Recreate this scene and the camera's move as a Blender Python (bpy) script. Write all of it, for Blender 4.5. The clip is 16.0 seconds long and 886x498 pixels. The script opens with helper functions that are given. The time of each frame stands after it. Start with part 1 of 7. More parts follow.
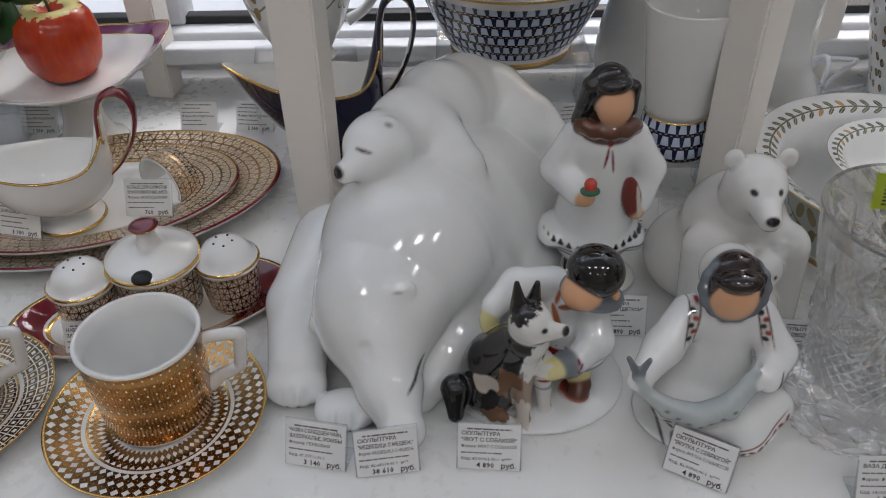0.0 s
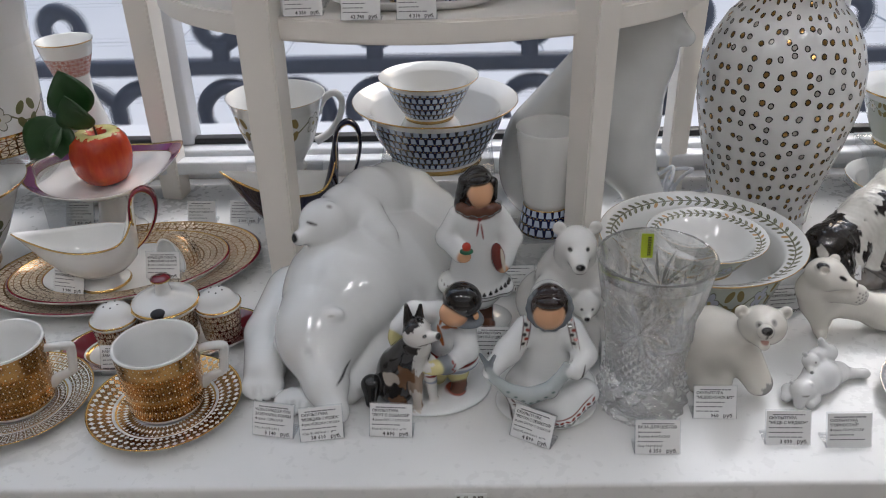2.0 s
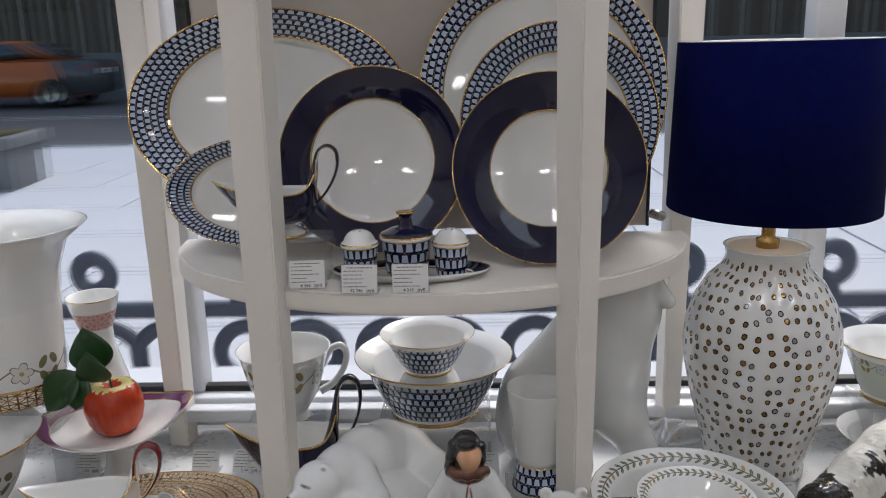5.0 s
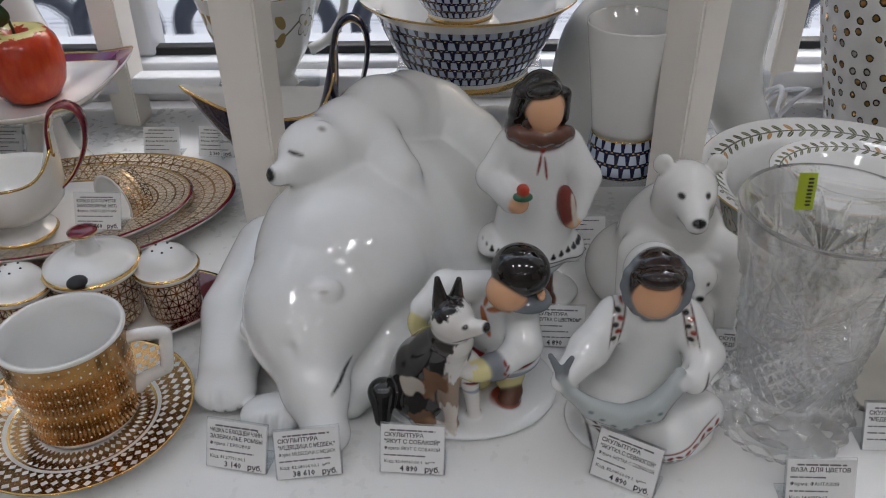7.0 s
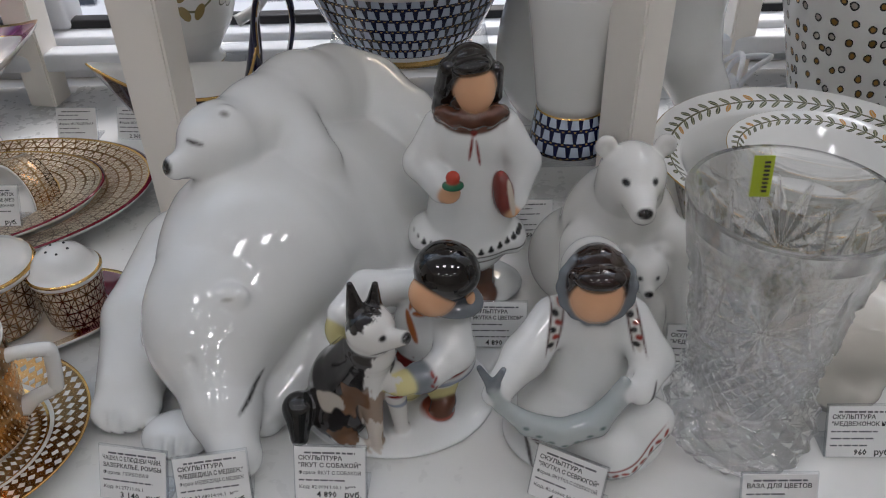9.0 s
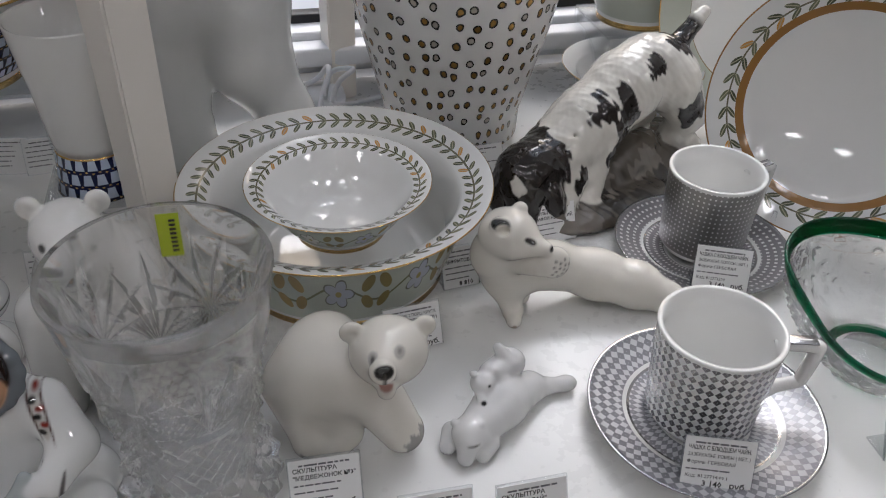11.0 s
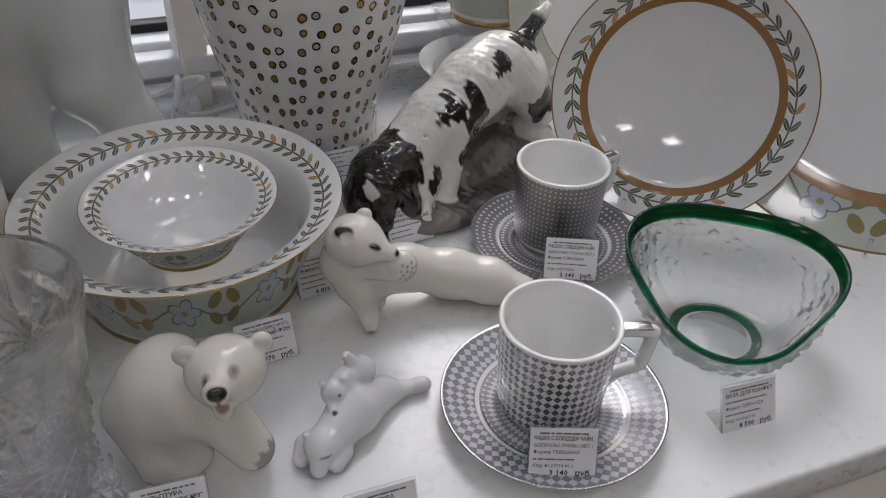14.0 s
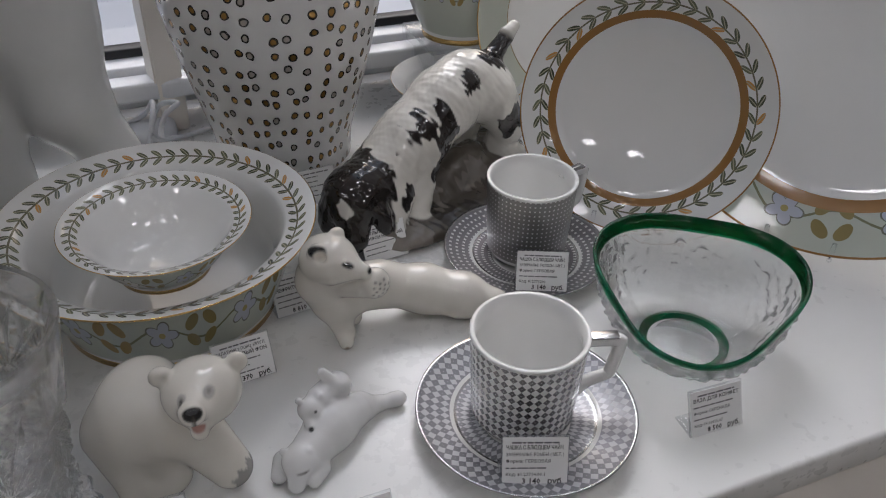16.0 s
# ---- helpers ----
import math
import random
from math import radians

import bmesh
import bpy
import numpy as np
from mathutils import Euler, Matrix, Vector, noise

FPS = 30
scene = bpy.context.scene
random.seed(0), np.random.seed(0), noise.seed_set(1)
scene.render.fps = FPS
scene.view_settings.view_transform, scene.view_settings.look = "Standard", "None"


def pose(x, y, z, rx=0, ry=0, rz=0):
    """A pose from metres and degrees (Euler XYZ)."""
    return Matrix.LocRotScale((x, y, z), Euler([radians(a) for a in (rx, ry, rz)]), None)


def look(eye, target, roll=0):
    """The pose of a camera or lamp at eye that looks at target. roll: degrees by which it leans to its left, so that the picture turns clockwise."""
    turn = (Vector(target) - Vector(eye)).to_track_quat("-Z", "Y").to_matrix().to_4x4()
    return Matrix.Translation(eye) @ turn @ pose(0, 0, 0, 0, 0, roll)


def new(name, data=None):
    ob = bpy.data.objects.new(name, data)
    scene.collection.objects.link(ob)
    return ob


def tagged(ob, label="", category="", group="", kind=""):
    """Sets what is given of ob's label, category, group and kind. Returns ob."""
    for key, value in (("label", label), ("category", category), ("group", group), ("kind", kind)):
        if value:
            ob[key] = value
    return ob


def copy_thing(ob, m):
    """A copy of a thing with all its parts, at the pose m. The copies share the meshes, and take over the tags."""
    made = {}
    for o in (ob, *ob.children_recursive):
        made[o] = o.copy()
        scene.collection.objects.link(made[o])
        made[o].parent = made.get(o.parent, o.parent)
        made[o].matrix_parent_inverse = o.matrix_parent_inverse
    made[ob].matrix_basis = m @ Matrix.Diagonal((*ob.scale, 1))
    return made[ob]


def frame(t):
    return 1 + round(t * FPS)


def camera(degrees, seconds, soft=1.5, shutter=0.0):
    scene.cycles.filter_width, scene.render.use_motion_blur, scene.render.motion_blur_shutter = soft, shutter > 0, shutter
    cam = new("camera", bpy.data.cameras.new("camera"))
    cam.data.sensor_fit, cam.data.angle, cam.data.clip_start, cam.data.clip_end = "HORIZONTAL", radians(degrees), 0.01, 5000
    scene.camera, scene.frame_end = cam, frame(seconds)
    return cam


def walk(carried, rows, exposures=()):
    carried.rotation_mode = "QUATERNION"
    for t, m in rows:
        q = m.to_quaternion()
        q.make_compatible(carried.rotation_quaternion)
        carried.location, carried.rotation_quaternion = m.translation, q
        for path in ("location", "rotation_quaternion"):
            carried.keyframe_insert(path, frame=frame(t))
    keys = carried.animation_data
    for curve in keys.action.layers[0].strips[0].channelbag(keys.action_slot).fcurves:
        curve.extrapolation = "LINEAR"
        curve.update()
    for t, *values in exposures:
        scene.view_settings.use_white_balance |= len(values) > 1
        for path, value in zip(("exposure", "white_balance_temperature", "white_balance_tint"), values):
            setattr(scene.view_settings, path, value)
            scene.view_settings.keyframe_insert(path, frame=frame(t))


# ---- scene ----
cam = camera(56.6, 16.0, soft=1.1)
PATH = [
    (0, (0.207, 0.143, 1.273), (0.167, 1.727, 0.052), -1.5),
    (0.5, (0.221, 0.107, 1.291), (0.192, 1.71, 0.096), -1.4),
    (1, (0.253, 0.035, 1.317), (0.228, 1.668, 0.163), -1.3),
    (1.5, (0.282, -0.07, 1.349), (0.254, 1.617, 0.276), -1.3),
    (2, (0.295, -0.133, 1.374), (0.262, 1.613, 0.399), -1.4),
    (2.5, (0.308, -0.167, 1.404), (0.27, 1.642, 0.551), -1.4),
    (3, (0.32, -0.192, 1.441), (0.28, 1.687, 0.757), -1.1),
    (3.2, (0.324, -0.194, 1.454), (0.28, 1.704, 0.826), -1.0),
    (5.3, (0.332, -0.144, 1.446), (0.255, 1.792, 0.95), -1.6),
    (5.5, (0.33, -0.119, 1.41), (0.253, 1.79, 0.82), -1.6),
    (6, (0.327, -0.039, 1.349), (0.245, 1.804, 0.578), -1.5),
    (6.5, (0.294, 0.049, 1.298), (0.214, 1.824, 0.38), -1.6),
    (7, (0.262, 0.118, 1.235), (0.209, 1.792, 0.142), -1.2),
    (7.5, (0.257, 0.15, 1.214), (0.241, 1.799, 0.081), -1.3),
    (8, (0.266, 0.161, 1.214), (0.26, 1.801, 0.069), -1.2),
    (8.5, (0.266, 0.171, 1.211), (0.264, 1.805, 0.057), -1.1),
    (9, (0.297, 0.181, 1.217), (0.301, 1.809, 0.055), -1.4),
    (9.5, (0.38, 0.196, 1.23), (0.537, 1.806, 0.054), 0.4),
    (10, (0.452, 0.208, 1.235), (0.726, 1.804, 0.06), 1.4),
    (10.2, (0.474, 0.209, 1.234), (0.766, 1.796, 0.052), 1.2),
    (12.3, (0.597, 0.209, 1.241), (1.183, 1.695, 0.038), 3.8),
    (12.5, (0.598, 0.208, 1.243), (1.194, 1.688, 0.036), 3.6),
    (13, (0.599, 0.203, 1.243), (1.201, 1.682, 0.039), 3.1),
    (13.5, (0.596, 0.198, 1.243), (1.201, 1.676, 0.038), 2.8),
    (14, (0.59, 0.2, 1.244), (1.196, 1.678, 0.04), 2.7),
    (14.5, (0.59, 0.198, 1.245), (1.195, 1.675, 0.04), 2.7),
    (15, (0.59, 0.197, 1.245), (1.197, 1.676, 0.043), 2.6),
    (15.5, (0.59, 0.2, 1.246), (1.202, 1.68, 0.048), 2.7),
    (16, (0.597, 0.187, 1.255), (1.238, 1.67, 0.076), 1.8),
]
walk(cam, [(t, look(eye, target, roll)) for t, eye, target, roll in PATH], exposures=[(0, -0.22, 6110, 13), (9.5, -0.22, 6110, 13), (12.3, -0.62, 6110, 15), (14.2, -0.64, 6110, 15), (15, -0.76, 6110, 15), (16, -0.76, 6110, 15)])

# ---- world, sun, lamps ----
world = bpy.data.worlds.new("sky")
scene.world = world
world.use_nodes = True
wn = world.node_tree
sky = wn.nodes.new("ShaderNodeTexSky")
sky.sky_type = 'NISHITA'
sky.sun_disc = False
sky.sun_elevation = radians(28)
sky.sun_rotation = radians(20)
sky.air_density = 1.5
sky.dust_density = 4.0
wn.links.new(sky.outputs[0], wn.nodes["Background"].inputs[0])
wn.nodes["Background"].inputs[1].default_value = 0.15
sun = new("sun", bpy.data.lights.new("sun", 'SUN'))
sun.data.energy, sun.data.angle, sun.data.color = 1.9, radians(30), (1.0, 0.98, 0.95)
sun.matrix_world = look((2, 9, 8), (0, 3, 0))


def area_lamp(name, eye, target, sx, sy, watts, colour):
    d = bpy.data.lights.new(name, 'AREA')
    d.shape, d.size, d.size_y, d.energy, d.color = 'RECTANGLE', sx, sy, watts, colour
    ob = new(name, d)
    ob.matrix_world = look(eye, target)
    return ob


# Added fill lamp high inside the window, above the view, boosting the sky's light.
area_lamp("window_fill_lamp", (0.3, 1.085, 2.35), (0.3, 0.35, 0.8), 3.4, 0.8, 9.0, (0.82, 0.91, 1.0))

# ---- node and mesh helpers ----
class Mat:
    """A node material with arithmetic on its sockets."""

    def __init__(self, name):
        self.m = bpy.data.materials.new(name)
        self.m.use_nodes = True
        self.t = self.m.node_tree
        self.b = self.t.nodes["Principled BSDF"]

    def node(self, kind, **inputs):
        n = self.t.nodes.new(kind)
        for k, v in inputs.items():
            self.put(n.inputs[k], v)
        return n

    def put(self, sock, v):
        if isinstance(v, bpy.types.NodeSocket):
            self.t.links.new(v, sock)
        else:
            sock.default_value = v

    def f(self, op, *a):
        n = self.t.nodes.new("ShaderNodeMath")
        n.operation = op
        for i, v in enumerate(a):
            self.put(n.inputs[i], v)
        return n.outputs[0]

    def mix(self, fac, a, b):
        n = self.t.nodes.new("ShaderNodeMix")
        n.data_type = 'RGBA'
        self.put(n.inputs[0], fac)
        self.put(n.inputs[6], a)
        self.put(n.inputs[7], b)
        return n.outputs[2]

    def noise(self, scale, detail=3.0, coord=None):
        n = self.t.nodes.new("ShaderNodeTexNoise")
        n.inputs["Scale"].default_value = scale
        n.inputs["Detail"].default_value = detail
        if coord is None:
            coord = self.t.nodes.new("ShaderNodeTexCoord").outputs["Object"]
        self.t.links.new(coord, n.inputs["Vector"])
        return n

    def uv(self):
        s = self.t.nodes.new("ShaderNodeSeparateXYZ")
        self.t.links.new(self.t.nodes.new("ShaderNodeTexCoord").outputs["UV"], s.inputs[0])
        return s.outputs[0], s.outputs[1]

    def bump(self, height, strength, dist=0.001):
        n = self.t.nodes.new("ShaderNodeBump")
        n.inputs["Strength"].default_value = strength
        n.inputs["Distance"].default_value = dist
        self.t.links.new(height, n.inputs["Height"])
        self.t.links.new(n.outputs[0], self.b.inputs["Normal"])

    def set(self, **k):
        for key, v in k.items():
            self.put(self.b.inputs[key.replace("_", " ")], v)
        return self


def rgb(r, g, b):
    return (r, g, b, 1.0)


WHITE = rgb(0.78, 0.78, 0.76)
GOLD = rgb(0.74, 0.48, 0.17)


def glaze(name, colour, rough=0.03, spread=0.04, relief=0.05):
    """Glazed ware: a slightly uneven colour under a clear gloss."""
    m = Mat(name)
    n = m.noise(14.0, 4.0)
    dark = rgb(*[c * (1 - spread) for c in colour[:3]])
    m.set(Base_Color=m.mix(n.outputs[0], dark, colour), IOR=1.52, Coat_Weight=0.4, Coat_Roughness=0.03)
    fine = m.noise(300.0, 2.0)
    m.set(Roughness=m.f('ADD', rough, m.f('MULTIPLY', fine.outputs[0], 0.03)))
    m.bump(m.noise(45.0, 2.0).outputs[0], relief, 0.0015)
    return m.m


def satin(name, colour, rough=0.45, grain=60.0, spread=0.08, metal=0.0, relief=0.1):
    m = Mat(name)
    n = m.noise(grain, 5.0)
    big = m.noise(grain / 15, 3.0)
    dark = rgb(*[c * (1 - spread) for c in colour[:3]])
    v = m.f('MULTIPLY_ADD', n.outputs[0], 0.5, m.f('MULTIPLY', big.outputs[0], 0.5))
    m.set(Base_Color=m.mix(v, dark, colour), Metallic=metal)
    m.set(Roughness=m.f('MULTIPLY_ADD', v, 0.15, rough - 0.07))
    m.bump(n.outputs[0], relief, 0.001)
    return m.m


def two_tone(name, mask_of, a, b, metal_a=0.0, rough_a=0.1, rough_b=0.08):
    """A painted pattern: colour a where the mask is one, b elsewhere, under glaze."""
    m = Mat(name)
    u, v = m.uv()
    mask = mask_of(m, u, v)
    if callable(a):
        a = a(m, u, v)
    m.set(Base_Color=m.mix(mask, b, a), Metallic=m.f('MULTIPLY', mask, metal_a),
          Roughness=m.f('MULTIPLY_ADD', mask, rough_a - rough_b, rough_b))
    m.bump(m.noise(60.0, 2.0).outputs[0], 0.12, 0.001)
    return m.m


def cell(m, x):
    """The place inside a cell, from -0.5 to 0.5."""
    return m.f('SUBTRACT', m.f('FRACT', x), 0.5)


def diamonds(nu, dv, fill=0.47):
    def mask(m, u, v):
        x = m.f('ABSOLUTE', cell(m, m.f('MULTIPLY', u, nu)))
        y = m.f('ABSOLUTE', cell(m, m.f('DIVIDE', v, dv)))
        d = m.f('LESS_THAN', m.f('ADD', x, y), fill)
        line = m.f('GREATER_THAN', m.f('MAXIMUM', x, y), 0.03)
        return m.f('MULTIPLY', d, line)
    return mask


def squares(nu, dv, lo=0.2, hi=0.44):
    """Small framed squares."""
    def mask(m, u, v):
        x = m.f('ABSOLUTE', cell(m, m.f('MULTIPLY', u, nu)))
        y = m.f('ABSOLUTE', cell(m, m.f('DIVIDE', v, dv)))
        d = m.f('MAXIMUM', x, y)
        return m.f('MULTIPLY', m.f('GREATER_THAN', d, lo), m.f('LESS_THAN', d, hi))
    return mask


def net(nu, dv, w=0.07):
    """Squares with both diagonals, in fine lines."""
    def mask(m, u, v):
        x = cell(m, m.f('MULTIPLY', u, nu))
        y = cell(m, m.f('DIVIDE', v, dv))
        ax, ay = m.f('ABSOLUTE', x), m.f('ABSOLUTE', y)
        edge = m.f('GREATER_THAN', m.f('MAXIMUM', ax, ay), 0.5 - w)
        diag = m.f('LESS_THAN', m.f('ABSOLUTE', m.f('SUBTRACT', ax, ay)), w)
        cross = m.f('LESS_THAN', m.f('MINIMUM', ax, ay), w * 0.6)
        return m.f('MAXIMUM', m.f('MAXIMUM', edge, diag), cross)
    return mask


def cobalt_net(name, nu, dv):
    """Dark blue lattice, each row shifted by half a cell, pale panes and gold points at the crossings."""
    m = Mat(name)
    u, v = m.uv()
    vv = m.f('DIVIDE', v, dv)
    row = m.f('FLOOR', vv)
    shift = m.f('MULTIPLY', m.f('MODULO', row, 2.0), 0.5)
    x = cell(m, m.f('ADD', m.f('MULTIPLY', u, nu), shift))
    y = cell(m, vv)
    ax, ay = m.f('ABSOLUTE', x), m.f('ABSOLUTE', y)
    side = m.f('SUBTRACT', 0.32, m.f('MULTIPLY', y, 0.16))
    pane = m.f('MULTIPLY', m.f('LESS_THAN', ax, side), m.f('LESS_THAN', ay, 0.36))
    spot = m.f('LESS_THAN', m.f('ADD', m.f('POWER', m.f('SUBTRACT', 0.5, ax), 2.0), m.f('POWER', m.f('SUBTRACT', 0.5, ay), 2.0)), 0.012)
    base = m.mix(pane, rgb(0.008, 0.011, 0.05), rgb(0.50, 0.58, 0.70))
    m.set(Base_Color=m.mix(spot, base, GOLD), Metallic=spot, Roughness=0.09)
    m.bump(m.noise(60.0, 2.0).outputs[0], 0.1, 0.001)
    return m.m


def garland(name, nu, vmid, half, ground=WHITE):
    """A running wreath: a stem with a pair of leaves in each cell, some leaves gilded."""
    m = Mat(name)
    u, v = m.uv()
    un = m.f('MULTIPLY', u, nu)
    x = cell(m, un)
    y = m.f('DIVIDE', m.f('SUBTRACT', v, vmid), half)
    ay = m.f('ABSOLUTE', y)
    p = m.f('ADD', m.f('MULTIPLY', x, 0.80), m.f('MULTIPLY', m.f('SUBTRACT', ay, 0.48), -0.60))
    q = m.f('ADD', m.f('MULTIPLY', x, 0.60), m.f('MULTIPLY', m.f('SUBTRACT', ay, 0.48), 0.80))
    e = m.f('ADD', m.f('POWER', m.f('DIVIDE', p, 0.20), 2.0), m.f('POWER', m.f('DIVIDE', q, 0.52), 2.0))
    leaf = m.f('LESS_THAN', e, 1.0)
    vein = m.f('MULTIPLY', leaf, m.f('LESS_THAN', m.f('ABSOLUTE', p), 0.035))
    stem = m.f('LESS_THAN', ay, 0.09)
    wn_ = m.t.nodes.new("ShaderNodeTexWhiteNoise")
    wn_.noise_dimensions = '1D'
    m.put(wn_.inputs["W"], m.f('ADD', m.f('FLOOR', un), m.f('MULTIPLY', m.f('GREATER_THAN', y, 0.0), 53.5)))
    gilt = m.f('GREATER_THAN', wn_.outputs[0], 0.88)
    leafc = m.mix(gilt, m.mix(wn_.outputs[0], rgb(0.07, 0.08, 0.05), rgb(0.18, 0.19, 0.12)), rgb(0.55, 0.28, 0.08))
    leafc = m.mix(vein, leafc, rgb(0.45, 0.42, 0.30))
    c = m.mix(stem, ground, rgb(0.16, 0.15, 0.10))
    m.set(Base_Color=m.mix(leaf, c, leafc), Roughness=0.08)
    m.bump(m.noise(50.0, 2.0).outputs[0], 0.1, 0.001)
    return m.m


def blossoms(name, nu, vmid, half, ground, scale=1.0):
    """A pale ground with large painted flowers, leaves and a winding stem."""
    m = Mat(name)
    u, v = m.uv()
    un = m.f('MULTIPLY', u, nu)
    x = cell(m, un)
    y = m.f('DIVIDE', m.f('SUBTRACT', v, vmid), half)
    wave = m.f('MULTIPLY', m.f('SINE', m.f('MULTIPLY', un, 6.2832)), 0.35)
    stem = m.f('LESS_THAN', m.f('ABSOLUTE', m.f('SUBTRACT', y, wave)), 0.05)
    r = m.f('SQRT', m.f('ADD', m.f('POWER', m.f('MULTIPLY', m.f('ADD', x, 0.22), 3.4), 2.0), m.f('POWER', m.f('SUBTRACT', y, 0.05), 2.0)))
    ang = m.f('ARCTAN2', m.f('SUBTRACT', y, 0.05), m.f('MULTIPLY', m.f('ADD', x, 0.22), 3.4))
    petal = m.f('MULTIPLY_ADD', m.f('ABSOLUTE', m.f('COSINE', m.f('MULTIPLY', ang, 2.5))), 0.28, 0.36)
    flower = m.f('LESS_THAN', r, petal)
    rim = m.f('MULTIPLY', flower, m.f('GREATER_THAN', r, m.f('SUBTRACT', petal, 0.06)))
    heart = m.f('LESS_THAN', r, 0.12)
    lx = m.f('MULTIPLY', m.f('SUBTRACT', m.f('ABSOLUTE', m.f('SUBTRACT', x, 0.22)), 0.10), 4.2)
    ly = m.f('SUBTRACT', m.f('ABSOLUTE', y), 0.40)
    le = m.f('ADD', m.f('POWER', m.f('DIVIDE', m.f('ADD', lx, ly), 0.34), 2.0), m.f('POWER', m.f('DIVIDE', m.f('SUBTRACT', lx, ly), 0.55), 2.0))
    leaf = m.f('LESS_THAN', le, 1.0)
    wn_ = m.t.nodes.new("ShaderNodeTexWhiteNoise")
    wn_.noise_dimensions = '1D'
    m.put(wn_.inputs["W"], m.f('FLOOR', un))
    fc = m.mix(m.f('GREATER_THAN', wn_.outputs[0], 0.55), rgb(0.66, 0.65, 0.60), rgb(0.46, 0.48, 0.55))
    c = m.mix(stem, ground, rgb(0.20, 0.20, 0.12))
    c = m.mix(leaf, c, m.mix(wn_.outputs[0], rgb(0.16, 0.17, 0.08), rgb(0.34, 0.24, 0.09)))
    c = m.mix(flower, c, fc)
    c = m.mix(rim, c, rgb(0.18, 0.18, 0.15))
    c = m.mix(heart, c, rgb(0.35, 0.30, 0.12))
    m.set(Base_Color=c, Roughness=0.09)
    return m.m


def ringed_dots(name):
    """Hand-painted rings, black outside and gold inside, scattered over white glaze."""
    m = Mat(name)
    u, v = m.uv()
    cx = m.t.nodes.new("ShaderNodeCombineXYZ")
    m.put(cx.inputs[0], m.f('MULTIPLY', u, 38.0))
    m.put(cx.inputs[1], m.f('DIVIDE', v, 0.0188))
    wob = m.t.nodes.new("ShaderNodeTexNoise")
    wob.inputs["Scale"].default_value = 1.7
    m.t.links.new(cx.outputs[0], wob.inputs["Vector"])
    add = m.t.nodes.new("ShaderNodeVectorMath")
    add.operation = 'MULTIPLY_ADD'
    m.t.links.new(wob.outputs["Color"], add.inputs[0])
    add.inputs[1].default_value = (0.25, 0.25, 0.0)
    m.t.links.new(cx.outputs[0], add.inputs[2])
    vo = m.t.nodes.new("ShaderNodeTexVoronoi")
    vo.voronoi_dimensions = '2D'
    vo.inputs["Scale"].default_value = 1.0
    vo.inputs["Randomness"].default_value = 0.54
    m.t.links.new(add.outputs[0], vo.inputs["Vector"])
    d = vo.outputs["Distance"]
    inner = m.f('LESS_THAN', d, 0.150)
    ring = m.f('LESS_THAN', d, 0.240)
    sep = m.t.nodes.new("ShaderNodeSeparateColor")
    m.t.links.new(vo.outputs["Color"], sep.inputs[0])
    gilt = m.f('MULTIPLY', inner, m.f('GREATER_THAN', sep.outputs[0], 0.25))
    c = m.mix(ring, rgb(0.74, 0.74, 0.73), rgb(0.015, 0.014, 0.013))
    c = m.mix(inner, c, rgb(0.40, 0.36, 0.32))
    c = m.mix(gilt, c, rgb(0.50, 0.28, 0.08))
    m.set(Base_Color=c, Metallic=m.f('MULTIPLY', gilt, 0.7), Roughness=0.16)
    m.bump(m.noise(40.0, 2.0).outputs[0], 0.15, 0.001)
    return m.m


def figure_glaze(name):
    """Glaze over under-painting held in the mesh's colour layer."""
    m = Mat(name)
    a = m.t.nodes.new("ShaderNodeAttribute")
    a.attribute_name = "paint"
    n = m.noise(40.0, 4.0)
    mul = m.mix(n.outputs[0], rgb(0.92, 0.92, 0.92), rgb(1, 1, 1))
    mm = m.t.nodes.new("ShaderNodeMix")
    mm.data_type, mm.blend_type = 'RGBA', 'MULTIPLY'
    mm.inputs[0].default_value = 1.0
    m.put(mm.inputs[6], a.outputs["Color"])
    m.put(mm.inputs[7], mul)
    m.set(Base_Color=mm.outputs[2], Roughness=0.04, IOR=1.58, Coat_Weight=0.2, Coat_Roughness=0.02)
    m.bump(m.noise(55.0, 2.0).outputs[0], 0.06, 0.0015)
    return m.m


def clear(name, colour, rough=0.02, ior=1.49, relief=0.0, scale=60.0, thin=0.5):
    """Glass: thin is the share of light that goes straight through, as in a thin wall."""
    m = Mat(name)
    m.set(Base_Color=colour, Roughness=rough, IOR=ior, Transmission_Weight=1.0)
    if relief:
        m.bump(m.noise(scale, 2.0).outputs[0], relief, 0.006)
    mix = m.t.nodes.new("ShaderNodeMixShader")
    tr = m.t.nodes.new("ShaderNodeBsdfTransparent")
    tr.inputs[0].default_value = colour
    mix.inputs[0].default_value = thin
    out = [n for n in m.t.nodes if n.type == 'OUTPUT_MATERIAL'][0]
    m.t.links.new(m.b.outputs[0], mix.inputs[1])
    m.t.links.new(tr.outputs[0], mix.inputs[2])
    m.t.links.new(mix.outputs[0], out.inputs[0])
    return m.m


def link(name, bm, mats, parent=None, label="", smooth=True):
    me = bpy.data.meshes.new(name)
    bm.to_mesh(me)
    bm.free()
    for mt in (mats if isinstance(mats, (list, tuple)) else [mats]):
        me.materials.append(mt)
    if smooth:
        me.polygons.foreach_set("use_smooth", [True] * len(me.polygons))
    ob = new(name, me)
    if parent is not None:
        ob.parent = parent
    if label:
        ob["label"] = label
    return ob


def part(name, bm, mats, parent, label="", smooth=True):
    return link(name, bm, mats, parent, label, smooth)


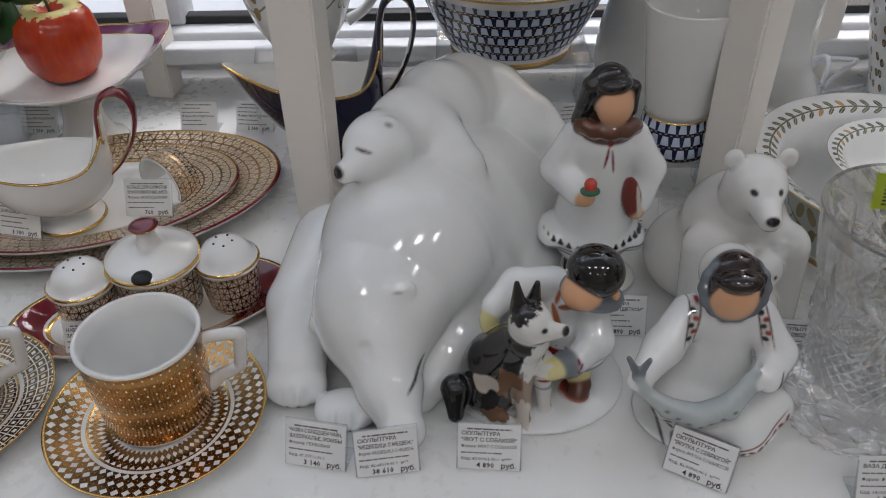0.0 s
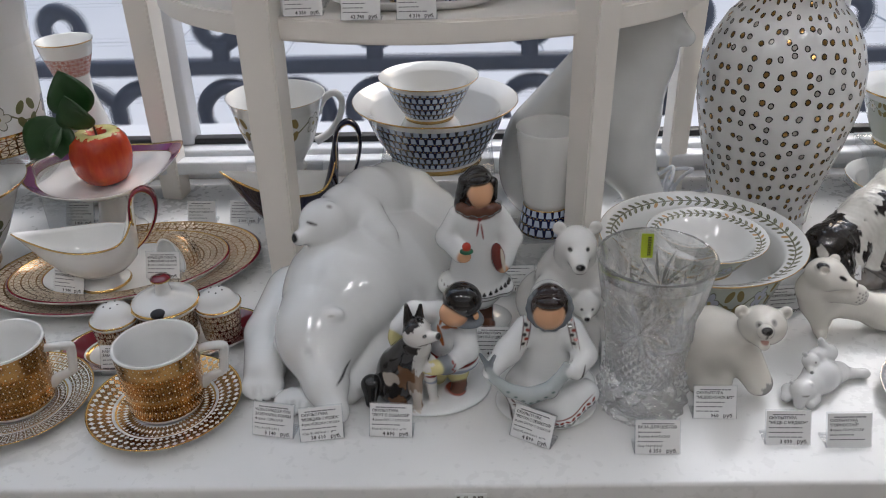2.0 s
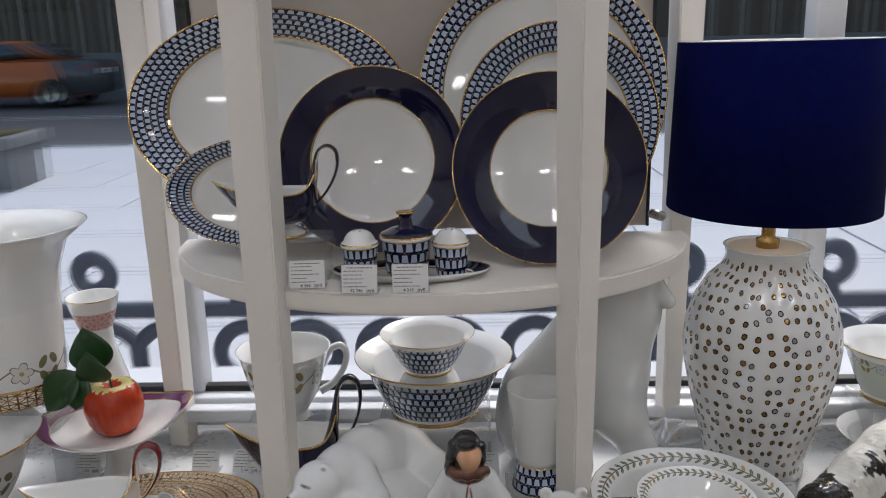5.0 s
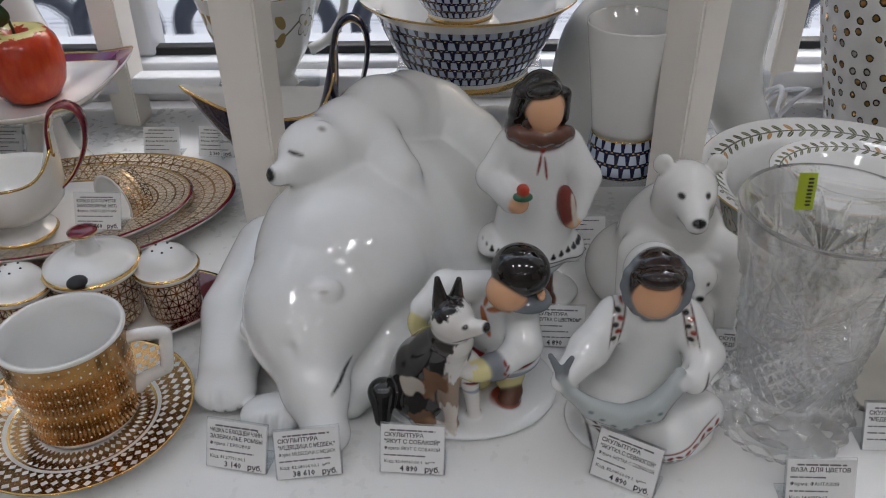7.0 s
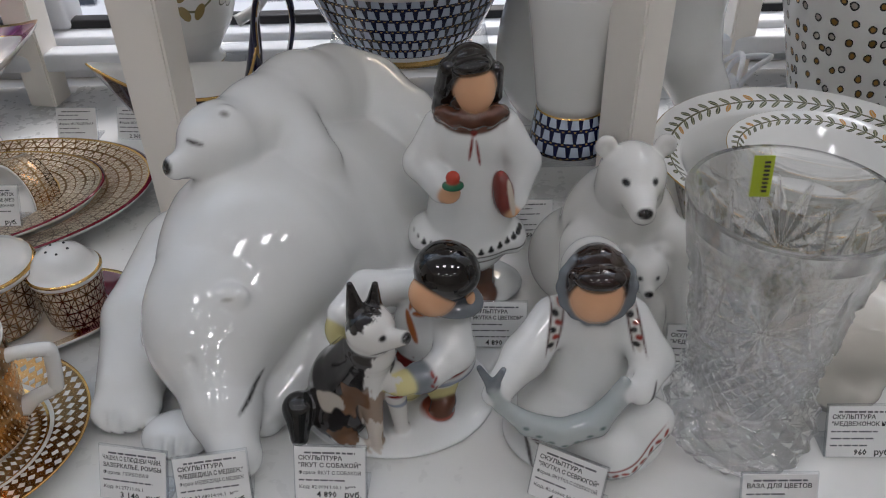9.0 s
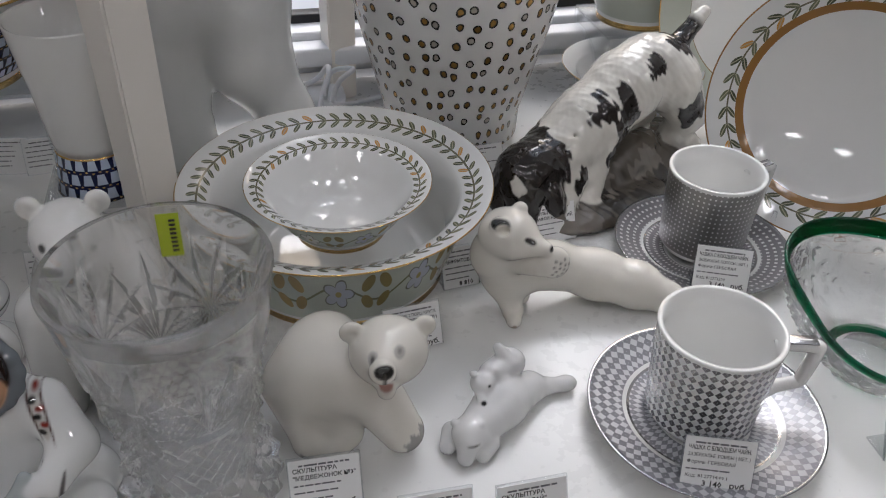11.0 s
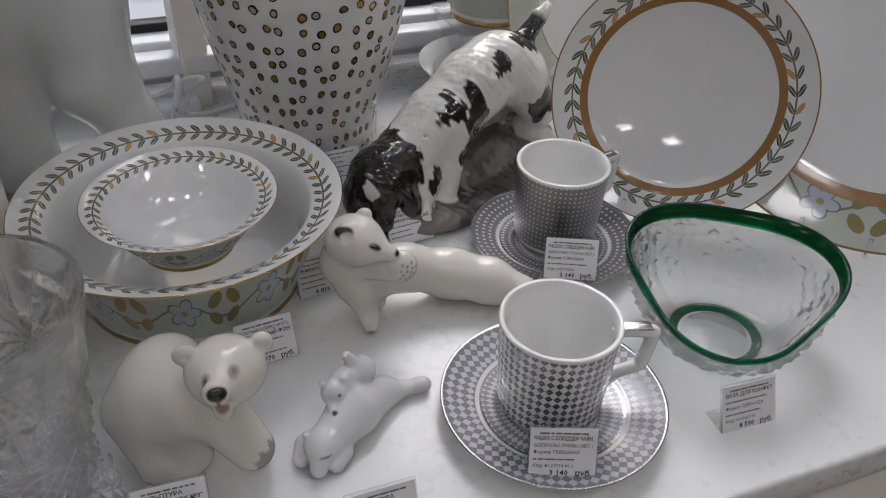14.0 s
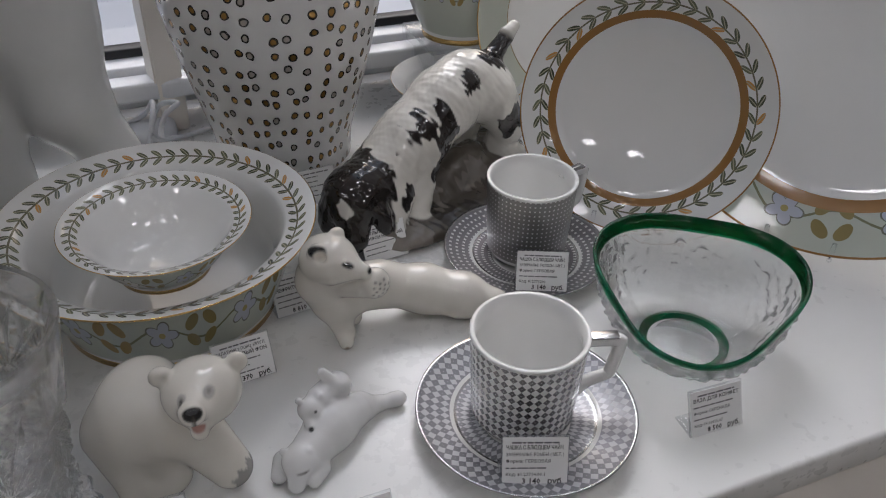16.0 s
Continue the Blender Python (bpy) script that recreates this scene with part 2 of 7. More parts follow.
def thing(name, x, y, z, rz=0.0, label="", category="", group="", kind="", rx=0.0, ry=0.0):
    ob = new(name)
    ob.empty_display_size = 0.02
    ob.matrix_basis = pose(x, y, z, rx, ry, rz)
    return tagged(ob, label, category, group, kind)


def lathe(profile, seg=64, sx=1.0, sy=1.0, warp=None):
    """Turn a profile of (radius, height, material) round z. The UV runs round in u and along the profile, in metres, in v."""
    bm = bmesh.new()
    uvl = bm.loops.layers.uv.new("UVMap")
    rings, dist, total = [], [0.0], 0.0
    for i, p in enumerate(profile):
        if i:
            total += math.hypot(p[0] - profile[i - 1][0], p[1] - profile[i - 1][1])
            dist.append(total)
        ring = []
        if p[0] < 1e-6:
            ring = [bm.verts.new((0, 0, p[1]))] * seg
        else:
            for k in range(seg):
                a = 2 * math.pi * k / seg
                x, y, z = p[0] * math.cos(a) * sx, p[0] * math.sin(a) * sy, p[1]
                if warp:
                    x, y, z = warp(x, y, z, a)
                ring.append(bm.verts.new((x, y, z)))
        rings.append(ring)
    for i in range(1, len(profile)):
        mi = profile[i][2] if len(profile[i]) > 2 else 0
        for k in range(seg):
            k2 = (k + 1) % seg
            quad = [(rings[i - 1][k], k / seg, dist[i - 1]), (rings[i - 1][k2], (k + 1) / seg, dist[i - 1]),
                    (rings[i][k2], (k + 1) / seg, dist[i]), (rings[i][k], k / seg, dist[i])]
            uniq = []
            for q in quad:
                if q[0] not in [w[0] for w in uniq]:
                    uniq.append(q)
            if len(uniq) < 3:
                continue
            fc = bm.faces.new([q[0] for q in uniq])
            fc.material_index = mi
            for lp, q in zip(fc.loops, uniq):
                lp[uvl].uv = (q[1], q[2])
    bmesh.ops.recalc_face_normals(bm, faces=bm.faces)
    return bm


def box(sx, sy, sz, bevel=0.0, at=(0, 0, 0), segs=2, bm=None):
    """A box standing on its base's middle at `at`."""
    bm = bm or bmesh.new()
    r = bmesh.ops.create_cube(bm, size=1.0)
    vs = r["verts"]
    for v in vs:
        v.co = Vector((v.co.x * sx + at[0], v.co.y * sy + at[1], (v.co.z + 0.5) * sz + at[2]))
    if bevel:
        es = list({e for v in vs for e in v.link_edges})
        bmesh.ops.bevel(bm, geom=es, offset=bevel, segments=segs, affect='EDGES', profile=0.5)
    return bm


def sweep(points, radii, seg=12, flat=1.0, bm=None, closed=False, up=(0, 0, 1)):
    """A tube along points, oval where flat differs from one."""
    bm = bm or bmesh.new()
    uvl = bm.loops.layers.uv.verify()
    pts = [Vector(p) for p in points]
    n = len(pts)
    if not isinstance(radii, (list, tuple)):
        radii = [radii] * n
    rings = []
    for i, p in enumerate(pts):
        a = pts[(i - 1) % n] if (i or closed) else p
        b = pts[(i + 1) % n] if (i < n - 1 or closed) else p
        d = (b - a).normalized()
        side = d.cross(Vector(up))
        if side.length < 1e-3:
            side = d.cross(Vector((1, 0, 0)))
        side.normalize()
        nrm = side.cross(d).normalized()
        rings.append([bm.verts.new(p + side * (math.cos(2 * math.pi * k / seg) * radii[i] * flat) + nrm * (math.sin(2 * math.pi * k / seg) * radii[i])) for k in range(seg)])
    for i in range(n if closed else n - 1):
        r0, r1 = rings[i], rings[(i + 1) % n]
        for k in range(seg):
            fc = bm.faces.new((r0[k], r0[(k + 1) % seg], r1[(k + 1) % seg], r1[k]))
            for lp, (uu, vv) in zip(fc.loops, ((k, i), (k + 1, i), (k + 1, i + 1), (k, i + 1))):
                lp[uvl].uv = (uu / seg, vv / n)
    if not closed:
        bm.faces.new(rings[0])
        bm.faces.new(list(reversed(rings[-1])))
    bmesh.ops.recalc_face_normals(bm, faces=bm.faces)
    return bm


def curve_points(ctrl, steps=6):
    """Catmull-Rom through control points."""
    c = [Vector(p) for p in ctrl]
    c = [c[0] * 2 - c[1]] + c + [c[-1] * 2 - c[-2]]
    out = []
    for i in range(1, len(c) - 2):
        for s in range(steps):
            t = s / steps
            p0, p1, p2, p3 = c[i - 1], c[i], c[i + 1], c[i + 2]
            out.append(0.5 * ((2 * p1) + (p2 - p0) * t + (2 * p0 - 5 * p1 + 4 * p2 - p3) * t * t + (3 * p1 - p0 - 3 * p2 + p3) * t ** 3))
    out.append(c[-2])
    return out


class Clay:
    """A modelled figure: blobs melted into one another, then painted."""

    def __init__(self, origin, res=0.0016, melt=0.008, lump=0.0, grain=0.012):
        self.o, self.res, self.k = np.array(origin, dtype=np.float32), res, melt
        self.lump, self.grain = lump, grain
        self.blobs, self.paints, self.cuts = [], [], []

    def ball(self, c, r, col=None, rot=(0, 0, 0), melt=None):
        r = (r, r, r) if isinstance(r, (int, float)) else r
        q = np.array(Euler([radians(a) for a in rot]).to_matrix(), dtype=np.float32)
        self.blobs.append(("e", np.array(c, dtype=np.float32), np.array(r, dtype=np.float32), q, col, melt))
        return self

    def limb(self, a, b, ra, rb, col=None, melt=None):
        self.blobs.append(("c", np.array(a, dtype=np.float32), np.array(b, dtype=np.float32), (ra, rb), col, melt))
        return self

    def chain(self, pts, radii, col=None, melt=None):
        for i in range(len(pts) - 1):
            self.limb(pts[i], pts[i + 1], radii[i], radii[i + 1], col, melt)
        return self

    def ring(self, c, R, r, rot, col=None, melt=None):
        q = np.array(Euler([radians(a) for a in rot]).to_matrix(), dtype=np.float32)
        self.blobs.append(("t", np.array(c, dtype=np.float32), (R, r), q, col, melt))
        return self

    def carve(self, a, b, ra, rb, melt=0.003):
        """Press a groove out of the clay."""
        self.cuts.append(("c", np.array(a, dtype=np.float32), np.array(b, dtype=np.float32), (ra, rb), melt))
        return self

    def paint(self, c, r, col, rot=(0, 0, 0), rough=0.0):
        r = (r, r, r) if isinstance(r, (int, float)) else r
        q = np.array(Euler([radians(a) for a in rot]).to_matrix(), dtype=np.float32)
        self.paints.append((np.array(c, dtype=np.float32), np.array(r, dtype=np.float32), q, col, rough))
        return self

    @staticmethod
    def dist(b, p):
        if b[0] == "e":
            d = (p - b[1]) @ b[3]
            k0 = np.sqrt(((d / b[2]) ** 2).sum(-1))
            k1 = np.sqrt(((d / (b[2] ** 2)) ** 2).sum(-1)) + 1e-9
            return np.where(k0 < 1e-3, -b[2].min(), k0 * (k0 - 1) / k1)
        if b[0] == "t":
            d = (p - b[1]) @ b[3]
            q = np.sqrt(d[..., 0] ** 2 + d[..., 1] ** 2) - b[2][0]
            return np.sqrt(q * q + d[..., 2] ** 2) - b[2][1]
        ab = b[2] - b[1]
        h = np.clip(((p - b[1]) @ ab) / (ab @ ab), 0, 1)
        d = p - b[1] - h[..., None] * ab
        return np.sqrt((d * d).sum(-1)) - (b[3][0] + (b[3][1] - b[3][0]) * h)

    @staticmethod
    def bounds(b):
        if b[0] == "e":
            m = b[2].max()
            return b[1] - m, b[1] + m
        if b[0] == "t":
            m = sum(b[2])
            return b[1] - m, b[1] + m
        m = max(b[3])
        return np.minimum(b[1], b[2]) - m, np.maximum(b[1], b[2]) + m

    def build(self, name, material, base=None, floor=None):
        bs = [self.bounds(b) for b in self.blobs]
        lo = np.min([x[0] for x in bs], axis=0) - self.res * 4
        hi = np.max([x[1] for x in bs], axis=0) + self.res * 4
        if floor is not None:
            lo[2] = floor - self.res * 4
        n = np.ceil((hi - lo) / self.res).astype(int) + 1
        ax = [lo[i] + self.res * np.arange(n[i], dtype=np.float32) for i in range(3)]
        field = np.full(tuple(n), 1.0, dtype=np.float32)
        for b, (l, h) in zip(self.blobs, bs):
            k = b[5] if b[5] is not None else self.k
            pad = k * 1.5 + self.res * 3
            i0 = np.maximum(((l - pad - lo) / self.res).astype(int), 0)
            i1 = np.minimum(((h + pad - lo) / self.res).astype(int) + 2, n)
            if (i1 <= i0).any():
                continue
            sl = tuple(slice(i0[j], i1[j]) for j in range(3))
            g = np.stack(np.meshgrid(ax[0][sl[0]], ax[1][sl[1]], ax[2][sl[2]], indexing="ij"), -1)
            d = self.dist(b, g).astype(np.float32)
            f = field[sl]
            hh = np.clip(0.5 + 0.5 * (f - d) / k, 0, 1)
            field[sl] = f + (d - f) * hh - k * hh * (1 - hh)
        for b in self.cuts:
            l, h = self.bounds(b)
            pad = b[4] * 2 + self.res * 3
            i0 = np.maximum(((l - pad - lo) / self.res).astype(int), 0)
            i1 = np.minimum(((h + pad - lo) / self.res).astype(int) + 2, n)
            if (i1 <= i0).any():
                continue
            sl = tuple(slice(i0[j], i1[j]) for j in range(3))
            g = np.stack(np.meshgrid(ax[0][sl[0]], ax[1][sl[1]], ax[2][sl[2]], indexing="ij"), -1)
            d = -self.dist(b, g).astype(np.float32)
            f = field[sl]
            hh = np.clip(0.5 - 0.5 * (f - d) / b[4], 0, 1)
            field[sl] = f + (d - f) * hh + b[4] * hh * (1 - hh)
        if self.lump:
            w = 2 * np.pi / self.grain
            gx, gy, gz = ax[0][:, None, None], ax[1][None, :, None], ax[2][None, None, :]
            field += self.lump * (np.sin(gx * w + np.sin(gy * w * 0.7) * 1.5) * np.sin(gy * w * 1.1 + gz * w * 0.4) + np.sin(gz * w * 0.9 + np.sin(gx * w * 0.6) * 1.7) * 0.7
                                  + 0.5 * np.sin(gx * w * 2.3 + gz * w * 1.7) * np.sin(gy * w * 2.1 - gz * w)).astype(np.float32)
        if floor is not None:
            field = np.maximum(field, (floor - ax[2])[None, None, :])
        verts, quads = surface(field, lo, self.res)
        cols = self.colour(verts, base or (0.78, 0.78, 0.76))
        me = bpy.data.meshes.new(name)
        v = verts - self.o
        me.from_pydata(v.tolist(), [], quads.tolist())
        layer = me.color_attributes.new("paint", 'FLOAT_COLOR', 'POINT')
        layer.data.foreach_set("color", np.concatenate([cols, np.ones((len(cols), 1))], 1).astype(np.float32).ravel())
        me.polygons.foreach_set("use_smooth", [True] * len(me.polygons))
        me.materials.append(material)
        me.update()
        ob = new(name, me)
        ob.location = tuple(float(a) for a in self.o)
        return ob

    def colour(self, p, base):
        ds = np.stack([self.dist(b, p) for b in self.blobs], 0)
        tone = np.array([b[4] if b[4] is not None else base for b in self.blobs])
        w = np.exp(-np.clip((ds - ds.min(0)) / (self.res * 0.45), 0, 40))
        c = (w[:, :, None] * tone[:, None, :]).sum(0) / w.sum(0)[:, None]
        for pc, pr, q, col, rough in self.paints:
            d = self.dist(("e", pc, pr, q), p)
            if rough:
                s = 1.0 / (rough * 4)
                d = d + rough * (np.sin(p[:, 0] * s * 3.1 + p[:, 2] * s * 2.0) + np.sin(p[:, 1] * s * 3.7 - p[:, 2] * s * 1.3) + 0.6 * np.sin((p[:, 0] + p[:, 1]) * s * 7.3))
            t = np.clip(0.5 - d / (self.res * 1.2), 0, 1)[:, None]
            c = c * (1 - t) + np.array(col) * t
        return c


def surface(f, lo, res):
    """A smooth quad skin where the field crosses zero."""
    s = f < 0
    cnt = np.zeros(tuple(a - 1 for a in f.shape), dtype=np.int16)
    for dx in (0, 1):
        for dy in (0, 1):
            for dz in (0, 1):
                cnt += s[dx:dx + cnt.shape[0], dy:dy + cnt.shape[1], dz:dz + cnt.shape[2]]
    act = np.argwhere((cnt > 0) & (cnt < 8))
    index = np.full(cnt.shape, -1, dtype=np.int64)
    index[tuple(act.T)] = np.arange(len(act))
    acc = np.zeros((len(act), 3))
    num = np.zeros(len(act))
    corners = [(a, b, c) for a in (0, 1) for b in (0, 1) for c in (0, 1)]
    val = {c: f[tuple((act + np.array(c)).T)] for c in corners}
    for a in corners:
        for i in range(3):
            if a[i] == 0:
                b = tuple(1 if j == i else a[j] for j in range(3))
                va, vb = val[a], val[b]
                cross = (va < 0) != (vb < 0)
                t = np.where(cross, va / np.where(cross, va - vb, 1), 0)
                pt = np.array(a, dtype=float)[None, :] + t[:, None] * (np.array(b) - np.array(a))[None, :]
                acc += pt * cross[:, None]
                num += cross
    verts = (act + acc / num[:, None]) * res + lo
    quads = []
    for i in range(3):
        a, b = [j for j in range(3) if j != i]
        sl0 = [slice(None)] * 3
        sl1 = [slice(None)] * 3
        sl0[i], sl1[i] = slice(0, -1), slice(1, None)
        s0, s1 = s[tuple(sl0)], s[tuple(sl1)]
        e = np.argwhere(s0 != s1)
        ok = (e[:, a] > 0) & (e[:, b] > 0) & (e[:, a] < f.shape[a] - 1) & (e[:, b] < f.shape[b] - 1)
        e = e[ok]
        inside = s0[tuple(e.T)]
        def at(da, db):
            g = e.copy()
            g[:, a] -= da
            g[:, b] -= db
            return index[tuple(g.T)]
        q = np.stack([at(1, 1), at(0, 1), at(0, 0), at(1, 0)], 1)
        flip = inside if i != 1 else ~inside
        q = np.where(flip[:, None], q, q[:, ::-1])
        quads.append(q)
    q = np.concatenate(quads)
    return verts, q[(q >= 0).all(1)]

# ---- materials ----
porcelain = glaze("white_porcelain", WHITE)
painted = figure_glaze("painted_figure")
gilt = satin("gilding", GOLD, 0.18, 200.0, 0.1, 1.0)
silvered = satin("platinum_line", rgb(0.45, 0.45, 0.46), 0.2, 200.0, 0.1, 1.0)
cobalt = glaze("cobalt_glaze", rgb(0.006, 0.006, 0.035), 0.05)
claret = glaze("claret_glaze", rgb(0.16, 0.008, 0.018), 0.06)
lustre = glaze("violet_lustre", rgb(0.19, 0.05, 0.15), 0.10)
gold_diamonds = two_tone("gold_diamonds", diamonds(44, 0.0078, 0.86), rgb(0.42, 0.23, 0.075), WHITE, 1.0, 0.14)
gold_diamonds_rim = two_tone("gold_diamonds_rim", diamonds(60, 0.0085, 0.62), rgb(0.40, 0.23, 0.09), WHITE, 1.0, 0.2)
gold_squares_rim = two_tone("gold_squares_rim", squares(56, 0.0085), rgb(0.34, 0.22, 0.10), WHITE, 1.0, 0.22)
silver_diamonds = two_tone("silver_diamonds", diamonds(42, 0.0066), rgb(0.30, 0.29, 0.285), WHITE, 0.85, 0.25)
silver_diamonds_rim = two_tone("silver_diamonds_rim", diamonds(64, 0.0075, 0.52), rgb(0.24, 0.24, 0.26), rgb(0.60, 0.60, 0.62), 0.45, 0.36)
silver_grid = two_tone("silver_grid", squares(58, 0.0046, 0.16, 0.50), rgb(0.25, 0.24, 0.235), WHITE, 0.8, 0.28)
silver_grid_rim = two_tone("silver_grid_rim", squares(72, 0.0062, 0.2, 0.5), rgb(0.22, 0.21, 0.22), WHITE, 0.45, 0.36)
gold_net = two_tone("gold_net", net(18, 0.0135, 0.058), rgb(0.30, 0.15, 0.055), rgb(0.70, 0.62, 0.50), 0.9, 0.22)
gold_net_rim = two_tone("gold_net_rim", net(96, 0.0125, 0.07), rgb(0.45, 0.28, 0.13), rgb(0.62, 0.52, 0.40), 0.9, 0.25)
blue_net_bowl = cobalt_net("cobalt_net_bowl", 52, 0.0135)
blue_net_small = cobalt_net("cobalt_net_small", 36, 0.0115)
blue_net_cup = cobalt_net("cobalt_net_cup", 20, 0.0125)
blue_net_pot = cobalt_net("cobalt_net_pot", 16, 0.0145)
blue_net_plate = cobalt_net("cobalt_net_plate", 88, 0.0098)
wreath_bowl = garland("wreath_bowl", 58, 0.0165, 0.0090)
wreath_small = garland("wreath_small", 44, 0.0100, 0.0066)
wreath_plate = garland("wreath_plate", 40, 0.1000, 0.0085)
jade = rgb(0.50, 0.53, 0.46)
flowers_bowl = blossoms("jade_flowers_bowl", 10, 0.137, 0.030, jade)
flowers_small = blossoms("jade_flowers_small", 8, 0.066, 0.018, jade)
flowers_plate = blossoms("jade_flowers_plate", 10, 0.158, 0.026, jade)
flowers_mid = blossoms("jade_flowers_mid", 10, 0.118, 0.016, jade)
posy = blossoms("posy_on_white", 5, 0.125, 0.028, WHITE)
dots = ringed_dots("ringed_dots")
white_paint = satin("white_painted_wood", rgb(0.87, 0.83, 0.77), 0.42, 40.0, 0.06, 0.0, 0.12)
ochre = glaze("ochre_gold_band", rgb(0.30, 0.15, 0.04), 0.2, 0.02)
table_white = satin("white_laminate", rgb(0.74, 0.74, 0.72), 0.28, 90.0, 0.04, 0.0, 0.04)
frame_white = satin("white_window_frame", rgb(0.74, 0.75, 0.77), 0.35, 50.0, 0.06)
gasket = satin("black_rubber_seal", rgb(0.012, 0.012, 0.014), 0.5)
beige_board = satin("beige_board", rgb(0.52, 0.47, 0.42), 0.6, 30.0, 0.08)
iron = satin("painted_wrought_iron", rgb(0.09, 0.11, 0.16), 0.5, 50.0, 0.35)
snow = satin("trodden_snow", rgb(0.84, 0.86, 0.90), 0.8, 6.0, 0.14, 0.0, 0.4)
slab = satin("pale_paving", rgb(0.42, 0.43, 0.46), 0.7, 8.0, 0.25, 0.0, 0.3)
asphalt = satin("worn_asphalt", rgb(0.17, 0.17, 0.18), 0.8, 30.0, 0.4, 0.0, 0.3)
concrete = satin("grey_concrete", rgb(0.24, 0.25, 0.26), 0.75, 20.0, 0.4, 0.0, 0.4)
wall_paint = satin("cream_wall_paint", rgb(0.58, 0.55, 0.51), 0.7, 12.0, 0.06)
floor_tile = satin("beige_floor", rgb(0.38, 0.35, 0.31), 0.35, 8.0, 0.15)
paper = satin("white_card", rgb(0.80, 0.80, 0.79), 0.6, 80.0, 0.03)
ink = satin("black_ink", rgb(0.02, 0.02, 0.022), 0.6)
faint_ink = satin("small_print", rgb(0.14, 0.14, 0.15), 0.6)
acrylic = clear("clear_acrylic", rgb(0.96, 0.97, 0.98), 0.02, 1.40, 0.0, 60.0, 0.7)
crystal = clear("cut_crystal", rgb(1.0, 1.0, 1.0), 0.0, 1.52, 0.0, 60.0, 0.32)
green_glass = clear("emerald_glass", rgb(0.0, 0.11, 0.022), 0.02, 1.45, 0.0, 60.0, 0.4)
hammered = clear("hammered_glass", rgb(0.985, 0.992, 0.99), 0.0, 1.48, 0.0, 70.0, 0.25)
window_glass = clear("window_glass", rgb(1, 1, 1), 0.0, 1.02)
brass = satin("brass", rgb(0.55, 0.34, 0.12), 0.25, 120.0, 0.15, 1.0)
steel = satin("brushed_steel", rgb(0.50, 0.49, 0.47), 0.28, 120.0, 0.15, 1.0)
cable_white = satin("white_cable", rgb(0.68, 0.69, 0.72), 0.4)
leaf_green = satin("leaf_green", rgb(0.020, 0.075, 0.016), 0.35, 120.0, 0.5, 0.0, 0.6)
yellow = satin("yellow_sticker", rgb(0.60, 0.72, 0.03), 0.55)


def shade_cloth():
    m = Mat("navy_cloth")
    tc = m.t.nodes.new("ShaderNodeTexCoord")
    w = m.t.nodes.new("ShaderNodeTexWave")
    w.inputs["Scale"].default_value = 260.0
    w.inputs["Distortion"].default_value = 1.5
    m.t.links.new(tc.outputs["Object"], w.inputs["Vector"])
    m.set(Base_Color=m.mix(m.noise(60.0).outputs[0], rgb(0.002, 0.004, 0.055), rgb(0.004, 0.008, 0.09)), Roughness=0.9, Specular_IOR_Level=0.08)
    m.bump(w.outputs[0], 0.3, 0.0006)
    return m.m


def apple_skin():
    m = Mat("apple_skin")
    tc = m.t.nodes.new("ShaderNodeTexCoord")
    mp = m.t.nodes.new("ShaderNodeMapping")
    mp.inputs["Scale"].default_value = (1.0, 1.0, 0.25)
    m.t.links.new(tc.outputs["Object"], mp.inputs[0])
    s = m.noise(160.0, 5.0, mp.outputs[0])
    big = m.noise(22.0, 2.0)
    sep = m.t.nodes.new("ShaderNodeSeparateXYZ")
    m.t.links.new(tc.outputs["Object"], sep.inputs[0])
    top = m.f('GREATER_THAN', m.f('ADD', sep.outputs[2], m.f('MULTIPLY', s.outputs[0], 0.014)), 0.0825)
    red = m.mix(m.f('MULTIPLY', s.outputs[0], big.outputs[0]), rgb(0.34, 0.008, 0.004), rgb(0.74, 0.15, 0.02))
    m.set(Base_Color=m.mix(top, red, rgb(0.62, 0.55, 0.22)), Roughness=0.2)
    m.bump(s.outputs[0], 0.2, 0.001)
    return m.m


navy = shade_cloth()
apple_mat = apple_skin()
lamp_glow = Mat("lamp_tube")
lamp_glow.set(Emission_Color=rgb(1.0, 0.965, 0.925), Emission_Strength=27.0)
lamp_glow = lamp_glow.m

# ---- the street outside ----
TOP = 0.80
STREET = 0.30


def plane(x0, x1, y0, y1, z, mat, name, label, category="ground", thick=0.05):
    bm = box(x1 - x0, y1 - y0, thick, 0.0, ((x0 + x1) / 2, (y0 + y1) / 2, z - thick))
    return tagged(link(name, bm, mat, smooth=False), label, category, kind="structure")


plane(-300, 300, 1.36, 500, STREET - 0.12, asphalt, "road", "grey worn asphalt road with snow dust", "road")
plane(-60, 60, 1.36, 9.6, STREET, snow, "pavement", "pale snowy pavement of large slabs", "pavement", 0.12)
pavement = bpy.data.objects["pavement"]
rng = random.Random(4)
slab_mesh = None
for i in range(9):
    for j in range(7):
        bm = box(1.16, 0.86, 0.012, 0.006, (0, 0, 0))
        if slab_mesh is None:
            ob = link("slab", bm, snow, pavement, smooth=False)
            slab_mesh = ob.data
        else:
            bm.free()
            ob = new("slab", slab_mesh)
            ob.parent = pavement
        ob.location = (-5.2 + 1.18 * i + 0.59 * (j % 2), 2.6 + 0.88 * j, STREET + 0.002)
        ob.rotation_euler = (0, 0, 0)
plane(-60, 60, 9.6, 9.8, STREET + 0.02, concrete, "kerb", "grey stone kerb along the road", "kerb", 0.15)
plane(-60, 60, 21.5, 24, STREET + 0.05, concrete, "far_pavement", "grey pavement across the road", "pavement", 0.2)
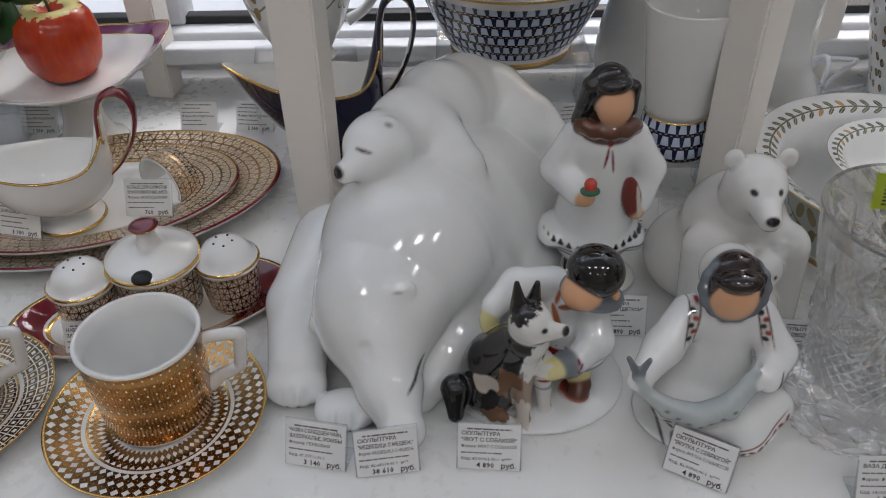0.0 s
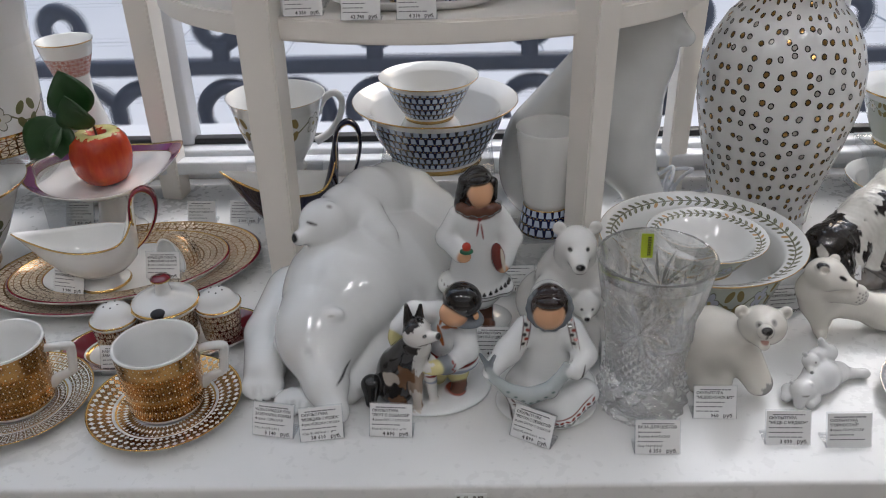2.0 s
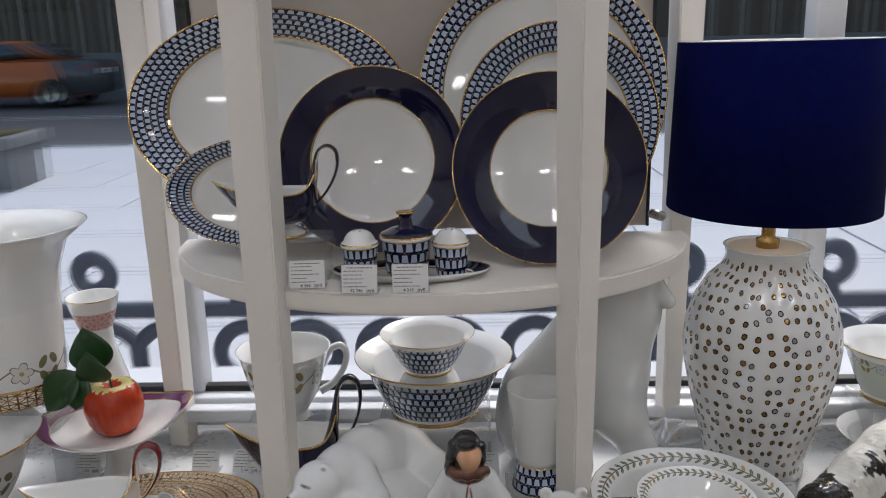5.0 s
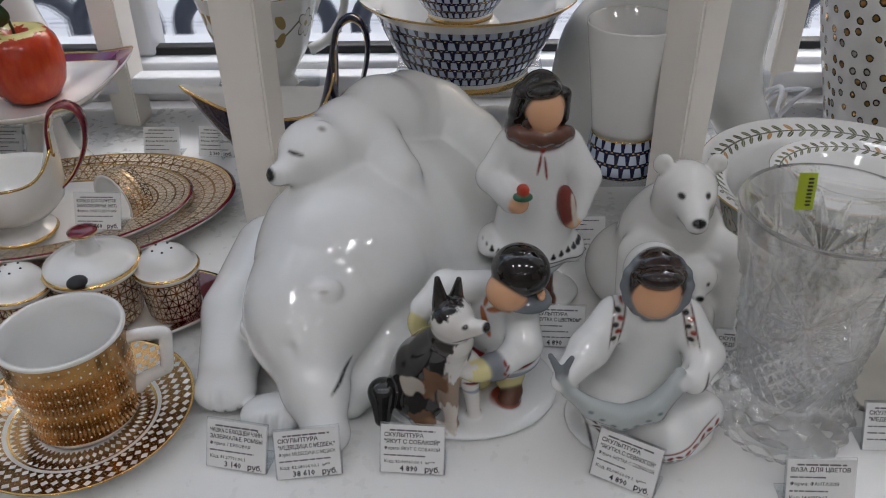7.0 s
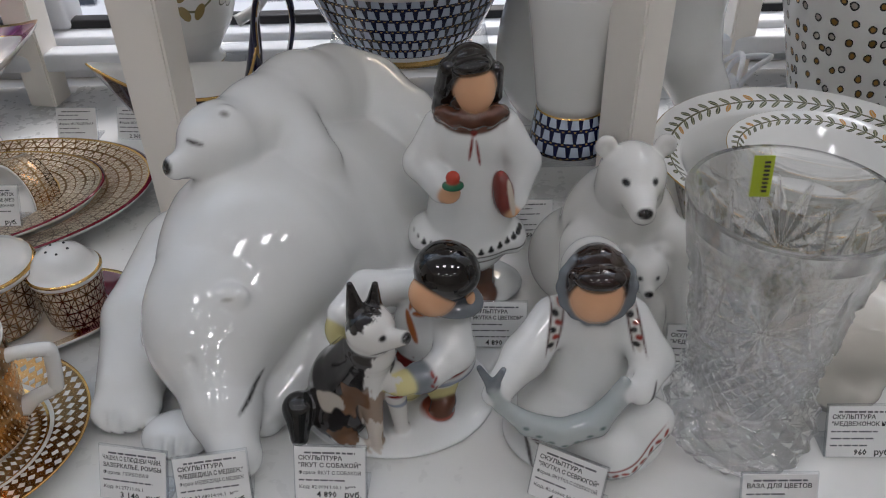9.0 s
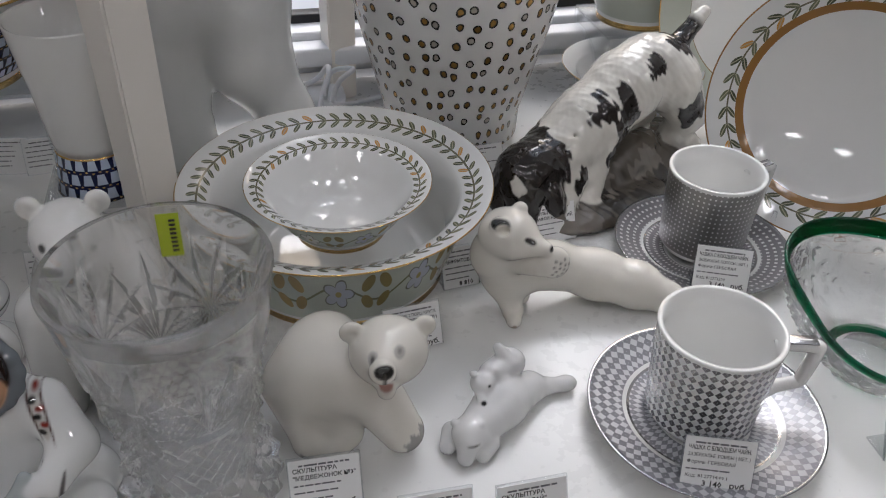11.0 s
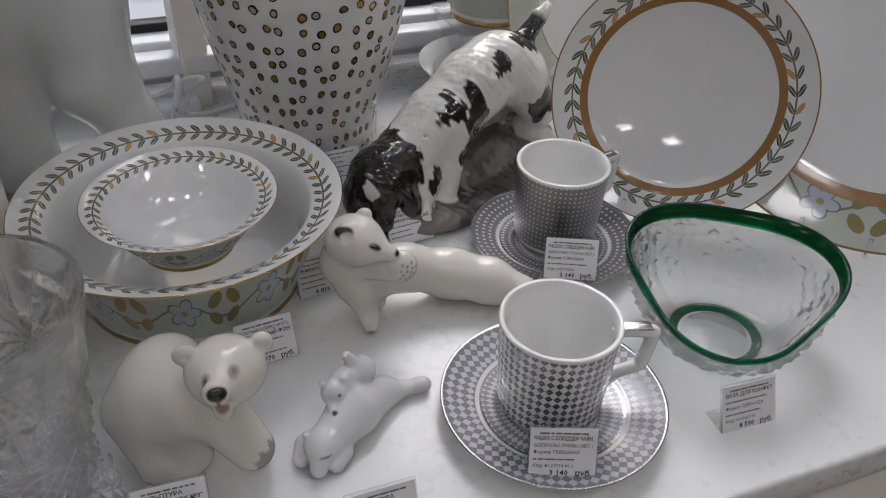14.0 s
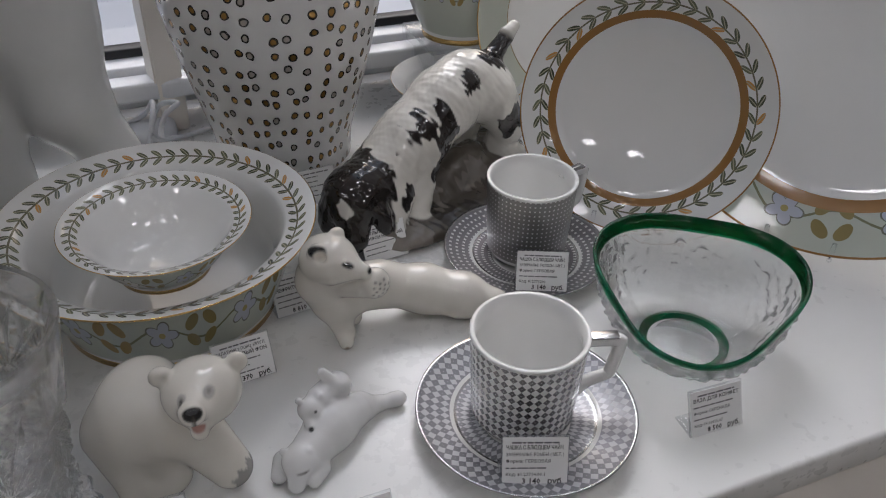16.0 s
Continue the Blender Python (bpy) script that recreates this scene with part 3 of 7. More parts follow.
plane(-60, 60, 15.2, 15.32, STREET - 0.115, frame_white, "road_line", "white painted line on the road", "road marking", 0.01)

# street front across the road
facade = thing("facade_building", 0, 24, STREET, label="brown facade with tall glazed bays and pale plinth", category="building")
brown = satin("brown_stone", rgb(0.16, 0.12, 0.09), 0.5, 4.0, 0.4)
dark_glass = satin("dark_window_glass", rgb(0.10, 0.09, 0.08), 0.1, 3.0, 0.5)
part("wall", box(90, 1.0, 14, 0.0, (0, 0.6, 0)), brown, facade, smooth=False)
part("plinth", box(90, 0.3, 1.0, 0.02, (0, 0.0, 0)), concrete, facade, smooth=False)
rib = None
for i in range(72):
    if rib is None:
        o = part("rib", box(0.14, 0.22, 12, 0.01, (0, 0, 0)), satin("pale_rib", rgb(0.32, 0.29, 0.25), 0.5, 10.0, 0.2), facade, smooth=False)
        rib = o.data
    else:
        o = new("rib", rib)
        o.parent = facade
    o.location = (-38 + i * 0.85, -0.02, 1.0)
for i in range(18):
    o = part("pane", box(2.2, 0.06, 9.0, 0.0, (-36 + i * 3.4, 0.07, 2.2)), dark_glass, facade, smooth=False)

# planter
pl = thing("planter", -3.85, 6.72, STREET, 6, "grey concrete planter box on the pavement", "planter")
part("body", box(0.72, 0.72, 0.36, 0.02), concrete, pl)
rim = box(0.80, 0.80, 0.10, 0.015, (0, 0, 0.36))
part("rim", rim, concrete, pl)
part("soil", box(0.62, 0.62, 0.012, 0.0, (0, 0, 0.458)), satin("dry_soil", rgb(0.10, 0.09, 0.04), 0.9, 60.0, 0.6, 0.0, 0.8), pl)


def parked_car(x, y, rz):
    car = thing("car", x, y, STREET - 0.12, rz, "orange and dark grey saloon car on the road", "car")
    orange = glaze("orange_car_paint", rgb(0.62, 0.16, 0.035), 0.15)
    grey = glaze("grey_car_paint", rgb(0.10, 0.10, 0.11), 0.2)
    glass = glaze("car_glass", rgb(0.06, 0.08, 0.10), 0.04)

    def shell(outline, width, bevel, bm=None):
        bm = bmesh.new()
        a = [bm.verts.new((px, -width / 2, pz)) for px, pz in outline]
        b = [bm.verts.new((px, width / 2, pz)) for px, pz in outline]
        bm.faces.new(a)
        bm.faces.new(list(reversed(b)))
        for i in range(len(a)):
            j = (i + 1) % len(a)
            bm.faces.new((a[i], b[i], b[j], a[j]))
        bmesh.ops.recalc_face_normals(bm, faces=bm.faces)
        bmesh.ops.bevel(bm, geom=bm.edges[:], offset=bevel, segments=3, affect='EDGES')
        return bm
    part("body", shell([(-2.15, 0.35), (-2.2, 0.75), (-1.9, 0.95), (-1.3, 1.0), (1.5, 1.0), (2.0, 0.98), (2.15, 0.8), (2.15, 0.4), (2.0, 0.25), (-2.0, 0.25)], 1.7, 0.06), orange, car)
    part("boot", shell([(1.35, 1.02), (2.03, 0.995), (2.2, 0.82), (2.2, 0.32), (2.0, 0.27), (1.55, 0.27), (1.45, 0.62)], 1.715, 0.04), grey, car)
    cabin = part("cabin", shell([(-1.2, 0.98), (-0.45, 1.42), (0.55, 1.46), (1.5, 1.03)], 1.45, 0.08), orange, car)
    part("window", shell([(-0.95, 1.04), (-0.38, 1.37), (0.5, 1.40), (1.05, 1.10)], 1.49, 0.02), glass, cabin)
    part("rear_window", shell([(0.72, 1.40), (0.78, 1.40), (1.42, 1.09), (1.36, 1.06)], 1.25, 0.01), glass, cabin)
    part("tail_light", box(0.16, 0.30, 0.17, 0.03, (2.08, -0.68, 0.74)), glaze("red_lens", rgb(0.5, 0.02, 0.02)), car)
    part("tail_light", box(0.16, 0.30, 0.17, 0.03, (2.08, 0.68, 0.74)), glaze("red_lens", rgb(0.5, 0.02, 0.02)), car)
    part("number_plate", box(0.02, 0.5, 0.11, 0.005, (2.2, 0, 0.72)), paper, car)
    for wx in (-1.35, 1.3):
        for s in (-1, 1):
            tyre = lathe([(0.18, -0.1), (0.29, -0.1), (0.32, -0.07), (0.32, 0.07), (0.29, 0.1), (0.18, 0.1)], 32)
            wheel = part("wheel", tyre, gasket, car)
            wheel.matrix_basis = pose(wx, s * 0.78, 0.32, 90)
            r = lathe([(0, 0.06), (0.06, 0.085), (0.19, 0.07), (0.21, 0.1), (0.21, -0.1), (0, -0.06)], 16)
            part("rim", r, steel, wheel)


parked_car(-10.1, 18.6, 0)

# wrought-iron rail between window and pavement
rail = thing("window_rail", 0, 1.64, STREET, label="dark blue wrought-iron rail of scrolls with snow", category="railing")
part("top_bar", box(7.0, 0.03, 0.035, 0.004, (0.3, 0, 0.535)), iron, rail)
part("bottom_bar", box(7.0, 0.03, 0.03, 0.004, (0.3, 0, 0.30)), iron, rail)
for k in range(8):
    part("post", box(0.03, 0.03, 0.54, 0.003, (-2.9 + k * 0.92, 0.02, 0.0)), iron, rail)
scroll = None
ringm = None


def spiral(sign):
    pts = []
    for i in range(26):
        t = i / 25
        a = 0.4 + t * 5.0
        r = 0.088 * (1 - 0.68 * t)
        pts.append((sign * (0.085 - math.cos(a) * r), 0, 0.43 + math.sin(a) * r * 1.05))
    return sweep([Vector((sign * 0.0, 0, 0.31))] + [Vector(p) for p in pts], 0.0185, 8, 1.0, None, False, (0, 1, 0))


for i in range(17):
    x = -2.48 + i * 0.336
    for sg in (1, -1):
        key = "scroll"
        if i == 0:
            o = part(key, spiral(sg), iron, rail)
            if sg == 1:
                scroll = {1: o.data}
            else:
                scroll[-1] = o.data
        else:
            o = new(key, scroll[sg])
            o.parent = rail
        o.location = (x, 0, 0)
    if ringm is None:
        bm = sweep([(0.038 * math.cos(a), 0, 0.64 + 0.038 * math.sin(a)) for a in [2 * math.pi * k / 28 for k in range(28)]], 0.012, 8, 1.6, None, True, (0, 1, 0))
        box(0.035, 0.03, 0.045, 0.004, (0, 0, 0.565), 2, bm)
        o = part("ring", bm, iron, rail)
        ringm = o.data
    else:
        o = new("ring", ringm)
        o.parent = rail
    o.location = (x + 0.252, 0, 0)
tagged(link("snow_bank", box(8.0, 0.22, 0.08, 0.03, (0.3, 1.80, STREET)), snow), "low bank of snow behind the rail", "snow", kind="structure")
tagged(link("outer_ledge", box(8.0, 0.20, 0.03, 0.006, (0.3, 1.275, 0.79)), snow), "white snow-covered outer window ledge", "window ledge", kind="structure")

# ---- the shop: window wall, floor, ceiling ----
win = thing("window_1", 0, 1.13, 0, label="white-framed shop window over the display ledge", category="window", kind="structure")
part("sill_rail", box(8.0, 0.05, 0.05, 0.004, (0.3, -0.002, 0.822)), frame_white, win)
part("step_rail", box(8.0, 0.03, 0.022, 0.004, (0.3, -0.042, 0.842)), frame_white, win)
part("seal", box(8.0, 0.02, 0.014, 0.002, (0.3, 0.012, 0.868)), gasket, win)
for mx in (-1.10, -0.155, 0.87):
    part("mullion", box(0.045, 0.05, 2.1, 0.005, (mx, 0.02, 0.872)), frame_white, win)
part("head_rail", box(8.0, 0.06, 0.12, 0.005, (0.3, 0.02, 2.86)), frame_white, win)
gl = part("pane", box(7.9, 0.006, 2.0, 0.0, (0.3, 0.03, 0.872)), window_glass, win, smooth=False)
gl.visible_shadow = False
# Added slab, out of view, that dims the counter's right end.
tagged(link("unseen_end_blocker", box(0.08, 0.70, 2.2, 0.0, (1.50, 0.785, TOP)), white_paint, smooth=False), "added unseen white slab that keeps light off the right end", "wall", kind="structure")
# Second added slab, unseen, shutting off daylight from the window's right part.
tagged(link("unseen_window_blocker", box(2.8, 0.16, 2.2, 0.0, (2.95, 1.06, TOP)), wall_paint, smooth=False), "added unseen slab that shuts daylight out on the right", "wall", kind="structure")
tagged(link("wall_north", box(8.0, 0.20, 0.79, 0.0, (0.3, 1.23, 0.0)), wall_paint, smooth=False), "cream wall under the shop window", "wall", kind="structure")
tagged(link("wall_south", box(8.4, 0.2, 3.0, 0.0, (0.3, -4.1, 0.0)), wall_paint, smooth=False), "plain cream shop wall", "wall", kind="structure")
tagged(link("wall_west", box(0.2, 5.3, 3.0, 0.0, (-3.8, -1.35, 0.0)), wall_paint, smooth=False), "plain cream shop wall", "wall", kind="structure")
tagged(link("wall_east", box(0.2, 5.3, 3.0, 0.0, (4.4, -1.35, 0.0)), wall_paint, smooth=False), "plain cream shop wall", "wall", kind="structure")
tagged(link("floor", box(8.4, 5.5, 0.1, 0.0, (0.3, -1.4, -0.1)), floor_tile, smooth=False), "beige shop floor", "floor", kind="structure")
tagged(link("ceiling", box(8.4, 5.6, 0.1, 0.0, (0.3, -1.4, 3.0)), frame_white, smooth=False), "white shop ceiling", "ceiling", kind="structure")

fixture = thing("ceiling_light", 0, 0, 2.99, label="square white ceiling light with four lit tubes", category="ceiling light", group="ceiling lights")
part("housing", box(0.38, 0.38, 0.05, 0.01, (0, 0, -0.055)), frame_white, fixture)
for k in range(4):
    part("tube", box(0.046, 0.31, 0.012, 0.005, (-0.12 + k * 0.08, 0, -0.070)), lamp_glow, fixture)
PANELS = [(-0.85, -0.55), (0.15, -0.55), (1.15, -0.55), (2.15, -0.55), (-1.4, -2.5), (0.4, -2.7), (2.2, -2.5), (-0.6, -3.5), (1.4, -3.5)]
fixture.matrix_basis = pose(PANELS[0][0], PANELS[0][1], 2.99)
for px, py in PANELS[1:]:
    copy_thing(fixture, pose(px, py, 2.99))

# display ledge
ledge = thing("display_counter", 0.3, 0.79, 0, label="white laminate display counter under the window", category="counter", kind="structure")
part("top", box(7.6, 0.70, 0.032, 0.004, (0, -0.005, TOP - 0.032)), table_white, ledge)
part("front", box(7.6, 0.02, TOP - 0.034, 0.002, (0, -0.335, 0)), white_paint, ledge)
# shelf mark on the counter's edge
mark = thing("shelf_mark", 0.305, 0.4335, TOP - 0.017, label="small printed barcode sticker on the counter edge", category="label")
part("card", box(0.030, 0.0012, 0.018, 0.0, (0, 0, -0.009)), paper, mark, smooth=False)
bars = bmesh.new()
for k in range(22):
    if rng.random() < 0.7:
        box(0.0007 if rng.random() < 0.6 else 0.0012, 0.0006, 0.007, 0.0, (-0.013 + k * 0.0012, -0.0009, -0.0005), 1, bars)
part("bars", bars, ink, mark, smooth=False)


def text_mesh(body, size, align='LEFT', bold=0.0):
    cu = bpy.data.curves.new("writing", 'FONT')
    cu.body, cu.size, cu.resolution_u, cu.align_x, cu.space_line = body, size, 1, align, 1.0
    cu.offset = bold
    ob = bpy.data.objects.new("writing", cu)
    scene.collection.objects.link(ob)
    bpy.context.view_layer.update()
    me = bpy.data.meshes.new_from_object(ob.evaluated_get(bpy.context.evaluated_depsgraph_get()))
    bpy.data.objects.remove(ob)
    bpy.data.curves.remove(cu)
    return me


def writing(body, size, x, z, parent, y=-0.0009, align='LEFT', width=None, bold=0.0):
    me = text_mesh(body, size, align, bold)
    if width:
        w = max(v.co.x for v in me.vertices) - min(v.co.x for v in me.vertices)
        if w > width:
            for v in me.vertices:
                v.co.x *= width / w
    me.materials.append(ink)
    o = new("writing", me)
    o.parent = parent
    o.matrix_basis = pose(x, y, z, 90)
    return o


writing("A07", 0.0065, 0, -0.0075, mark, -0.0010, 'CENTER')


def price_tag(x, y, z, yaw, lines, price, label, tilt=24, bars_only=False):
    """A printed card in a clear stand; (x, y) is the lower left corner. None in lines stands for writing that cannot be read."""
    W, H = 0.043, 0.034
    tg = thing("price_tag", x, y, z + 0.001, yaw, label, "price tag", "price tags on the counter")
    board = part("holder", box(W + 0.002, 0.0016, H + 0.002, 0.0005, (W / 2, 0.0012, 0)), acrylic, tg, "clear acrylic stand")
    foot = part("foot", box(W + 0.002, 0.020, 0.0015, 0.0004, (W / 2, 0.011, 0)), acrylic, tg)
    card = part("card", box(W, 0.0006, H, 0.0, (W / 2, 0, 0.0008)), paper, tg, smooth=False)
    for o in (board, card):
        o.rotation_euler = (radians(-tilt), 0, 0)
    bm = bmesh.new()

    def words(zc, height, start, total):
        """A line of writing too small to read: a few word-long bars."""
        xx = start
        while xx < start + total:
            w = min(rng.uniform(0.002, 0.008), start + total - xx)
            box(w, 0.0002, height, 0.0, (xx + w / 2, -0.0004, zc), 2, bm)
            xx += w + 0.0009
    words(H - 0.0034, 0.0011, W * 0.14, W * 0.72)
    zz = H - 0.0075
    for ln in lines:
        if ln is None:
            words(zz + 0.0004, 0.0009, 0.0022, W * rng.uniform(0.45, 0.8))
        else:
            big = ln.isupper() and len(ln) < 22
            writing(ln, 0.0040 if big else 0.0033, 0.0022, zz, card, -0.0004, 'LEFT', W - 0.005, 0.00009 if big else 0.00003)
        zz -= 0.0047
    part("print", bm, faint_ink, card, smooth=False)
    if price:
        writing(price + "   руб.", 0.0054, W - 0.0025, 0.0022, card, -0.0004, 'RIGHT', W * 0.70, 0.00013)
    return tg


# ---- the round étagère ----
et = thing("etagere", 0.24, 0.95, TOP, label="white-painted wooden etagere with a rounded shelf", category="shelf unit")


def tapered_post(cx, cy, turn, w, d, z0=TOP, z1=1.95, grow=1.5):
    """A square post, turned on its foot and growing thicker upwards."""
    bm = bmesh.new()
    v = []
    for z, k in ((z0, 1.0), (z1, grow)):
        for sx, sy in ((-1, -1), (1, -1), (1, 1), (-1, 1)):
            p = Matrix.Rotation(radians(turn), 3, 'Z') @ Vector((sx * w / 2 * k, sy * d / 2 * k, 0))
            v.append(bm.verts.new((cx + p.x + (k - 1) * 0.012 - 0.24, cy + p.y - 0.95, z - TOP)))
    for f in ((0, 3, 2, 1), (4, 5, 6, 7), (0, 1, 5, 4), (1, 2, 6, 5), (2, 3, 7, 6), (3, 0, 4, 7)):
        bm.faces.new([v[i] for i in f])
    bmesh.ops.bevel(bm, geom=bm.edges[:], offset=0.002, segments=2, affect='EDGES')
    return bm


part("post", tapered_post(0.074, 0.800, -9, 0.036, 0.036), white_paint, et, smooth=False)
part("post", tapered_post(0.455, 0.800, 34, 0.030, 0.036), white_paint, et, smooth=False)
part("post", tapered_post(-0.163, 1.090, -10, 0.034, 0.034), white_paint, et, smooth=False)
part("post", tapered_post(0.643, 1.090, 12, 0.030, 0.030), white_paint, et, smooth=False)


def half_round(cx, ybk, rx, ry, z0, z1):
    bm = bmesh.new()
    pts = [(cx + rx * math.cos(math.pi + math.pi * k / 48), ybk + ry * math.sin(math.pi + math.pi * k / 48)) for k in range(49)]
    a = [bm.verts.new((px - 0.24, py - 0.95, z0 - TOP)) for px, py in pts]
    b = [bm.verts.new((px - 0.24, py - 0.95, z1 - TOP)) for px, py in pts]
    bm.faces.new(list(reversed(a)))
    bm.faces.new(b)
    for i in range(len(a)):
        j = (i + 1) % len(a)
        bm.faces.new((a[i], a[j], b[j], b[i]))
    bmesh.ops.recalc_face_normals(bm, faces=bm.faces)
    bmesh.ops.bevel(bm, geom=[e for e in bm.edges if abs(e.verts[0].co.z - e.verts[1].co.z) < 1e-6], offset=0.003, segments=2, affect='EDGES')
    return bm


SHELF = 1.155
part("shelf", half_round(0.268, 1.075, 0.385, 0.305, SHELF - 0.028, SHELF), white_paint, et, smooth=False)
part("upper_shelf", half_round(0.268, 1.075, 0.385, 0.305, 1.82, 1.848), white_paint, et, smooth=False)
part("back_panel", box(0.68, 0.008, 0.66, 0.001, (0.258 - 0.24, 1.094 - 0.95, 1.16 - TOP)), beige_board, et, smooth=False)
part("panel_edge", box(0.004, 0.012, 0.66, 0.0, (0.6 - 0.24, 1.092 - 0.95, 1.16 - TOP)), gasket, et, smooth=False)
part("panel_edge", box(0.004, 0.012, 0.66, 0.0, (-0.084 - 0.24, 1.092 - 0.95, 1.16 - TOP)), gasket, et, smooth=False)
knob = part("knob", lathe([(0, 0.03), (0.004, 0.03), (0.0075, 0.028), (0.0075, 0.004), (0.005, 0.0), (0, 0)], 24), steel, et, "steel fixing knob")
knob.matrix_basis = pose(0.600 - 0.24, 1.068 - 0.95, 1.184 - TOP, 90, 0, 25)

# ---- tableware makers ----
def loop_handle(pts, radii, flat=1.0, seg=10, up=(0, 1, 0)):
    cp = curve_points(pts, 6)
    n = len(cp)
    if isinstance(radii, (list, tuple)):
        m = len(radii) - 1
        rr = [radii[int(i / (n - 1) * m)] * (1 - (i / (n - 1) * m) % 1) + radii[min(m, int(i / (n - 1) * m) + 1)] * ((i / (n - 1) * m) % 1) for i in range(n)]
    else:
        rr = radii
    return sweep(cp, rr, seg, flat, None, False, up)


def saucer(x, y, pattern, edge, label, group, z=TOP, r=0.080):
    s = thing("saucer", x, y, z, label=label, category="saucer", group=group)
    k = r / 0.080
    prof = [(0, 0.004), (0.028 * k, 0.004, 0), (0.029 * k, 0.0055, 0), (0.033 * k, 0.0065, 0), (0.050 * k, 0.0085, 1), (0.052 * k, 0.0092, 2), (0.055 * k, 0.0100, 0),
            (0.078 * k, 0.0165, 1), (0.0797 * k, 0.0175, 2), (r, 0.0165, 2), (0.055 * k, 0.005, 0), (0.045 * k, 0.003, 0), (0, 0.003, 0)]
    part("dish", lathe(prof, 96), [porcelain, pattern, edge], s)
    part("foot_ring", lathe([(0.039 * k, 0.0033), (0.0395 * k, 0.0005, 0), (0.040 * k, 0, 0), (0.0435 * k, 0, 0), (0.044 * k, 0.0005, 0), (0.0445 * k, 0.0033, 0)], 64), porcelain, s)
    return s


def mug(x, y, rz, pattern, handle_mat, label, group, z=TOP, r=0.0415, h=0.076, accent=None):
    c = thing("mug", x, y, z + 0.0066, rz, label, "mug", group)
    t = 0.0035
    prof = [(0, 0), (r * 0.80, 0, 0), (r * 0.86, 0.002, 0), (r * 0.90, 0.006, 0), (r * 0.98, h * 0.90, 1), (r * 0.99, h * 0.965, 1), (r, h * 0.985, 0), (r * 0.99, h, 0), (r - t, h * 0.995, 0),
            (r - t - 0.001, h * 0.8, 0), (r * 0.80, 0.010, 0), (r * 0.70, 0.006, 0), (0, 0.005, 0)]
    part("body", lathe(prof, 96), [porcelain, pattern], c)
    pts = [(r * 0.90, 0, h * 0.80), (r + 0.004, 0, h * 0.83), (r + 0.021, 0, h * 0.82), (r + 0.0235, 0, h * 0.76), (r + 0.020, 0, h * 0.45), (r + 0.017, 0, h * 0.40), (r + 0.004, 0, h * 0.33), (r * 0.88, 0, h * 0.24)]
    part("handle", loop_handle(pts, [0.0042, 0.0042, 0.0046, 0.0044, 0.0042, 0.0042, 0.0046, 0.006], 1.15), handle_mat, c)
    if accent:
        part("handle_plate", box(0.020, 0.0085, 0.0014, 0.0006, (r + 0.0115, 0, h * 0.83 + 0.0034)), accent, c, "bright metal strip on the handle")
    return c


# gold mugs
saucer(-0.0165, 0.549, gold_diamonds_rim, gilt, "white saucer with gold diamond pattern under a mug", "gold saucers")
mug(-0.0165, 0.555, 12, gold_diamonds, porcelain, "white porcelain mug covered in gold diamonds", "gold mugs", r=0.0435, h=0.079)
saucer(-0.180, 0.556, gold_squares_rim, gilt, "white saucer with gold squares under a mug", "gold saucers")
mug(-0.180, 0.560, 10, gold_diamonds, porcelain, "white porcelain mug with gold lattice", "gold mugs", r=0.0435, h=0.079)
# silver mugs
saucer(0.819, 0.541, silver_diamonds_rim, silvered, "white saucer with silver-grey diamond pattern", "silver saucers")
mug(0.819, 0.547, -16, silver_diamonds, porcelain, "white porcelain mug with silver-grey diamonds", "silver mugs", accent=silvered, r=0.0415, h=0.078)
saucer(0.9085, 0.717, silver_grid_rim, silvered, "white saucer with fine silver grid pattern", "silver saucers", r=0.075)
mug(0.914, 0.727, 14, silver_grid, porcelain, "white porcelain mug with fine silver grid", "silver mugs", accent=silvered, r=0.0405, h=0.077)


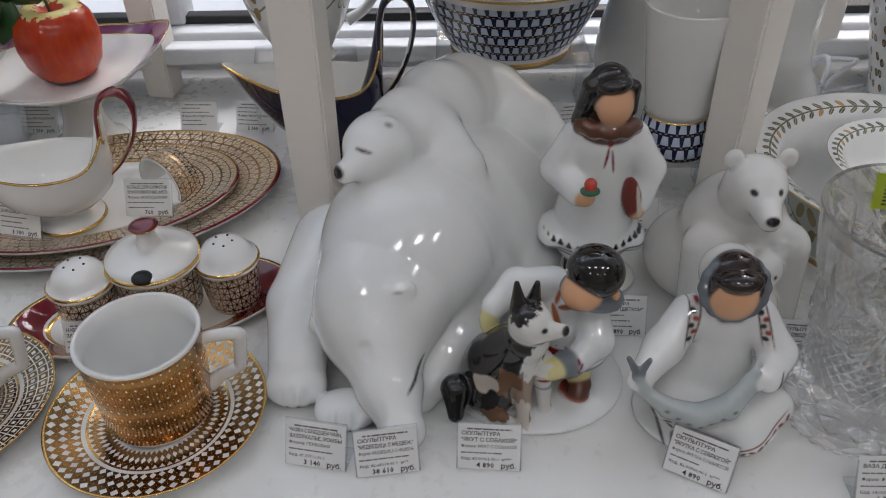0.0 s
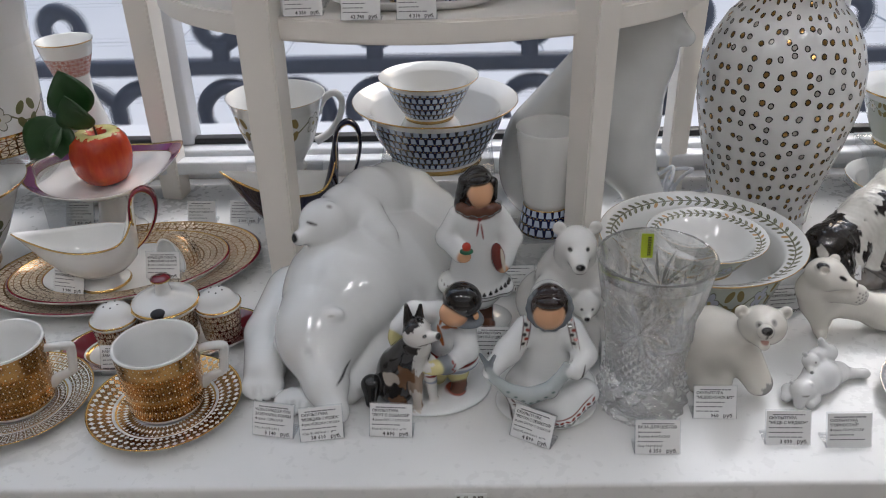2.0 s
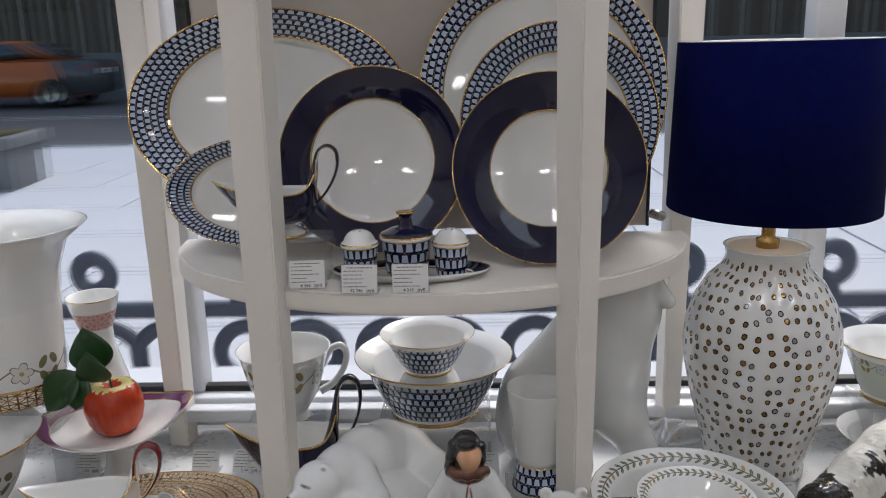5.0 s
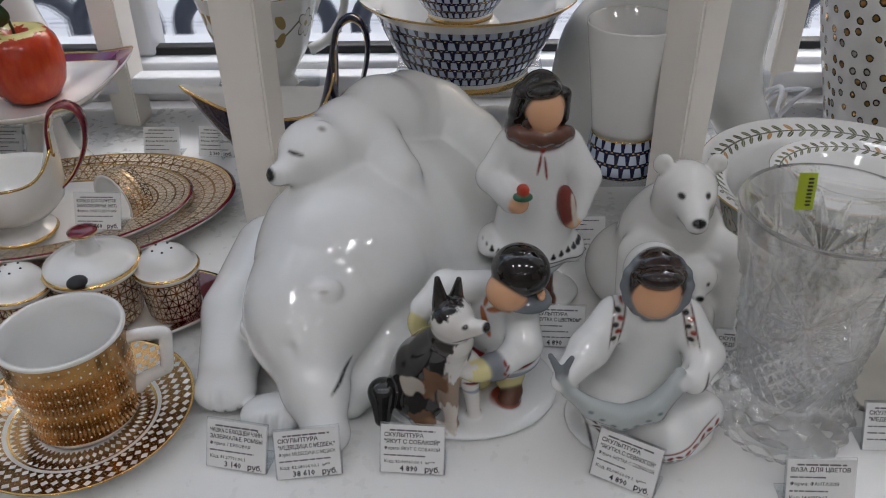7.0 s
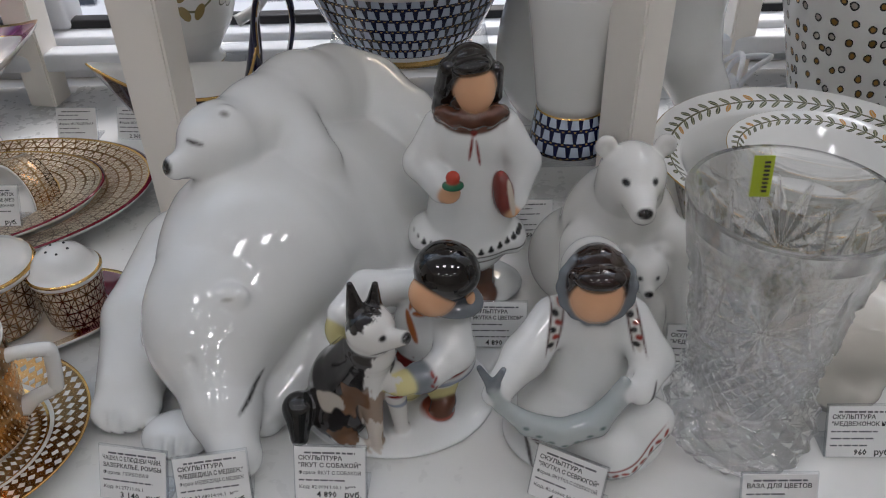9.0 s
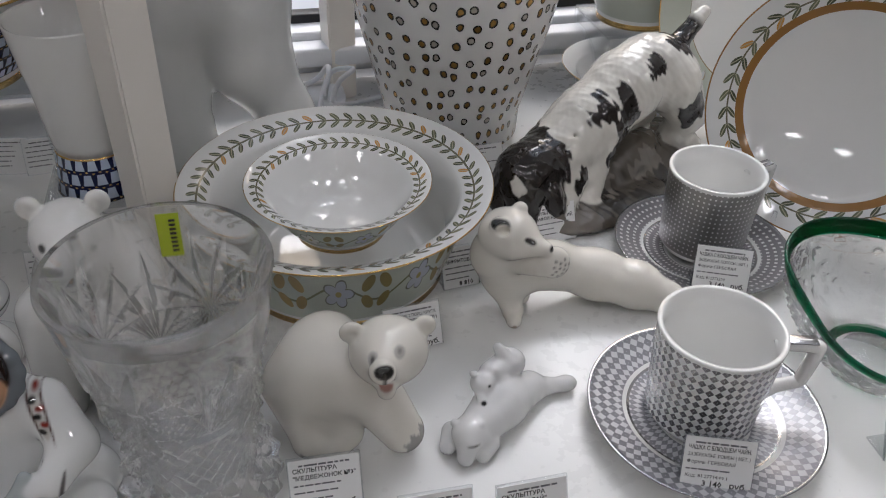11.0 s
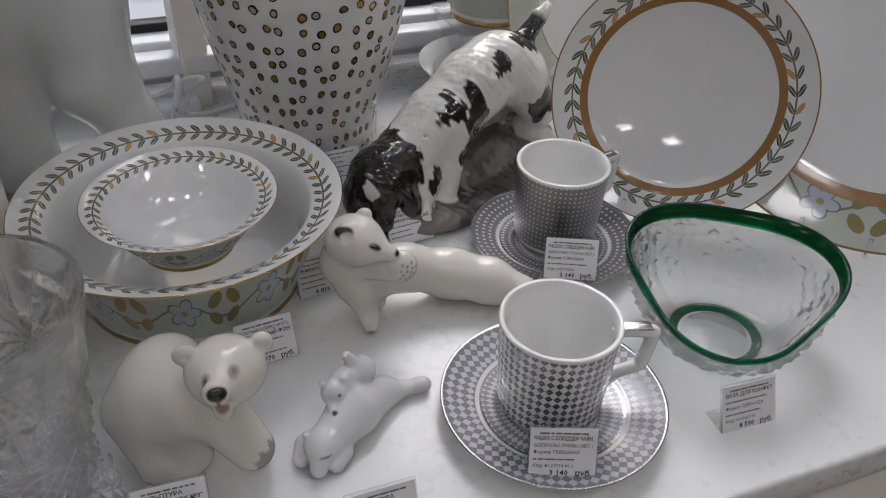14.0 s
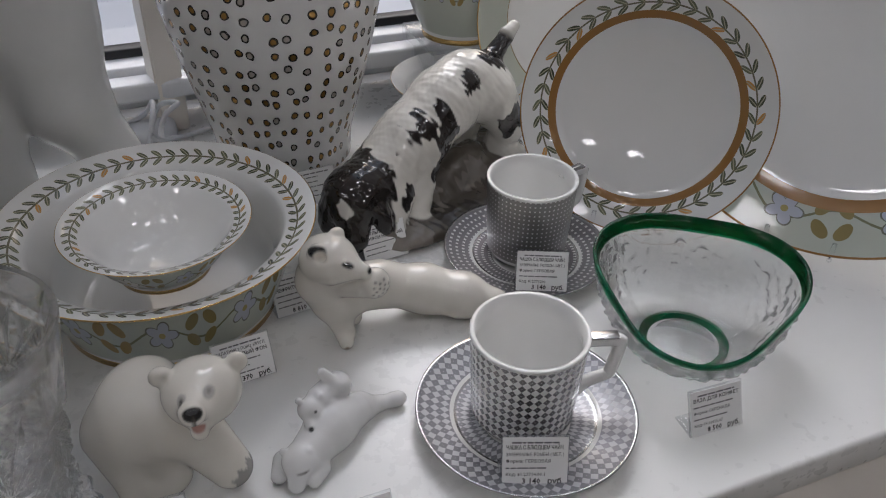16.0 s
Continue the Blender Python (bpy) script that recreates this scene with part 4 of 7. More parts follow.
def cruet_pot(x, y, z, r, h, pattern, dome, label, group, lid=None, knob_mat=None, dark_hole=False):
    p = thing("cruet_pot", x, y, z, label=label, category="cruet", group=group)
    prof = [(0, 0), (r * 0.74, 0, 0), (r * 0.80, 0.003, 2), (r * 0.83, 0.005, 1), (r * 0.97, h * 0.80, 1), (r, h * 0.83, 2), (r * 1.03, h * 0.86, 0), (r * 1.04, h * 0.90, 0), (r * 0.98, h * 0.93, 2)]
    if dome == "shaker":
        prof += [(r * 0.86, h * 0.96, 0), (r * 0.78, h * 1.07, 0), (r * 0.62, h * 1.17, 0), (r * 0.36, h * 1.24, 0), (0, h * 1.26, 0)]
        part("body", lathe(prof, 64), [porcelain, pattern, gilt], p)
        # Solid black beads stand for the shade inside the pour holes.
        bm = bmesh.new()
        for k in range(5):
            a = 2 * math.pi * k / 5
            bmesh.ops.create_uvsphere(bm, u_segments=8, v_segments=6, radius=0.0011, matrix=Matrix.Translation((math.cos(a) * r * 0.30, math.sin(a) * r * 0.30, h * 1.243)))
        part("dark_hole", bm, gasket, p)
    else:
        prof += [(r * 0.92, h * 0.92, 0), (r * 0.90, h * 0.5, 0), (0, h * 0.45, 0)]
        part("body", lathe(prof, 64), [porcelain, pattern, gilt], p)
        cover = part("lid", lathe([(r * 0.98, h * 0.93), (r * 0.97, h * 0.96, 0), (r * 0.80, h * 0.99, 0), (r * 0.55, h * 1.06, 0), (r * 0.28, h * 1.10, 0), (0.0095, h * 1.13, 0), (0.0075, h * 1.28, 0), (0.0085, h * 1.36, 0), (0.0115, h * 1.40, 0), (0.0118, h * 1.43, 1), (0.008, h * 1.445, 2), (0, h * 1.43, 2)], 64), [lid or porcelain, gilt, knob_mat or claret], p)
        if dark_hole:
            # Flattened black ball in place of the shaded spoon opening.
            bm = bmesh.new()
            bmesh.ops.create_uvsphere(bm, u_segments=16, v_segments=10, radius=0.0085)
            for v in bm.verts:
                v.co.z *= 0.55
            o = part("dark_spoon_hole", bm, gasket, p)
            o.location = (r * 0.06, -r * 0.86, h * 0.965)
    return p


def oval_tray(x, y, z, rz, sx, sy, rim_mat, label, category="tray", h=0.012, inner=0.72, edge=None, seg=96, flat_mat=None, name="tray"):
    t = thing(name, x, y, z, rz, label, category)
    prof = [(0, 0.003), (inner * 0.96, 0.003, 0), (inner, 0.0045, 2), (inner + 0.015, 0.006, 0), (0.975, h, 1), (1.0, h + 0.001, 2), (0.995, h - 0.002, 0), (inner, 0.0015, 0), (inner * 0.9, 0, 0), (0, 0.0, 0)]
    part("dish", lathe(prof, seg, sx, sy), [flat_mat or porcelain, rim_mat, edge or gilt], t)
    return t


oval_tray(-0.0555, 0.670, TOP, 17, 0.117, 0.058, claret, "white oval tray with claret rim under the cruet set", inner=0.76)
cruet_pot(-0.047, 0.676, TOP + 0.004, 0.0385, 0.060, gold_net, "lid", "white mustard pot with gold net pattern and lid", "gold cruets", dark_hole=True)
cruet_pot(-0.101, 0.653, TOP + 0.004, 0.0265, 0.052, gold_net, "shaker", "white salt shaker with gold net pattern", "gold cruets")
cruet_pot(0.012, 0.682, TOP + 0.004, 0.0265, 0.052, gold_net, "shaker", "white salt shaker with gold net pattern", "gold cruets")


def platter_wide(x, y, z, rz, sx, sy, label, h=0.022):
    t = thing("platter", x, y, z, rz, label, "platter", "gold net platters")
    prof = [(0, 0.004), (0.60, 0.004, 0), (0.66, 0.008, 0), (0.695, 0.0128, 0), (0.70, 0.013, 3), (0.71, 0.0135, 2), (0.97, h, 1), (0.98, h + 0.001, 2), (1.0, h, 3), (0.99, h - 0.003, 0), (0.70, 0.009, 0), (0.60, 0.001, 0), (0, 0.0, 0)]
    part("dish", lathe([(a, b, *c) for a, b, *c in prof], 120, sx, sy), [porcelain, net_scaled, gilt, claret], t)
    return t


net_scaled = two_tone("gold_net_platter", net(66, 0.125, 0.055), rgb(0.36, 0.21, 0.09), rgb(0.66, 0.56, 0.43), 0.95, 0.22)
platter_wide(-0.150, 0.828, TOP, 17, 0.178, 0.118, "large oval white platter with gold net rim")
platter_wide(-0.152, 0.812, TOP + 0.013, 17, 0.142, 0.090, "smaller oval white platter with gold net rim", 0.018)
# napkin ring on the platter
nr = thing("napkin_ring", -0.083, 0.838, TOP + 0.020, -35, "white porcelain napkin ring with gold net band", "napkin ring")
arch = bmesh.new()
for w, mi in ((0.0125, 0),):
    uvl = arch.loops.layers.uv.new("UVMap")
    prev = None
    for k in range(33):
        a = radians(-25 + 230 * k / 32)
        row = []
        for rr_, yy_ in ((0.024, -w), (0.0275, -w), (0.0285, 0), (0.0275, w), (0.024, w)):
            row.append(arch.verts.new((math.cos(a) * rr_ * 1.12, yy_, 0.011 + math.sin(a) * rr_)))
        if prev:
            for j in range(5):
                f = arch.faces.new((prev[j], prev[(j + 1) % 5], row[(j + 1) % 5], row[j]))
                f.material_index = 1 if j in (1, 2) else 0
                for lp, (uu, vv) in zip(f.loops, (((k - 1) / 160, j * 0.0125), ((k - 1) / 160, (j + 1) * 0.0125), (k / 160, (j + 1) * 0.0125), (k / 160, j * 0.0125))):
                    lp[uvl].uv = (uu, vv)
        else:
            arch.faces.new(row)
        prev = row
    arch.faces.new(list(reversed(prev)))
bmesh.ops.recalc_face_normals(arch, faces=arch.faces)
part("band", arch, [porcelain, gold_net_rim], nr)


def sauce_boat(x, y, z, rz, body_mat, inside, label, scale=(1.0, 1.0, 1.0), foot_mat=None, handle_in=None, ridge=None):
    """A boat on a foot, its lip drawn out at -x and its back swept up into a ribbon loop at +x."""
    b = thing("sauce_boat", x, y, z, rz, label, "sauce boat")
    b.scale = scale

    def boat(xx, yy, zz, a):
        u = math.cos(a)
        t = min(1.0, max(0.0, (zz - 0.018) / 0.047))
        if u < 0:
            xx -= 0.050 * t ** 1.35 * abs(u) ** 1.7
            yy *= 1 - 0.60 * t * abs(u) ** 3
            zz += 0.016 * t * t * abs(u) ** 2.5
        else:
            xx += 0.006 * t * u
            zz += 0.030 * t * t * u ** 6
        return xx, yy, zz
    prof = [(0, 0.018), (0.018, 0.018, 0), (0.036, 0.023, 0), (0.0460, 0.033, 0), (0.0485, 0.044, 0), (0.0480, 0.055, 0), (0.0470, 0.0635, 0), (0.0475, 0.0650, 2), (0.0455, 0.0655, 2), (0.0440, 0.060, 1), (0.0425, 0.048, 1), (0.038, 0.036, 1), (0.028, 0.026, 1), (0, 0.022, 1)]
    part("bowl", lathe(prof, 96, 1.0, 0.90, boat), [body_mat, inside, gilt], b)
    part("foot", lathe([(0, 0), (0.032, 0.0, 0), (0.034, 0.002, 1), (0.032, 0.0045, 1), (0.022, 0.009, 0), (0.017, 0.014, 0), (0.020, 0.0205, 0), (0, 0.0205, 0)], 48), [foot_mat or body_mat, gilt], b)
    hp = [(0.044, 0, 0.058), (0.0495, 0, 0.084), (0.052, 0, 0.106), (0.058, 0, 0.121), (0.070, 0, 0.127), (0.081, 0, 0.120), (0.083, 0, 0.103), (0.076, 0, 0.080), (0.062, 0, 0.058), (0.045, 0, 0.042)]
    part("neck", sweep(curve_points([(0.034, 0, 0.042), (0.0435, 0, 0.066), (0.0490, 0, 0.088), (0.0525, 0, 0.108)], 5), [0.016 - 0.0105 * k / 15 for k in range(16)], 16, 0.62, None, False, (0, 1, 0)), body_mat, b)
    hb = loop_handle(hp, [0.013, 0.0120, 0.0095, 0.0088, 0.0090, 0.0088, 0.0080, 0.0068, 0.0056, 0.0050], 0.33, 16)
    middle = Vector((0.067, 0, 0.098))
    for f in hb.faces:
        to = (middle - f.calc_center_median()).normalized()
        k = f.normal.dot(to)
        f.material_index = 1 if k > 0.55 else (2 if k > 0.2 else 0)
    part("handle", hb, [ridge or body_mat, handle_in or body_mat, gilt], b)
    return b


sauce_boat(-0.166, 0.786, TOP + 0.020, 10, porcelain, porcelain, "white porcelain sauce boat with gilded foot and claret handle", ridge=claret, handle_in=porcelain)
sauce_boat(0.072, 0.928, TOP, 4, cobalt, porcelain, "cobalt blue sauce boat with gilded rim", (1.10, 1.05, 1.42), handle_in=porcelain)

# ---- footed fruit dish, apple and leaves ----
fd = thing("fruit_dish", -0.214, 0.965, TOP, 8, "white footed dish with violet lustre rim", "cake stand")
fd.scale = (1, 1, 1.1)


def boatdish(xx, yy, zz, a):
    k = max(0.0, (zz - 0.072) / 0.02)
    return xx * (1 + 0.25 * k * 0.6), yy, zz + 0.026 * k * abs(math.cos(a)) ** 3 * (1 if math.cos(a) > 0 else 0.35)


part("dish", lathe([(0, 0.076), (0.05, 0.077, 0), (0.075, 0.081, 0), (0.0855, 0.0857, 0), (0.0865, 0.0862, 2), (0.097, 0.091, 1), (0.099, 0.0925, 2), (0.098, 0.090, 0), (0.070, 0.075, 0), (0.03, 0.070, 0), (0, 0.070, 0)], 96, 1.0, 1.0, boatdish), [porcelain, lustre, gilt], fd)
part("stem", lathe([(0, 0), (0.042, 0, 0), (0.043, 0.003, 1), (0.041, 0.006, 0), (0.030, 0.012, 0), (0.023, 0.03, 0), (0.020, 0.055, 0), (0.026, 0.070, 0), (0, 0.071, 0)], 48), [porcelain, gilt], fd)
ap = thing("apple", -0.213, 0.962, TOP + 0.085, 0, "red and yellow artificial apple with green leaves", "apple")


def applebody(xx, yy, zz, a):
    return xx * (1 + 0.02 * math.cos(5 * a)), yy * (1 + 0.02 * math.cos(5 * a + 1)), zz


aprof = [(0, 0.008), (0.012, 0.003, 0), (0.022, 0.001, 0), (0.030, 0.006, 0), (0.0385, 0.020, 0), (0.0425, 0.038, 0), (0.0425, 0.052, 0), (0.039, 0.066, 0), (0.031, 0.076, 0), (0.022, 0.079, 0), (0.013, 0.075, 0), (0.006, 0.068, 0), (0, 0.065, 0)]
part("fruit", lathe(aprof, 64, 1, 1, applebody), apple_mat, ap)
part("stalk", sweep(curve_points([(0, 0, 0.066), (-0.002, 0, 0.085), (-0.006, -0.002, 0.100)], 5), 0.0016, 8), satin("stalk_brown", rgb(0.06, 0.05, 0.02), 0.6), ap)


def leaf(length, width, fold, bend):
    bm = bmesh.new()
    rows = []
    for i in range(11):
        t = i / 10
        w = width * (math.sin(math.pi * t ** 0.8) ** 0.85) * (1 - 0.12 * t)
        row = []
        for j in range(-3, 4):
            s = j / 3
            row.append(bm.verts.new((s * w, t * length, bend * math.sin(t * 2.4) * length + fold * abs(s) * w + 0.0012 * math.sin(9 * t + j))))
        rows.append(row)
    for i in range(10):
        for j in range(6):
            bm.faces.new((rows[i][j], rows[i][j + 1], rows[i + 1][j + 1], rows[i + 1][j]))
    bmesh.ops.remove_doubles(bm, verts=bm.verts, dist=1e-6)
    g = bmesh.ops.solidify(bm, geom=bm.faces[:], thickness=0.0008)
    return bm


def blade_pose(at, along, facing):
    y = Vector(along).normalized()
    x = y.cross(Vector(facing)).normalized()
    z = x.cross(y)
    return Matrix(((x.x, y.x, z.x, at[0]), (x.y, y.y, z.y, at[1]), (x.z, y.z, z.z, at[2]), (0, 0, 0, 1)))


for at, along, facing, ln, wd in (((-0.014, 0.002, 0.098), (-0.30, 0.05, 1.0), (0.15, -1, 0.25), 0.070, 0.033), ((-0.008, -0.006, 0.082), (-0.22, -0.25, 0.95), (-0.1, -1, 0.1), 0.060, 0.028),
                                  ((-0.044, -0.008, 0.100), (-0.62, -0.12, -0.75), (-0.2, -1, 0.35), 0.076, 0.030), ((-0.040, -0.012, 0.096), (-0.15, -0.2, -0.95), (0.2, -1, 0.2), 0.052, 0.022)):
    o = part("leaf", leaf(ln, wd, 0.30, 0.10), leaf_green, ap)
    o.matrix_basis = blade_pose(at, along, facing)
part("twig", sweep(curve_points([(-0.004, -0.002, 0.094), (-0.020, -0.005, 0.104), (-0.044, -0.008, 0.100)], 5), 0.0013, 8), leaf_green, ap)


# ---- bowls ----
def flared_bowl(name, x, y, z, r, h, base, outside, rim_in, label, group="", inside=None, seg=96, edge=None):
    """A bowl with an out-turned rim, a painted outside and a painted inner rim band."""
    b = thing(name, x, y, z, label=label, category="bowl", group=group)
    out = [(0, 0.003), (base * 0.94, 0.003, 0), (base * 0.95, 0, 0), (base, 0, 2), (base * 1.0, h * 0.07, 2), (base * 1.02, h * 0.12, 0)]
    wall = [(base + (r * 0.86 - base) * t ** 0.75, h * (0.12 + 0.72 * t)) for t in (0.2, 0.4, 0.6, 0.8, 1.0)]
    out += [(a, c, 1) for a, c in wall]
    out += [(r * 0.985, h * 0.97, 0), (r, h * 0.995, 2), (r * 0.992, h, 2)]
    bm = lathe(out, seg)
    inn = [(r * 0.992, h), (r * 0.985, h * 0.998, 1), (r * 0.80, h * 0.86, 1), (r * 0.78, h * 0.83, 0), (base + (r * 0.70 - base) * 0.7, h * 0.5, 0), (base * 0.98, h * 0.2, 0), (base * 0.7, h * 0.12, 0), (0, h * 0.10, 0)]
    ib = lathe(inn, seg)
    part("outer_wall", bm, [porcelain, outside, edge or gilt], b)
    part("inner_wall", ib, [porcelain, rim_in], b)
    return b


flared_bowl("bowl", 0.601, 0.774, TOP, 0.1265, 0.083, 0.088, flowers_bowl, wreath_bowl, "large white bowl with leaf wreath and jade flower band", "wreath bowls")
flared_bowl("bowl", 0.600, 0.752, TOP + 0.050, 0.0725, 0.046, 0.036, flowers_small, wreath_small, "small white bowl with leaf wreath inside a larger bowl", "wreath bowls")
# blue net bowls on a clear riser
def riser(x, y, z, w, d, h, rz=0, label="clear acrylic display riser"):
    t = thing("display_riser", x, y, z, rz, label, "display stand", "acrylic risers")
    part("top", box(w, d, 0.004, 0.001, (0, 0, h - 0.004)), acrylic, t)
    part("side", box(0.004, d, h - 0.004, 0.001, (-w / 2 + 0.002, 0, 0)), acrylic, t)
    part("side", box(0.004, d, h - 0.004, 0.001, (w / 2 - 0.002, 0, 0)), acrylic, t)
    return t


riser(0.268, 1.022, TOP, 0.17, 0.12, 0.088)
flared_bowl("bowl", 0.267, 1.020, TOP + 0.088, 0.121, 0.094, 0.068, blue_net_bowl, porcelain, "white bowl with cobalt net outside on a riser", "cobalt bowls")
foot2 = thing("bowl_stand", 0.260, 1.022, TOP + 0.098, label="small white pedestal with cobalt band inside the bowl", category="stand")
part("pedestal", lathe([(0, 0), (0.048, 0, 0), (0.050, 0.006, 1), (0.049, 0.024, 1), (0.048, 0.036, 0), (0.040, 0.050, 0), (0.034, 0.055, 0), (0, 0.055, 0)], 64), [porcelain, blue_net_small], foot2)
flared_bowl("bowl", 0.258, 1.024, TOP + 0.153, 0.0725, 0.062, 0.036, blue_net_small, porcelain, "small white bowl with cobalt net band standing in another bowl", "cobalt bowls")

# tall white tumbler with a cobalt net foot
riser(0.412, 0.842, TOP, 0.085, 0.075, 0.060)
tc_ = thing("tall_cup", 0.414, 0.842, TOP + 0.060, label="tall white porcelain cup with cobalt net foot", category="cup")
part("foot", lathe([(0, 0.002), (0.0335, 0.0, 1), (0.036, 0.001, 2), (0.034, 0.014, 1), (0.0305, 0.037, 1), (0.030, 0.0385, 2), (0.026, 0.0385, 0), (0, 0.0385, 0)], 72), [porcelain, blue_net_cup, gilt], tc_, "cobalt net foot with gold lines")
part("bowl", lathe([(0, 0.0388), (0.0302, 0.0388, 0), (0.031, 0.046, 0), (0.037, 0.10, 0), (0.0425, 0.142, 0), (0.0425, 0.144, 0), (0.0405, 0.143, 0), (0.034, 0.09, 0), (0.027, 0.045, 0), (0, 0.044, 0)], 72), porcelain, tc_)

# large teacup on a riser
riser(0.030, 1.035, TOP, 0.12, 0.10, 0.066, 8)
tq = thing("teacup", 0.030, 1.040, TOP + 0.066, 28, "large white teacup with painted flower sprays", "cup")
part("body", lathe([(0, 0.003), (0.034, 0.0, 0), (0.036, 0.004, 1), (0.031, 0.012, 0), (0.036, 0.022, 0), (0.050, 0.045, 0), (0.060, 0.075, 2), (0.066, 0.100, 2), (0.072, 0.118, 0), (0.0735, 0.1195, 1), (0.0715, 0.119, 0), (0.062, 0.09, 0), (0.048, 0.05, 0), (0.03, 0.024, 0), (0, 0.02, 0)], 72), [porcelain, gilt, posy], tq)
part("handle", loop_handle([(0.060, 0, 0.078), (0.074, 0, 0.100), (0.092, 0, 0.106), (0.103, 0, 0.092), (0.098, 0, 0.068), (0.080, 0, 0.045), (0.055, 0, 0.034)], [0.006, 0.005, 0.005, 0.0045, 0.0045, 0.005, 0.006], 1.2), porcelain, tq)

# tall flared vase and bowl beside the fruit dish
riser(-0.372, 0.985, TOP, 0.16, 0.13, 0.135)
tv = thing("vase", -0.372, 0.985, TOP + 0.135, label="tall white flared vase with painted flowers and gold bands", category="vase")
part("body", lathe([(0, 0.003), (0.066, 0, 0), (0.070, 0.004, 1), (0.072, 0.030, 3), (0.073, 0.034, 1), (0.076, 0.08, 2), (0.080, 0.15, 2), (0.086, 0.20, 0), (0.100, 0.240, 0), (0.128, 0.262, 0), (0.131, 0.265, 0), (0.126, 0.266, 0), (0.096, 0.242, 0), (0.08, 0.19, 0), (0.07, 0.05, 0), (0, 0.03, 0)], 80), [porcelain, gilt, posy, gold_net], tv)
sv = thing("small_vase", -0.292, 1.098, TOP + 0.0, label="slim white vase with rose band at the rim", category="vase")
part("body", lathe([(0, 0.0), (0.045, 0.0, 0), (0.050, 0.01, 0), (0.052, 0.06, 0), (0.040, 0.12, 0), (0.026, 0.175, 0), (0.026, 0.205, 0), (0.036, 0.235, 2), (0.041, 0.256, 0), (0.042, 0.258, 1), (0.040, 0.257, 0), (0.030, 0.225, 0), (0.02, 0.19, 0), (0, 0.18, 0)], 64), [porcelain, gilt, two_tone("rose_band", net(16, 0.012, 0.09), rgb(0.40, 0.15, 0.11), WHITE)], sv)
flared_bowl("bowl", -0.405, 0.868, TOP, 0.115, 0.125, 0.052, posy, porcelain, "white footed bowl with painted sprays and gold rim", "", edge=gilt)

# ---- lamp ----
lp = thing("table_lamp", 0.751, 0.992, TOP, label="white ceramic table lamp with ringed gold dots and navy shade", category="table lamp")
part("base", lathe([(0, 0), (0.0680, 0, 0), (0.0720, 0.004, 0), (0.0733, 0.03, 1), (0.0846, 0.075, 1), (0.0978, 0.125, 1), (0.1081, 0.175, 1), (0.1104, 0.205, 1), (0.1081, 0.235, 1), (0.0978, 0.270, 1), (0.0808, 0.300, 1), (0.0630, 0.318, 1), (0.0580, 0.328, 1), (0.0555, 0.338, 1), (0.0585, 0.348, 0), (0.0605, 0.350, 0), (0.0560, 0.350, 0), (0.0540, 0.346, 0), (0, 0.345, 0)], 128), [porcelain, dots], lp)
part("cap", lathe([(0, 0.3455), (0.0535, 0.3455, 0), (0.0535, 0.3480, 0), (0, 0.3480, 0)], 48), satin("cream_cap", rgb(0.62, 0.50, 0.36), 0.4), lp, "cream disc closing the neck")
part("plug", box(0.052, 0.032, 0.022, 0.009, (-0.132, 0.072, 0.0005), 3), cable_white, lp, "white cable plug")
part("neck", lathe([(0, 0.345), (0.0155, 0.345, 0), (0.016, 0.360, 0), (0.0105, 0.362, 0), (0.0095, 0.366, 0), (0.0095, 0.45, 0), (0, 0.45, 0)], 32), brass, lp)
part("shade", lathe([(0.1415, 0.408), (0.1425, 0.407, 0), (0.136, 0.634, 0), (0.1355, 0.635, 0), (0.1345, 0.634, 1), (0.1405, 0.409, 1), (0.1415, 0.408, 1)], 96), [navy, white_paint], lp)
part("cable", sweep(curve_points([(-0.05, 0.07, 0.01), (-0.10, 0.06, 0.006), (-0.125, 0.02, 0.03), (-0.12, -0.005, 0.065), (-0.105, 0.0, 0.075), (-0.125, 0.045, 0.05), (-0.14, 0.03, 0.006), (-0.11, 0.06, 0.005), (-0.135, 0.0, 0.04), (-0.128, 0.02, 0.07), (-0.14, 0.075, 0.03), (-0.19, 0.09, 0.006)], 8), 0.0028, 8), cable_white, lp)


# ---- plates on the shelf ----
def plate(name, x, y, z, r, lean, yaw, rim_mat, band, label, group, edge=None, oval=1.0, sx_only=False, centre=None, inner_line=None, roll=0):
    """A plate on edge: (x, y, z) is the lowest point of its rim."""
    t = thing(name, x, y, z, yaw, label, "plate", group)
    prof = [(0, 0.002), (r * band * 0.92, 0.002, 0), (r * band, 0.006, 0), (r * (band + (0.060 if inner_line else 0.012)), 0.010, 2), (r * 0.988, 0.019, 1), (r * 0.996, 0.020, 2), (r, 0.019, 2), (r * 0.97, 0.015, 0), (r * band, 0.003, 0), (r * band * 0.8, -0.003, 0), (0, -0.003, 0)]
    o = part("dish", lathe(prof, 128, 1.0, oval), [centre or porcelain, rim_mat, edge or gilt], t)
    o.matrix_basis = pose(0, 0, 0, 90 - lean) @ pose(0, r * oval, 0) @ pose(0, 0, 0, 0, 0, roll)
    for ex in (-0.03, 0.03):
        part("easel_leg", sweep(curve_points([(ex, -0.012, 0.022), (ex, -0.014, 0.004), (ex, 0.02, 0.001), (ex, 0.06, 0.03)], 5), 0.0022, 8), acrylic, t, "clear plastic easel leg")
    return t


